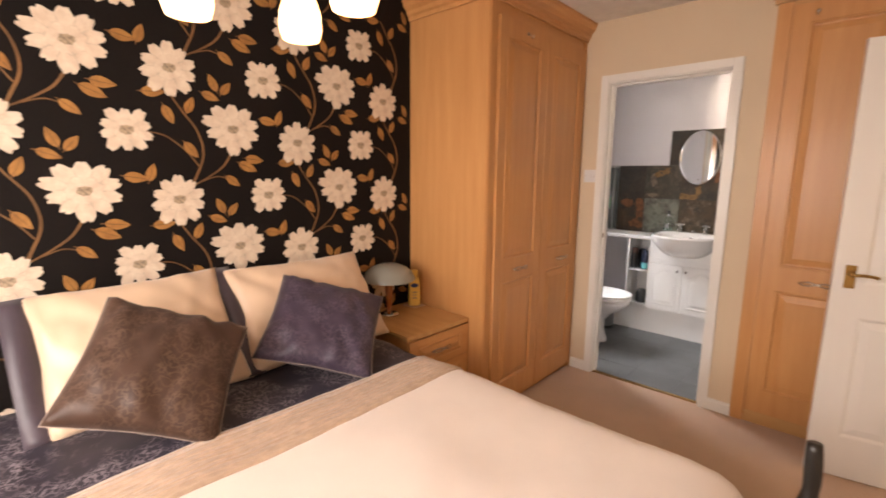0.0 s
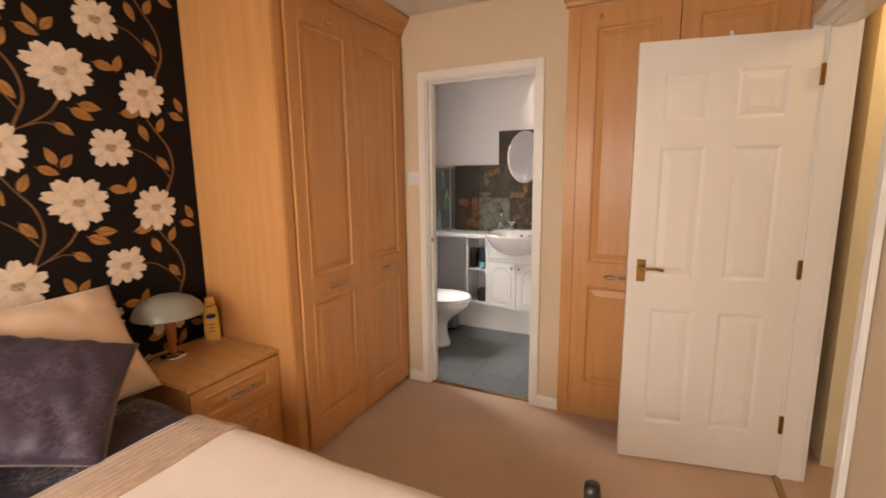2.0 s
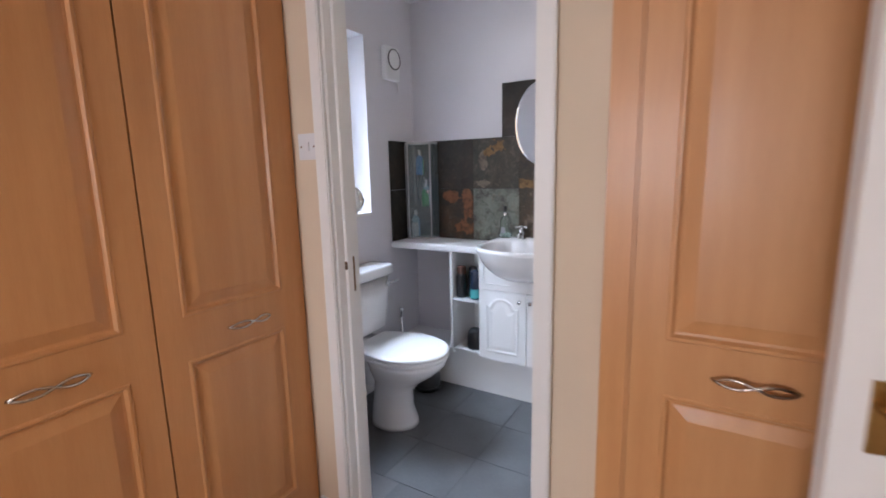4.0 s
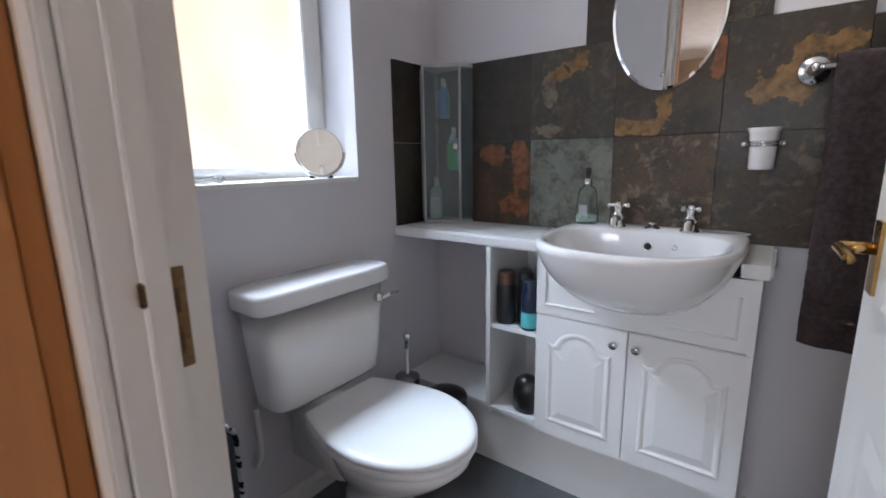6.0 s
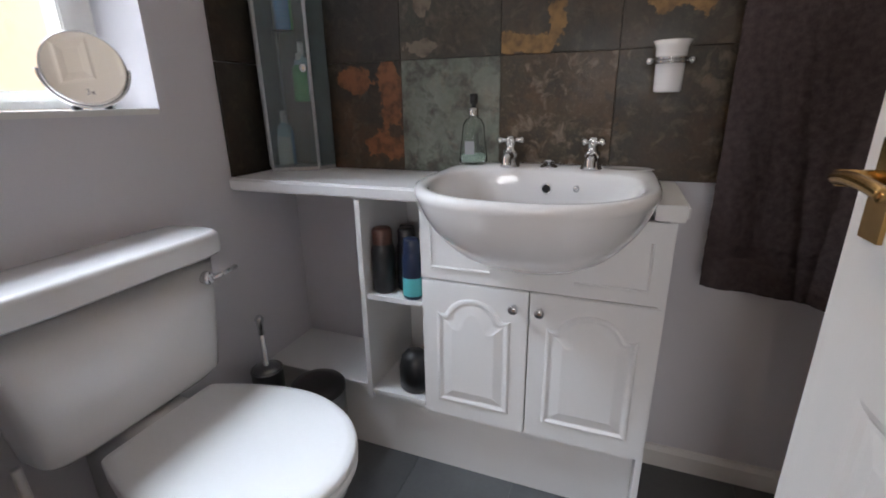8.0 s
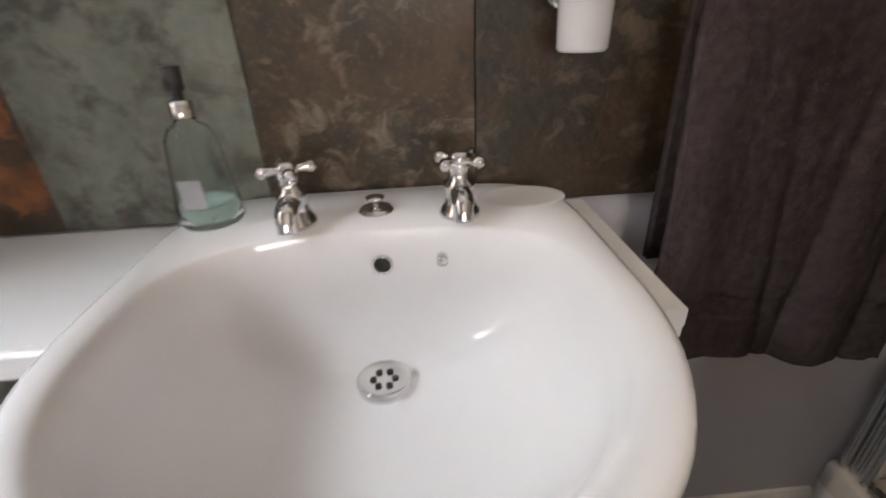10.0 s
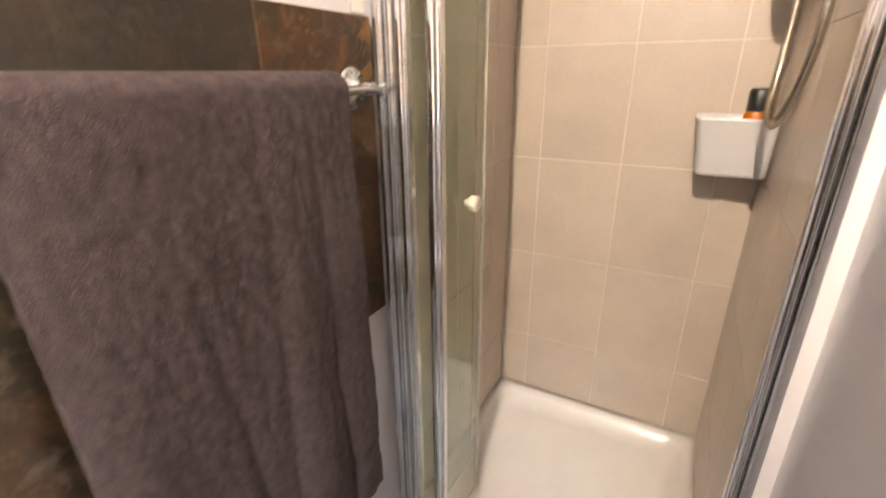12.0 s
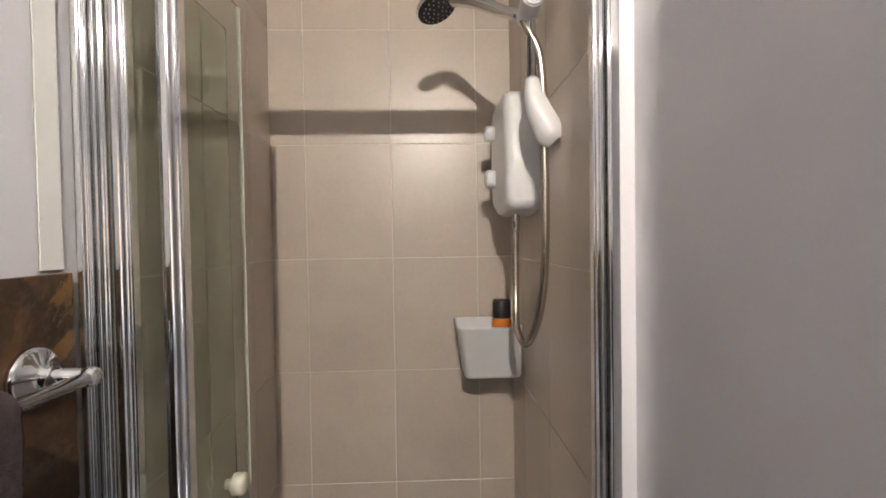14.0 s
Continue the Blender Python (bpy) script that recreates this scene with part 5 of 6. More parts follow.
# ---- oval mirror ----
mir = root("oval_mirror", -0.7, BN, 1.57, "oval wall mirror on slate tiles above the basin", "mirror")
ov = [(-0.70 + 0.158 * math.cos(2 * math.pi * k / 64), 1.57 + 0.23 * math.sin(2 * math.pi * k / 64)) for k in range(64)]
ov2 = [(-0.70 + 0.150 * math.cos(2 * math.pi * k / 64), 1.57 + 0.222 * math.sin(2 * math.pi * k / 64)) for k in range(64)]
fm_ = lambda u, v, d: (u, BN - 0.014 - d, v)
part("glass", raised(fm_, [(ov, 0.0), (ov, 0.004), (ov2, 0.006)]), MIRROR, mir)
for z in (1.385, 1.755):
    part("screw_cap", tube([(-0.70, BN - 0.0195, z), (-0.70, BN - 0.024, z)], [0.0085, 0.007], 16), CHROME, mir, "", True)

# ---- toothbrush mug ----
mg = root("tumbler_holder", -0.425, 4.2, 1.16, "white ceramic tumbler in chrome wall ring", "tumbler holder")
MX, MY = -0.425, 4.19
part("tumbler", lathe(((0, 0.0), (0.027, 0.0), (0.0295, 0.004), (0.031, 0.06), (0.034, 0.095), (0.0405, 0.108), (0.0385, 0.108), (0.032, 0.093), (0.028, 0.06), (0.026, 0.008), (0, 0.006)), MX, MY, 1.103), CERAM, mg, "", True)
ring = bmesh.new()
for dz in (-0.004, 0.004):
    tube([(MX + 0.036 * math.cos(t), MY + 0.036 * math.sin(t), 1.170 + dz) for t in [2 * math.pi * i / 30 for i in range(30)]], 0.0035, 8, ring, closed=True)
part("ring", ring, CHROME, mg, "chrome ring", True)
part("wall_rose", tube([(MX, BN - 0.014, 1.17), (MX, BN - 0.018, 1.17), (MX, BN - 0.024, 1.17)], [0.027, 0.027, 0.018], 24), CHROME, mg, "", True)
part("arm", tube([(MX, BN - 0.02, 1.17), (MX, MY + 0.034, 1.17)], 0.007, 10), CHROME, mg, "", True)
for s in (-1, 1):
    part("ball_end", lathe(((0, -0.008), (0.006, -0.006), (0.009, 0), (0.006, 0.006), (0, 0.008)), MX + s * 0.044, MY, 1.17, 12), CHROME, mg, "", True)

# ---- towel rail and bath towel ----
RZ, RY = 1.352, 4.205
tr = root("towel_rail", -0.03, 4.25, RZ, "chrome wall-mounted towel rail", "towel rail")
for x in (-0.338, 0.252):
    b = part("bracket", tube([(x, BN - 0.013, RZ), (x, BN - 0.018, RZ), (x, BN - 0.022, RZ), (x, BN - 0.026, RZ), (x, BN - 0.04, RZ), (x, RY, RZ)], [0.037, 0.037, 0.031, 0.017, 0.011, 0.009], 28), CHROME, tr, "", True)
    part("ball_end", lathe(((0, -0.013), (0.009, -0.009), (0.013, 0), (0.009, 0.009), (0, 0.013)), x, RY, RZ, 16), CHROME, b, "", True)
part("bar", tube([(-0.338, RY, RZ), (0.252, RY, RZ)], 0.008, 14), CHROME, tr, "", True)
TOWEL = mat("charcoal_terry", (0.082, 0.063, 0.065), 0.98, scale=75, vary=0.22, bump=0.55, fine=520, sheen=0.03, spec=0.02)
bm = bmesh.new()
nu, rows_t = 130, []
TX0, TX1 = -0.300, 0.124
zf = lambda u: 0.662 - 0.055 * u
for i in range(nu + 1):
    u = i / nu
    x = TX0 + (TX1 - TX0) * u
    wob = 0.010 * math.sin(u * 11 + 0.8) + 0.005 * math.sin(u * 23)
    line = []
    for k in range(181):
        q = k / 180
        z = zf(u) + (RZ + 0.008 - zf(u)) * q
        fold = (1 - q) ** 0.8
        line.append((x + 0.012 * (1 - q) * math.sin(u * 3), RY - 0.026 - wob * fold - 0.022 * fold + 0.004 * noise.noise((x * 9, z * 6, 0)) + 0.0020 * noise.noise((x * 55, z * 30, 3)) + 0.0011 * noise.noise((x * 150, z * 110, 5)) + 0.008 * fold * math.exp(-((u - 0.28 - 0.16 * (1 - q)) / 0.03) ** 2) + 0.011 * fold * math.exp(-((u - 0.5 - 0.1 * q) / 0.035) ** 2) + 0.008 * fold * math.exp(-((u - 0.8) / 0.03) ** 2) + (0.003 if 0.075 < z - zf(u) < 0.115 else 0), z))
    for k in range(1, 8):
        a = math.pi * k / 8
        line.append((x, RY - 0.024 * math.cos(a), RZ + 0.010 + 0.012 * math.sin(a)))
    for k in range(12):
        q = 1 - k / 11
        line.append((TX0 + 0.02 + (TX1 - TX0 - 0.04) * u, RY + 0.020 + 0.004 * math.sin(u * 9) * (1 - q), 0.80 + (RZ - 0.80) * q))
    rows_t.append([bm.verts.new(p) for p in line])
for a, b in zip(rows_t, rows_t[1:]):
    for k in range(len(a) - 1):
        bm.faces.new((a[k], b[k], b[k + 1], a[k + 1]))
tw = tagged(part("bath_towel", bm, TOWEL, None, "", True), "charcoal terry bath towel hanging over chrome rail", "towel")
sm = tw.modifiers.new("thick", "SOLIDIFY")
sm.thickness, sm.offset = 0.013, 0

# ---- toilet ----
wc = root("toilet", -1.3, 3.54, 0, "white close-coupled toilet with closed lid", "toilet")
TY = 3.54


def cistern_ring(x0, x1, hw, n=5.0):
    cx, hx = (x0 + x1) / 2, (x1 - x0) / 2
    return [(cx + hx * math.copysign(abs(math.cos(t)) ** (2 / n), math.cos(t)), TY + hw * math.copysign(abs(math.sin(t)) ** (2 / n), math.sin(t))) for t in [2 * math.pi * (k + 0.5) / 96 for k in range(96)]]


def solid_rings(rings_, material, name):
    bm = bmesh.new()
    rr = [[bm.verts.new((x, y, z)) for x, y in o] for o, z in rings_]
    for a, b in zip(rr, rr[1:]):
        for i in range(len(a)):
            j = (i + 1) % len(a)
            bm.faces.new((a[i], a[j], b[j], b[i]))
    bm.faces.new(rr[0][::-1])
    bm.faces.new(rr[-1])
    return part(name, bm, material, wc, "", "weighted")


solid_rings([(cistern_ring(BW + 0.03, -1.455, 0.175), 0.432), (cistern_ring(BW + 0.018, -1.432, 0.192), 0.437), (cistern_ring(BW + 0.012, -1.421, 0.203), 0.452), (cistern_ring(BW + 0.012, -1.416, 0.212), 0.52), (cistern_ring(BW + 0.012, -1.411, 0.222), 0.62), (cistern_ring(BW + 0.012, -1.408, 0.231), 0.745)], CERAM, "cistern")
solid_rings([(cistern_ring(BW + 0.006, -1.40, 0.243, 7), 0.746), (cistern_ring(BW + 0.004, -1.396, 0.249, 7), 0.752), (cistern_ring(BW + 0.004, -1.396, 0.25, 7), 0.790), (cistern_ring(BW + 0.006, -1.399, 0.247, 7), 0.798), (cistern_ring(BW + 0.009, -1.404, 0.242, 7), 0.8025), (cistern_ring(BW + 0.015, -1.411, 0.235, 7), 0.8045), (cistern_ring(BW + 0.04, -1.44, 0.205, 7), 0.8055)], CERAM, "cistern_lid")
lv = part("flush_lever", tube([(-1.407, 3.715, 0.70), (-1.393, 3.715, 0.70), (-1.388, 3.715, 0.70)], [0.016, 0.016, 0.012], 18), CHROME, wc, "chrome flush lever", True)
part("lever_arm", tube([(-1.390, 3.72, 0.70), (-1.382, 3.75, 0.703), (-1.378, 3.785, 0.709)], [0.0065, 0.0055, 0.006], 10), CHROME, lv, "", True)


def seat_outline(s=1.0, cx=-1.17):
    """A rounded front and sides that draw in to a straight hinge edge."""
    hx, hw = s * 0.238, s * 0.192
    pts = [(cx + hx * math.cos(a), TY + hw * math.sin(a)) for a in [-math.pi / 2 + math.pi * k / 32 for k in range(33)]]
    side = [(q, 0.192 - 0.058 * q ** 1.7) for q in [k / 10 for k in range(1, 10)]] + [(0.975, 0.136), (0.995, 0.130), (1.0, 0.120)]
    pts += [(cx - hx * q, TY + s * w) for q, w in side]
    pts += [(cx - hx * q, TY - s * w) for q, w in reversed(side)]
    return pts


def stack(rings_, material, name, parent, label=""):
    bm = bmesh.new()
    rr = [[bm.verts.new((x, y, z)) for x, y in o] for o, z in rings_]
    for a, b in zip(rr, rr[1:]):
        for i in range(len(a)):
            j = (i + 1) % len(a)
            bm.faces.new((a[i], a[j], b[j], b[i]))
    bm.faces.new(rr[0][::-1])
    bm.faces.new(rr[-1])
    return part(name, bm, material, parent, label, True)


def pan_outline(s, cx, w):
    return [(cx + s * 0.22 * math.cos(2 * math.pi * k / 48), TY + w * math.sin(2 * math.pi * k / 48)) for k in range(48)]


stack([(pan_outline(0.62, -1.25, 0.115), 0.0), (pan_outline(0.60, -1.25, 0.112), 0.02), (pan_outline(0.52, -1.26, 0.098), 0.10), (pan_outline(0.50, -1.25, 0.095), 0.19), (pan_outline(0.62, -1.22, 0.115), 0.25), (pan_outline(0.86, -1.185, 0.155), 0.31), (pan_outline(0.99, -1.165, 0.176), 0.36), (pan_outline(1.0, -1.165, 0.18), 0.39)], CERAM, "pan", wc)
part("pan_back", box(BW + 0.02, -1.28, TY - 0.10, TY + 0.10, 0.20, 0.43, 0.03, 3), CERAM, wc, "", True)
stack([(seat_outline(0.985), 0.392), (seat_outline(1.0), 0.397), (seat_outline(1.0), 0.410), (seat_outline(0.98), 0.413)], MELA, "seat", wc)
stack([(seat_outline(0.985), 0.415), (seat_outline(1.005), 0.419), (seat_outline(1.005), 0.427), (seat_outline(0.985), 0.433), (seat_outline(0.9), 0.4365), (seat_outline(0.5), 0.438)], MELA, "lid", wc, "closed white lid")
part("hinge_block", box(-1.408, -1.375, TY - 0.09, TY + 0.09, 0.40, 0.435, 0.008), MELA, wc)
part("water_pipe", tube(curve_pts([(-1.53, 3.33, 0.435), (-1.53, 3.33, 0.3), (-1.56, 3.33, 0.24)], 6), 0.009, 10), WHITE, wc, "", True)

# ---- window sill things ----
sm_ = root("shaving_mirror", -1.645, 3.715, 1.087, "round magnifying vanity mirror on chrome stand", "magnifying mirror")
SC = Vector((-1.632, 3.70, 1.172))
mdir = Vector((0.86, -0.42, 0.14)).normalized()
sx_ = Vector((0, 0, 1)).cross(mdir).normalized()
sz_ = mdir.cross(sx_)


def disc(c, r, d, th, n=40):
    bm = bmesh.new()
    tube([c - d * th / 2, c + d * th / 2], r, n, bm)
    return bm


part("glass", disc(SC + mdir * 0.003, 0.074, mdir, 0.006), MIRROR, sm_)
part("rim", tube([SC + 0.0755 * (math.cos(t) * sx_ + math.sin(t) * sz_) for t in [2 * math.pi * i / 48 for i in range(48)]], 0.0045, 8, closed=True), CHROME, sm_, "chrome rim", True)
part("yoke", tube([SC + 0.083 * (math.cos(t) * sx_ + math.sin(t) * sz_) for t in [math.pi + math.pi * i / 24 for i in range(25)]], 0.0035, 8), CHROME, sm_, "", True)
for s in (-1, 1):
    p = SC + sx_ * 0.03 * s
    part("foot", tube([(p.x, p.y, 1.0895), (p.x + 0.01, p.y - 0.008, 1.0945)], [0.011, 0.006], 10), BLKP, sm_, "", True)
tc = bpy.data.curves.new("magnification_mark", "FONT")
tc.body, tc.size, tc.align_x, tc.extrude = "3x", 0.018, "CENTER", 0.0002
tob = bpy.data.objects.new("text_source", tc)
tme = bpy.data.meshes.new_from_object(tob)
bpy.data.objects.remove(tob)
tme.transform(Matrix.Translation(SC + mdir * 0.0068 - sz_ * 0.056) @ Matrix((sx_, sz_, mdir)).transposed().to_4x4())
mesh_part("magnification_mark", tme, GREY, sm_)
dish = tagged(part("soap_dish", box(-1.70, -1.63, 3.25, 3.37, 1.087, 1.108, 0.008, 3), CLEAR), "shallow clear plastic dish on window sill", "dish")

# ---- toilet roll and hand towel on the wall ----
RYC, RZC = 3.105, 0.905
tp = root("toilet_roll_holder", BW, RYC, RZC, "chrome wall-mounted toilet roll holder", "toilet roll holder")
part("wall_rose", tube([(BW + 0.001, RYC, RZC), (BW + 0.007, RYC, RZC), (BW + 0.015, RYC, RZC)], [0.027, 0.027, 0.014], 22), CHROME, tp, "", True)
part("arm", tube([(BW + 0.01, RYC, RZC), (-1.40, RYC, RZC)], 0.0065, 10), CHROME, tp, "", True)
part("end_cap", tube([(-1.418, RYC, RZC), (-1.405, RYC, RZC), (-1.398, RYC, RZC)], [0.010, 0.018, 0.012], 22), CHROME, tp, "", True)
TISSUE = mat("white_tissue", (0.82, 0.82, 0.83), 0.9, vary=0.02, bump=0.3, fine=260)
roll = root("toilet_roll", -1.48, RYC, RZC, "white toilet paper roll with loose hanging sheet", "toilet roll")
rb = bmesh.new()
rr = [[rb.verts.new((x, RYC + r * math.cos(2 * math.pi * k / 36), RZC + r * math.sin(2 * math.pi * k / 36))) for k in range(36)] for x, r in ((-1.53, 0.018), (-1.53, 0.044), (-1.43, 0.044), (-1.43, 0.018))]
for a, b in zip(rr, rr[1:] + rr[:1]):
    for k in range(36):
        rb.faces.new((a[k], a[(k + 1) % 36], b[(k + 1) % 36], b[k]))
part("roll", rb, TISSUE, roll, "", "weighted")
sb = bmesh.new()
lines = []
for k in range(20):
    q = k / 19
    lines.append([sb.verts.new((-1.529 + 0.098 * e, RYC + 0.0455 + 0.010 * math.sin(q * 6 + e * 1.5) * q, RZC - 0.38 * q)) for e in (0, 0.33, 0.66, 1)])
for a, b in zip(lines, lines[1:]):
    for e in range(3):
        sb.faces.new((a[e], a[e + 1], b[e + 1], b[e]))
so = part("loose_sheet", sb, TISSUE, roll, "", True)
so.modifiers.new("thick", "SOLIDIFY").thickness = 0.0015
hr = root("hand_towel_rail", BW, RYC, 0.53, "short chrome hand towel rail on the wall", "towel rail")
RYC = 3.105
part("wall_rose", tube([(BW + 0.001, RYC, 0.53), (BW + 0.012, RYC, 0.53)], [0.024, 0.016], 20), CHROME, hr, "", True)
part("bar", tube([(BW + 0.005, RYC, 0.53), (-1.30, RYC, 0.53)], 0.007, 10), CHROME, hr, "", True)
STRIPE = mat("dark_woven_backing", (0.06, 0.065, 0.075), 0.95, scale=20, vary=0.2, bump=0.5, fine=140)
LOOPW = mat("off_white_loops", (0.62, 0.63, 0.64), 0.95, scale=60, vary=0.15, bump=0.8, fine=400, spec=0.1)
LOOPN = mat("near_black_loops", (0.014, 0.017, 0.026), 0.95, scale=60, vary=0.2, bump=0.8, fine=400, spec=0.1)


def towel_arc(q, th):
    """A point of the folded towel's section, from its front hem over the rail to its back hem: (y, z)."""
    front, over = 0.33, math.pi * 0.045
    d = q * (front + over + 0.30)
    if d < front:
        return RYC + th, 0.20 + d
    if d < front + over:
        a = (d - front) / 0.045
        return RYC + th * math.cos(a), 0.53 + 0.045 * math.sin(a)
    return RYC - th, 0.53 - (d - front - over)


hb, light_rows, dark_rows = bmesh.new(), bmesh.new(), bmesh.new()
rws = []
for i in range(31):
    x = -1.56 + 0.27 * i / 30
    th = 0.035 + 0.003 * math.sin(i * 1.9)
    rws.append([hb.verts.new((x, *towel_arc(k / 48, th))) for k in range(49)])
for a, b in zip(rws, rws[1:]):
    for k in range(len(a) - 1):
        hb.faces.new((a[k], b[k], b[k + 1], a[k + 1]))
for k in range(94):
    pts, radii = [], []
    for i in range(46):
        x = -1.562 + 0.274 * i / 45
        q = min(0.999, max(0.001, (k + 0.5) / 94 + 0.006 * noise.noise((x * 26, k * 0.15, 1))))
        y, z = towel_arc(q, 0.041 + 0.003 * math.sin(i * 1.3))
        pts.append((x, y + 0.002 * noise.noise((x * 90, k * 2.1, 3)), z + (0.006 if 0.40 < q < 0.62 else 0)))
        radii.append(0.0043 + 0.0024 * noise.noise((x * 150, k * 3.7, 7)))
    tube(pts, radii, 6, light_rows if (k // 2 + k // 5) % 2 else dark_rows)
ht = tagged(part("hand_towel", hb, STRIPE, None, "", True), "black and white striped knitted hand towel", "towel")
s3 = ht.modifiers.new("thick", "SOLIDIFY")
s3.thickness = 0.008
tagged(part("loop_pile", light_rows, LOOPW, ht, "rows of off-white cotton loops", True), kind="stuff")
tagged(part("loop_pile", dark_rows, LOOPN, ht, "rows of near-black cotton loops", True), kind="stuff")

# ---- floor things behind the toilet ----
STEEL = mat("brushed_steel", (0.30, 0.30, 0.30), 0.32, 1.0, bump=0.05, fine=200, stretch=(1, 1, 8))
br = root("toilet_brush", -1.455, 3.905, 0, "toilet brush with chrome handle in a tall steel holder", "toilet brush")
part("holder", lathe(((0, 0), (0.046, 0), (0.046, 0.315), (0.048, 0.32), (0.046, 0.325), (0.041, 0.32), (0.041, 0.05), (0, 0.04)), -1.455, 3.905, 0.0), STEEL, br, "", True)
part("cover", lathe(((0.040, 0.322), (0.036, 0.330), (0.012, 0.336), (0.0, 0.336)), -1.455, 3.905, 0.0), STEEL, br, "", True)
part("rod", tube([(-1.455, 3.905, 0.06), (-1.455, 3.905, 0.45)], 0.008, 12), CHROME, br, "", True)
part("grip", tube([(-1.455, 3.905, 0.44), (-1.455, 3.905, 0.475), (-1.455, 3.905, 0.49), (-1.455, 3.905, 0.50)], [0.009, 0.0095, 0.014, 0.008], 14), CHROME, br, "", True)
bn = root("pedal_bin", -1.30, 3.94, 0, "small round steel pedal bin with dark lid", "bin")
part("body", lathe(((0, 0.01), (0.078, 0.01), (0.08, 0.03), (0.08, 0.262)), -1.30, 3.94, 0.0, 32), STEEL, bn, "", True)
part("base", lathe(((0, 0.0), (0.083, 0.0), (0.083, 0.02), (0.08, 0.022)), -1.30, 3.94, 0.0, 32), BLKP, bn, "", True)
part("lid", lathe(((0.082, 0.263), (0.083, 0.277), (0.076, 0.286), (0.045, 0.295), (0, 0.298)), -1.30, 3.94, 0.0, 32), mat("dark_steel_lid", (0.05, 0.045, 0.045), 0.3, 0.6), bn, "dark domed lid", True)

# ---- extractor fan ----
fan = root("extractor_fan", BW, 4.04, 1.97, "small white wall extractor fan with round cover", "extractor fan")
part("housing", box(BW + 0.0005, BW + 0.035, 3.97, 4.11, 1.86, 2.05, 0.006), MELA, fan)
part("cover", tube([(BW + 0.036, 4.04, 1.975), (BW + 0.045, 4.04, 1.975), (BW + 0.05, 4.04, 1.975)], [0.055, 0.055, 0.048], 32), MELA, fan, "", True)
part("slot", tube([(BW + 0.046 + 0.0, 4.04 + 0.0565 * math.cos(t), 1.975 + 0.0565 * math.sin(t)) for t in [2 * math.pi * i / 40 for i in range(40)]], 0.004, 8, closed=True), BLKP, fan, "", True)
part("pull_cord", tube([(BW + 0.02, 4.095, 1.87), (BW + 0.025, 4.1, 1.80)], 0.002, 6), WHITE, fan)

# ---- ensuite ceiling light ----
cl = root("ceiling_spotlight", -0.95, 3.79, H2, "small chrome ceiling spotlight", "ceiling light")
part("base", lathe(((0, 0), (0.05, 0), (0.05, -0.012), (0.02, -0.02), (0, -0.02)), -0.95, 3.79, H2 - 0.0005), CHROME, cl, "", True)
GLOW = bpy.data.materials.new("lit_bulb")
GLOW.use_nodes = True
GLOW.node_tree.nodes["Principled BSDF"].inputs["Emission Color"].default_value = (1, 0.8, 0.55, 1)
GLOW.node_tree.nodes["Principled BSDF"].inputs["Emission Strength"].default_value = 12
part("bulb", lathe(((0.018, -0.02), (0.02, -0.03), (0.013, -0.04), (0, -0.043)), -0.95, 3.79, H2), GLOW, cl, "lit bulb", True)

# ---- shower ----
FX = 0.33
tray = root("shower_tray", 0.72, 3.9, 0, "white acrylic shower tray on raised plinth", "shower tray")
bm = bmesh.new()
tx0, tx1, ty0, ty1 = 0.305, SX - 0.002, 3.537, BN - 0.002


def rrect(x0, x1, y0, y1, r, z):
    pts = []
    for cx, cy, a0 in ((x1 - r, y1 - r, 0), (x0 + r, y1 - r, 90), (x0 + r, y0 + r, 180), (x1 - r, y0 + r, 270)):
        for k in range(7):
            a = radians(a0 + 15 * k)
            pts.append(bm.verts.new((cx + r * math.cos(a), cy + r * math.sin(a), z)))
    return pts


rr = [rrect(tx0, tx1, ty0, ty1, 0.012, 0.10), rrect(tx0, tx1, ty0, ty1, 0.012, 0.158), rrect(tx0 + 0.008, tx1, ty0, ty1, 0.012, 0.166), rrect(tx0 + 0.055, tx1 - 0.035, ty0 + 0.035, ty1 - 0.035, 0.05, 0.166), rrect(tx0 + 0.065, tx1 - 0.045, ty0 + 0.045, ty1 - 0.045, 0.05, 0.155), rrect(tx0 + 0.085, tx1 - 0.06, ty0 + 0.06, ty1 - 0.06, 0.06, 0.128), rrect(tx0 + 0.13, tx1 - 0.10, ty0 + 0.10, ty1 - 0.10, 0.06, 0.121)]
for a, b in zip(rr, rr[1:]):
    for i in range(len(a)):
        j = (i + 1) % len(a)
        bm.faces.new((a[i], a[j], b[j], b[i]))
bm.faces.new(rr[-1])
part("tray", bm, TRAY, tray, "", True)
part("plinth", box(0.312, 0.325, 3.54, BN - 0.003, 0.0, 0.10), MELA, tray)
dr_ = part("waste", lathe(((0, 0.010), (0.03, 0.009), (0.042, 0.005), (0.044, 0.0)), 0.50, 3.91, 0.121), mat("bronze_waste", (0.26, 0.2, 0.15), 0.35, 0.9), tray, "domed metal waste cover", True)


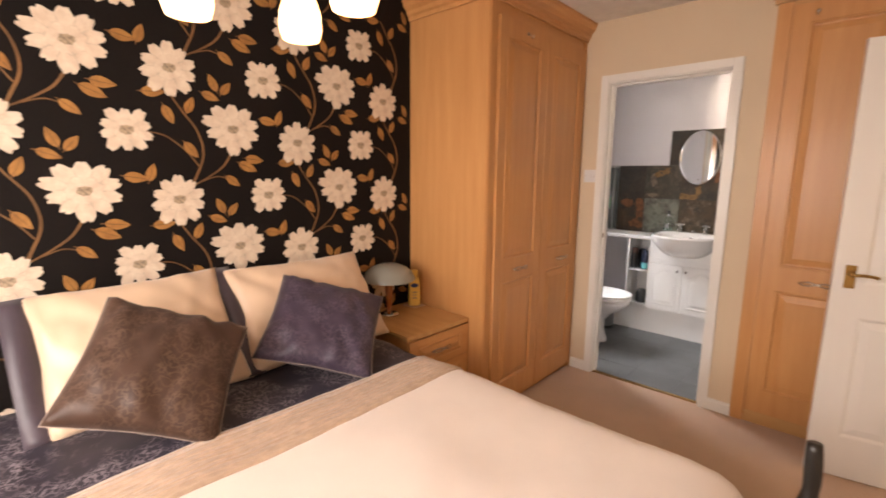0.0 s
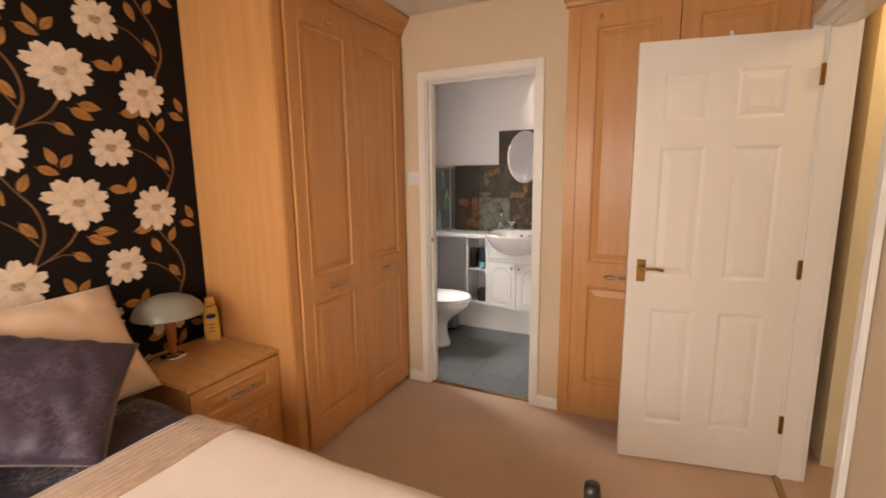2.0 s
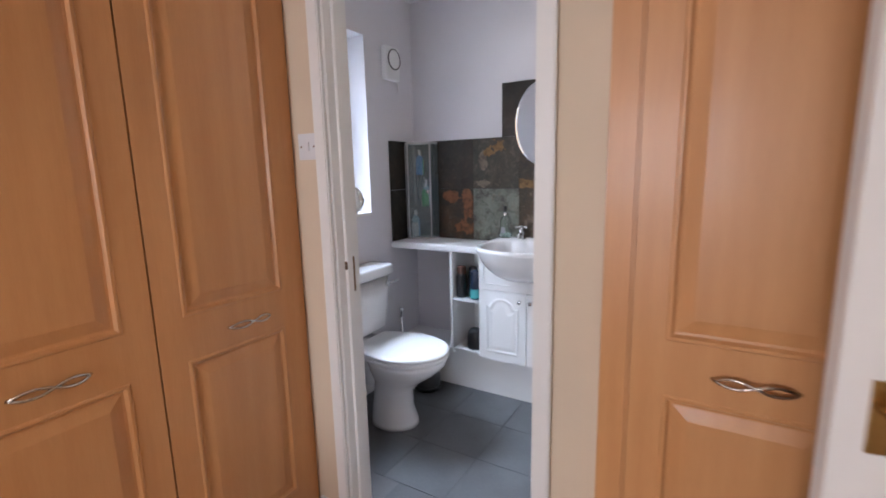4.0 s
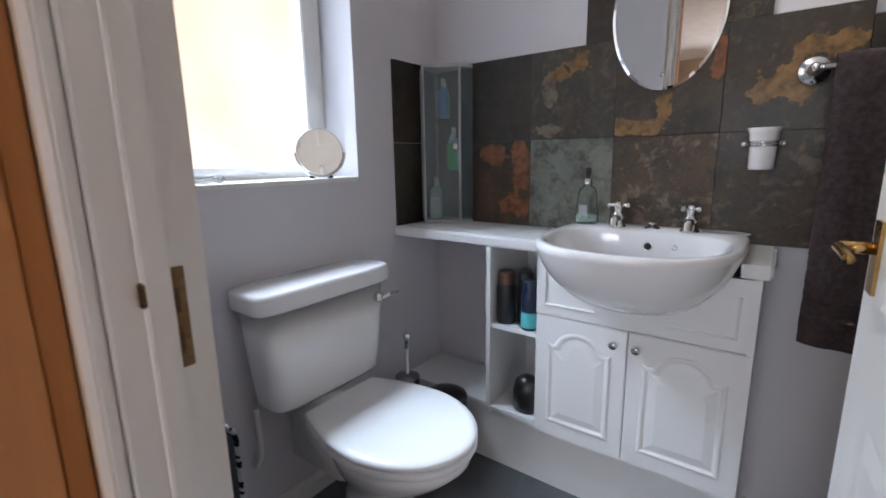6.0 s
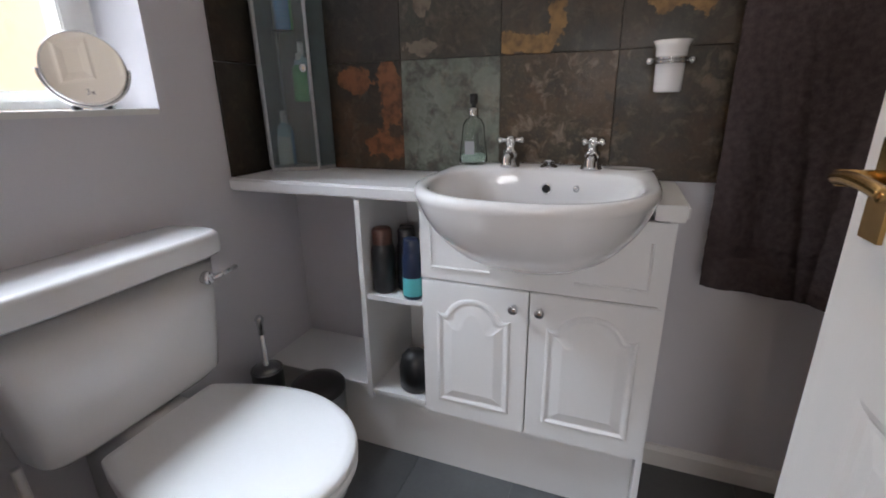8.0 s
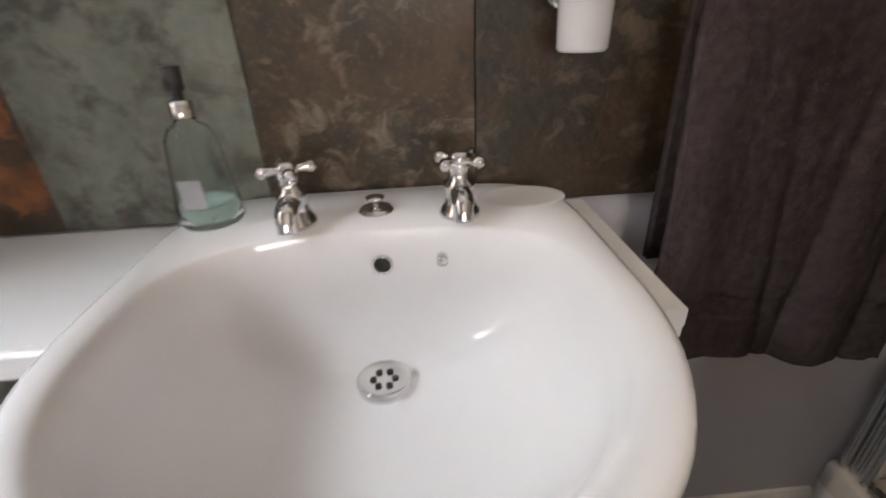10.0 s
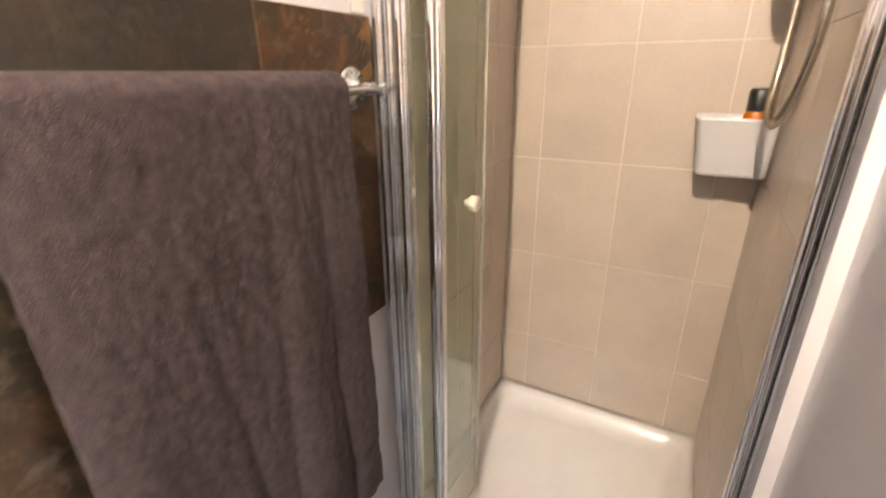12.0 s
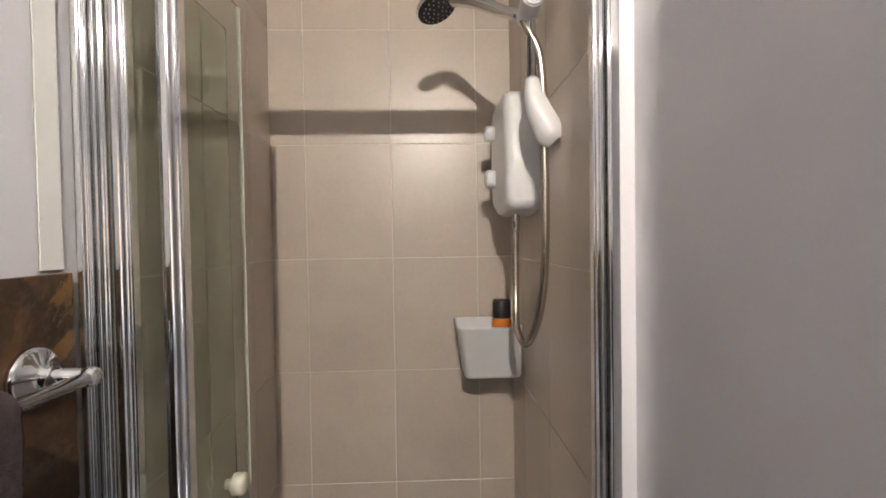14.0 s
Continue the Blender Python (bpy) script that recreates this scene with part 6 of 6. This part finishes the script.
def tiled(name, fn, u0, u1, v0, v1, ju, jv, label):
    """A tiled wall face from joints ju and jv."""
    ob = tagged(new(name), label, "wall tiles", kind="structure")
    part("grout", extrude_outline([(u0, v0), (u1, v0), (u1, v1), (u0, v1)], fn, 0.0005, 0.0062), SGROUT, ob)
    us = [u0] + [u for u in ju if u0 + 0.01 < u < u1 - 0.01] + [u1]
    vs = [v0] + [v for v in jv if v0 + 0.01 < v < v1 - 0.01] + [v1]
    g, b = 0.0013, 0.0012
    for a, c in zip(us, us[1:]):
        for d, e in zip(vs, vs[1:]):
            bm = bmesh.new()
            o1 = [(a + g, d + g), (c - g, d + g), (c - g, e - g), (a + g, e - g)]
            o2 = [(a + g + b, d + g + b), (c - g - b, d + g + b), (c - g - b, e - g - b), (a + g + b, e - g - b)]
            r1 = [bm.verts.new(fn(u, v, 0.0055)) for u, v in o1]
            r2 = [bm.verts.new(fn(u, v, 0.0072)) for u, v in o1]
            r3 = [bm.verts.new(fn(u, v, 0.008)) for u, v in o2]
            for p, q in ((r1, r2), (r2, r3)):
                for i in range(4):
                    bm.faces.new((p[i], p[(i + 1) % 4], q[(i + 1) % 4], q[i]))
            bm.faces.new(r3)
            part("wall_tile", bm, STILE, ob)
    return ob


JV = [0.755 - 0.349 + 0.349 * k for k in range(6)]
tiled("shower_tiles_east", lin((SX, 0, 0), (0, 1, 0), (0, 0, 1), (-1, 0, 0)), 3.536, BN - 0.001, 0.167, H2 - 0.002, [3.649, 3.911, 4.173], JV, "taupe ceramic wall tiles with pale grout")
tiled("shower_tiles_south", lin((0, 3.535, 0), (1, 0, 0), (0, 0, 1), (0, 1, 0)), 0.352, SX - 0.009, 0.167, H2 - 0.002, [0.415, 0.677, 0.939], JV, "taupe ceramic wall tiles with pale grout")
tiled("shower_tiles_north", lin((0, BN, 0), (1, 0, 0), (0, 0, 1), (0, -1, 0)), 0.352, SX - 0.009, 0.167, H2 - 0.002, [0.415, 0.677, 0.939], JV, "taupe ceramic wall tiles with pale grout")

enc = root("shower_enclosure", FX, 3.9, 0.166, "chrome framed folding glass shower door, folded open", "shower enclosure")


def profile_post(y0, y1, x0, x1, z0, z1, b=0.006, label=""):
    return part("profile", box(x0, x1, y0, y1, z0, z1, b, 4), CHROME, enc, label, "weighted")


profile_post(4.252, BN - 0.0135, 0.318, 0.350, 0.167, 2.006)
profile_post(4.232, 4.2515, 0.322, 0.346, 0.167, 2.006, 0.008)
profile_post(4.200, 4.2255, 0.318, 0.350, 0.167, 2.006, 0.009)
profile_post(3.5365, 3.553, 0.318, 0.352, 0.167, 2.006, 0.004)
profile_post(3.5535, 3.572, 0.322, 0.349, 0.167, 2.006, 0.008)
part("header_rail", box(0.316, 0.352, 3.5365, BN - 0.014, 2.0065, 2.048, 0.005), CHROME, enc, "chrome header rail", True)
part("sill_rail", box(0.320, 0.348, 3.573, 4.199, 0.1665, 0.184, 0.004), CHROME, enc, "chrome bottom rail", True)


def glass_leaf(a, b, z0, z1, name="glass_panel"):
    a, b = Vector((*a, 0)), Vector((*b, 0))
    d = (b - a).normalized()
    nrm = Vector((-d.y, d.x, 0)) * 0.0025
    bm = bmesh.new()
    vs = [a - nrm, b - nrm, b + nrm, a + nrm]
    lo = [bm.verts.new(v + Vector((0, 0, z0))) for v in vs]
    hi = [bm.verts.new(v + Vector((0, 0, z1))) for v in vs]
    bm.faces.new(lo[::-1]), bm.faces.new(hi)
    for i in range(4):
        bm.faces.new((lo[i], lo[(i + 1) % 4], hi[(i + 1) % 4], hi[i]))
    return part(name, bm, SHGLASS, enc, "greenish clear glass")


SHGLASS = glass_mat("green_tinted_glass", (0.80, 0.86, 0.80))
gl1 = glass_leaf((0.345, 4.212), (0.62, 4.200), 0.19, 1.93)
gl2 = glass_leaf((0.356, 4.146), (0.535, 4.138), 0.19, 1.93)
part("stile", box(0.320, 0.356, 4.133, 4.163, 0.186, 1.95, 0.01, 3), CHROME, enc, "chrome door stile", "weighted")
part("seal", box(0.533, 0.541, 4.133, 4.143, 0.19, 1.93, 0.002), mat("pale_seal", (0.5, 0.5, 0.42), 0.5), enc, "pale edge seal")
kn = part("door_knob", tube([(0.45, 4.140, 1.112), (0.45, 4.130, 1.112), (0.45, 4.127, 1.112), (0.45, 4.112, 1.112), (0.45, 4.108, 1.112)], [0.008, 0.009, 0.017, 0.018, 0.014], 18), mat("ivory_plastic", (0.72, 0.68, 0.55), 0.35), enc, "ivory plastic door knob", True)
part("pivot_block", box(0.322, 0.36, 4.125, 4.165, 0.185, 0.215, 0.004), OLDBRASS, enc, "metal pivot block")

# electric shower, riser and hose
su = root("electric_shower", 0.85, 3.55, 1.57, "white electric shower unit with two dials", "electric shower")
SY = 3.5435
WPL = mat("white_plastic", (0.70, 0.69, 0.70), 0.3, vary=0.02, bump=0.0)
bm = bmesh.new()
prof_u = [(0.735, 1.60), (0.765, 1.572), (0.90, 1.566), (0.955, 1.60), (0.965, 1.72), (0.955, 1.82), (0.92, 1.86), (0.80, 1.862), (0.755, 1.83), (0.735, 1.72)]
fu = lambda u, v, d: (u, SY + d, v)
ou = curve_pts([(u, v, 0) for u, v in prof_u + prof_u[:1]], 4)[:-1]
mid_ = Vector((0.85, 1.715, 0))
part("casing", raised(fu, [([(p.x, p.y) for p in ou], 0.0), ([(p.x, p.y) for p in ou], 0.055), ([tuple(mid_.lerp(p, 0.96))[:2] for p in ou], 0.07), ([tuple(mid_.lerp(p, 0.85))[:2] for p in ou], 0.08)]), WPL, su, "", "weighted")
for z, r in ((1.785, 0.02), (1.665, 0.024)):
    part("dial", tube([(0.90, SY + 0.078, z), (0.90, SY + 0.098, z), (0.90, SY + 0.105, z)], [r, r, r * 0.8], 22), WPL, su, "white dial", True)
part("outlet", lathe(((0.011, 0), (0.011, -0.03), (0.008, -0.045), (0, -0.045)), 0.80, SY + 0.045, 1.565, 14), CHROME, su, "chrome hose outlet", True)

ri = root("shower_riser_rail", 0.60, 3.6, 1.6, "chrome riser rail with handset, hose and white bracket", "shower riser")
RX, RYY = 0.60, 3.592
part("rail", tube([(RX, RYY, 1.80), (RX, RYY, 2.28)], 0.0095, 14), CHROME, ri, "", True)
bq = curve_pts([(RX, RYY, 1.822), (RX - 0.003, RYY - 0.004, 1.785), (RX - 0.006, RYY - 0.018, 1.745), (RX - 0.006, RYY - 0.034, 1.715), (RX - 0.006, RYY - 0.046, 1.70)], 6)
part("bracket", tube(bq, [0.0125 + 0.0175 * math.sin(math.pi / 2 * min(1, i / len(bq) * 1.25)) - 0.008 * max(0, i / len(bq) - 0.75) * 4 for i in range(len(bq))], 22), WPL, ri, "white lower rail bracket", True)
sl_ = part("slider", tube([(RX - 0.043, RYY + 0.006, 1.962), (RX - 0.041, RYY + 0.006, 1.962), (RX + 0.02, RYY + 0.004, 1.952), (RX + 0.028, RYY + 0.004, 1.951)], [0.019, 0.0215, 0.0215, 0.018], 26), WPL, ri, "white slider barrel", "weighted")
part("end_disc", tube([(RX - 0.0431, RYY + 0.006, 1.962), (RX - 0.0455, RYY + 0.006, 1.9624)], [0.0185, 0.0175], 26), WPL, sl_)
hs = part("handset", tube(curve_pts([(RX + 0.015, RYY + 0.02, 1.955), (0.66, 3.64, 1.985), (0.70, 3.69, 2.025), (0.735, 3.74, 2.055)], 6), [0.012, 0.012, 0.012, 0.012, 0.012, 0.012, 0.0125, 0.013, 0.013, 0.0135, 0.014, 0.014, 0.014, 0.015, 0.016, 0.017, 0.018, 0.02, 0.02], 14), CHROME, ri, "chrome shower handset", True)
hm = Matrix.Translation((0.755, 3.775, 2.045)) @ Euler((radians(-22), radians(14), 0)).to_matrix().to_4x4()
hd_b = lathe(((0, 0.022), (0.02, 0.02), (0.045, 0.008), (0.05, 0.0), (0.048, -0.008)), 0, 0, 0, 30)
part("head_back", hd_b, CHROME, hs, "", True, hm)
part("spray_plate", lathe(((0.048, -0.008), (0.044, -0.012), (0, -0.013)), 0, 0, 0, 30), BLKP, hs, "black spray plate with nozzles", False, hm)
noz = bmesh.new()
for r, n_ in ((0.012, 6), (0.024, 12), (0.036, 18)):
    for k in range(n_):
        a = 2 * math.pi * k / n_
        lathe(((0.0017, -0.012), (0.0014, -0.0155), (0, -0.0155)), r * math.cos(a), r * math.sin(a), 0, 6, bm=noz)
tagged(part("nozzles", noz, GREY, hs, "", False, hm), kind="stuff")
hose = curve_pts([(0.80, SY + 0.045, 1.525), (0.795, SY + 0.047, 1.42), (0.785, SY + 0.05, 1.36), (0.745, SY + 0.055, 1.295), (0.67, SY + 0.05, 1.28), (0.625, SY + 0.035, 1.34), (0.605, SY + 0.025, 1.45), (0.60, SY + 0.024, 1.65), (0.598, SY + 0.03, 1.85), (0.60, SY + 0.055, 1.92), (RX + 0.012, RYY + 0.016, 1.952)], 26)
part("hose", tube(hose, [0.0075 + 0.0012 * (i % 2) for i in range(len(hose))], 10), NICKEL, ri, "ribbed metal hose", True)

# basket with a bottle
ba = root("shower_caddy", 1.0, 3.63, 1.122, "white plastic wall basket in the shower", "shower basket")
bm = bmesh.new()


def rr2(x0, x1, y0, y1, r, z):
    pts = []
    for cx, cy, a0 in ((x1 - r, y1 - r, 0), (x0 + r, y1 - r, 90), (x0 + r, y0 + r, 180), (x1 - r, y0 + r, 270)):
        for k in range(6):
            a = radians(a0 + 18 * k)
            pts.append(bm.verts.new((cx + r * math.cos(a), cy + r * math.sin(a), z)))
    return pts


X0, X1, Y0, Y1 = 0.918, 1.088, 3.548, 3.724
seq = [rr2(X0 + 0.02, X1 - 0.018, Y0 + 0.004, Y1 - 0.022, 0.018, 1.122), rr2(X0 + 0.013, X1 - 0.012, Y0, Y1 - 0.015, 0.02, 1.130), rr2(X0, X1, Y0, Y1, 0.022, 1.258), rr2(X0 - 0.004, X1 + 0.004, Y0, Y1 + 0.004, 0.024, 1.262), rr2(X0 - 0.004, X1 + 0.004, Y0, Y1 + 0.004, 0.024, 1.267), rr2(X0 + 0.004, X1 - 0.004, Y0 + 0.004, Y1 - 0.004, 0.02, 1.267), rr2(X0 + 0.016, X1 - 0.015, Y0 + 0.006, Y1 - 0.018, 0.018, 1.132)]
for a, b in zip(seq, seq[1:]):
    for i in range(len(a)):
        j = (i + 1) % len(a)
        bm.faces.new((a[i], a[j], b[j], b[i]))
bm.faces.new(seq[0][::-1])
bm.faces.new(seq[-1])
part("basket", bm, WPL, ba, "", True)
part("wall_clip", box(0.98, 1.03, 3.5435, 3.549, 1.24, 1.29, 0.002), WPL, ba)
ORANGE = mat("orange_gel", (0.55, 0.16, 0.015), 0.25, vary=0.05, bump=0.0)
bo = root("shower_gel_bottle", 1.0, 3.595, 1.133, "orange shower gel bottle with black cap in basket", "shower gel bottle")
part("bottle", lathe(((0, 0), (0.026, 0), (0.028, 0.006), (0.028, 0.138), (0.024, 0.148)), 0.985, 3.595, 1.1335, 24, 0.8, 1), ORANGE, bo, "", True)
part("cap", lathe(((0.026, 0.1485), (0.026, 0.195), (0.022, 0.202), (0, 0.202)), 0.985, 3.595, 1.1335, 24, 0.8, 1), BLKP, bo, "black cap", True)

# ---- ensuite door, standing open ----
dv2 = Vector((-0.052, 1, 0)).normalized()
me2 = Matrix((dv2, Vector((-dv2.y, dv2.x, 0)), Vector((0, 0, 1)))).transposed().to_4x4()
me2.translation = Vector((-0.222, 2.985, 0.008))
door2 = six_panel_door("door_2", me2, 0.64, 1.98, 0.035, "white six-panel ensuite door standing open, brass lever")
lever(door2, lambda u, v, d: me2 @ Vector((u, d, v)), 0.59, 0.982, -1, 1)
lever(door2, lambda u, v, d: me2 @ Vector((u, -0.035 - d, v)), 0.59, 0.982, -1, 1)

# ---- bedroom small things ----
def switch(name, fn, label, rockers=1):
    ob = root(name, *fn(0, 0, 0), label, "light switch")
    pl = bmesh.new()
    extrude_outline([(-0.043, -0.043), (0.043, -0.043), (0.043, 0.043), (-0.043, 0.043)], fn, 0.0005, 0.008, pl)
    part("plate", pl, WPL, ob)
    pr = bmesh.new()
    extrude_outline([(-0.008, -0.014), (0.008, -0.014), (0.008, 0.014), (-0.008, 0.014)], fn, 0.008, 0.0125, pr)
    part("rocker", pr, WPL, ob)
    for s in (-1, 1):
        sc_ = bmesh.new()
        tube([fn(s * 0.03, 0, 0.008), fn(s * 0.03, 0, 0.0092)], 0.003, 10, sc_)
        part("screw", sc_, BRASS, ob)
    return ob


switch("light_switch", lin((-1.035, YN, 1.405), (1, 0, 0), (0, 0, 1), (0, -1, 0)), "white light switch beside the ensuite door")
switch("light_switch", lin((XE, 1.745, 1.37), (0, 1, 0), (0, 0, 1), (-1, 0, 0)), "white light switch on beige wall by bedroom door")

bl = root("table_lamp", -1.60, 1.50, 0.597, "touch lamp with domed frosted shade and wooden stem", "table lamp")
LX, LY = -1.585, 1.50
STEM = wood_mat("cherry_wood", (0.42, 0.14, 0.04), (0.3, 0.09, 0.025), "z")
part("foot", lathe(((0, 0.0), (0.055, 0.0), (0.055, 0.008), (0.03, 0.016), (0, 0.018)), LX, LY, 0.5975, 28), CHROME, bl, "chrome disc foot", True)
part("stem", tube([(LX, LY, 0.61), (LX, LY, 0.68), (LX, LY, 0.80)], [0.012, 0.018, 0.026], 16), STEM, bl, "tapered cherry wood stem", True)
SHADE = mat("frosted_grey_glass", (0.27, 0.27, 0.24), 0.35, vary=0.06, bump=0.05)
part("shade", lathe(((0.15, 0.0), (0.148, 0.012), (0.135, 0.04), (0.105, 0.068), (0.06, 0.088), (0.0, 0.095), (0.0, 0.09), (0.058, 0.083), (0.10, 0.063), (0.13, 0.036), (0.143, 0.010)), LX, LY, 0.805, 36), SHADE, bl, "domed frosted shade", True)
part("cable", tube(curve_pts([(LX - 0.05, LY, 0.602), (LX - 0.06, LY - 0.05, 0.601), (LX - 0.03, LY - 0.12, 0.601), (LX - 0.1, LY - 0.15, 0.601)], 8), 0.003, 6), BLKP, bl)

YEL = mat("yellow_bottle_plastic", (0.80, 0.52, 0.12), 0.35, vary=0.04, bump=0.0)
BLU = mat("dark_blue_label", (0.02, 0.05, 0.22), 0.4)
lo_ = root("lotion_bottle", -1.66, 1.73, 0.597, "yellow lotion bottle with dark blue label on bedside cabinet", "lotion bottle")
BX_, BY_ = -1.615, 1.73
lm = Matrix.Translation((BX_, BY_, 0.5985)) @ Euler((0, 0, radians(-37))).to_matrix().to_4x4()
def flat_bottle(outline, depth, lift=0.0):
    """A bottle of flat oval section from (half width, height) pairs."""
    bm = bmesh.new()
    rings_ = []
    for w, z in outline:
        d = depth * min(1, w / 0.03)
        rings_.append([bm.verts.new((d * math.copysign(abs(math.cos(a)) ** 0.55, math.cos(a)), w * math.copysign(abs(math.sin(a)) ** 0.55, math.sin(a)), z + lift)) for a in [2 * math.pi * k / 36 for k in range(36)]])
    for a, b in zip(rings_, rings_[1:]):
        for k in range(36):
            bm.faces.new((a[k], a[(k + 1) % 36], b[(k + 1) % 36], b[k]))
    bm.faces.new(rings_[0][::-1])
    bm.faces.new(rings_[-1])
    return bm


part("bottle", flat_bottle(((0.033, 0.0), (0.036, 0.004), (0.037, 0.06), (0.035, 0.13), (0.031, 0.166), (0.026, 0.178), (0.021, 0.182)), 0.0195), YEL, lo_, "", "weighted", lm)
part("cap", flat_bottle(((0.022, 0.1825), (0.0235, 0.185), (0.0225, 0.218), (0.019, 0.224)), 0.0185), YEL, lo_, "yellow cap", "weighted", lm)
lb = lathe(((0, 0), (0.024, 0), (0.024, 0.001), (0, 0.001)), 0, 0, 0, 24, 0.55, 1)
part("label", lb, BLU, lo_, "dark blue oval badge", False, lm @ Matrix.Translation((0.0197, 0, 0.130)) @ Euler((0, radians(90), 0)).to_matrix().to_4x4())
for k, w in enumerate((0.03, 0.024, 0.03)):
    part("print_bar", box(0.0203, 0.0213, -w / 2, w / 2, 0.085 - k * 0.018, 0.089 - k * 0.018), BLU, lo_, "", False, lm)
tagged(part("coaster", box(BX_ - 0.055, BX_ + 0.055, BY_ - 0.05, BY_ + 0.048, 0.5975, 0.6005 - 0.002, 0.0004, 1), SATIN), "cream square coaster on bedside cabinet", "coaster")

# hanging ceiling light with glass shades
pl_ = root("ceiling_light", -0.66, 0.36, H1, "brown metal ceiling light with lit frosted glass shades", "ceiling light")
BRONZE = mat("brown_metal", (0.10, 0.06, 0.035), 0.35, 0.7)
CX, CY = -0.66, 0.36
part("ceiling_rose", lathe(((0, 0), (0.06, 0), (0.055, -0.02), (0.02, -0.035), (0.0, -0.036)), CX, CY, H1 - 0.0005), BRONZE, pl_, "", True)
part("rod", tube([(CX, CY, H1 - 0.03), (CX, CY, 1.93)], 0.009, 12), BRONZE, pl_, "", True)
part("hub", lathe(((0, 0.03), (0.03, 0.025), (0.045, 0), (0.03, -0.02), (0, -0.025)), CX, CY, 1.93), BRONZE, pl_, "", True)
LIT = bpy.data.materials.new("lit_frosted_shade")
LIT.use_nodes = True
LIT.node_tree.nodes["Principled BSDF"].inputs["Emission Color"].default_value = (1, 0.55, 0.23, 1)
LIT.node_tree.nodes["Principled BSDF"].inputs["Emission Strength"].default_value = 8
for x, y in ((-0.80, 0.25), (-0.775, 0.515), (-0.49, 0.475), (-0.50, 0.2)):
    c = Vector((x, y, 1.745))
    arm = curve_pts([(CX, CY, 1.93), (CX + (x - CX) * 0.55, CY + (y - CY) * 0.55, 1.945), (x, y, 1.90), (x, y, 1.865)], 6)
    part("arm", tube(arm, 0.007, 10), BRONZE, pl_, "", True)
    part("gallery", lathe(((0.012, 0.145), (0.028, 0.135), (0.03, 0.115)), *c, 20), BRONZE, pl_, "", True)
    part("shade", lathe(((0.0, 0.002), (0.03, 0.002), (0.046, 0.004), (0.054, 0.03), (0.052, 0.07), (0.04, 0.105), (0.029, 0.118), (0, 0.119)), *c, 28), LIT, pl_, "lit frosted bell glass shade", True)

# ---- far cloakroom toilet ----
fw = root("toilet", 2.23, 6.5, 0, "white toilet in a cloakroom across the landing", "toilet")
part("cistern", box(2.03, 2.43, 6.98, 7.17, 0.42, 0.78, 0.02, 3), CERAM, fw, "", True)
part("cistern_lid", box(2.01, 2.45, 6.96, 7.18, 0.781, 0.82, 0.012, 3), CERAM, fw, "", True)
part("pan", lathe(((0.0, 0), (0.11, 0), (0.10, 0.15), (0.17, 0.34), (0.185, 0.39)), 2.23, 6.74, 0.0, 28, 1, 1.2), CERAM, fw, "", True)
part("lid", lathe(((0.188, 0.391), (0.192, 0.40), (0.19, 0.425), (0.0, 0.43)), 2.23, 6.74, 0.0, 28, 1, 1.2), MELA, fw, "", True)
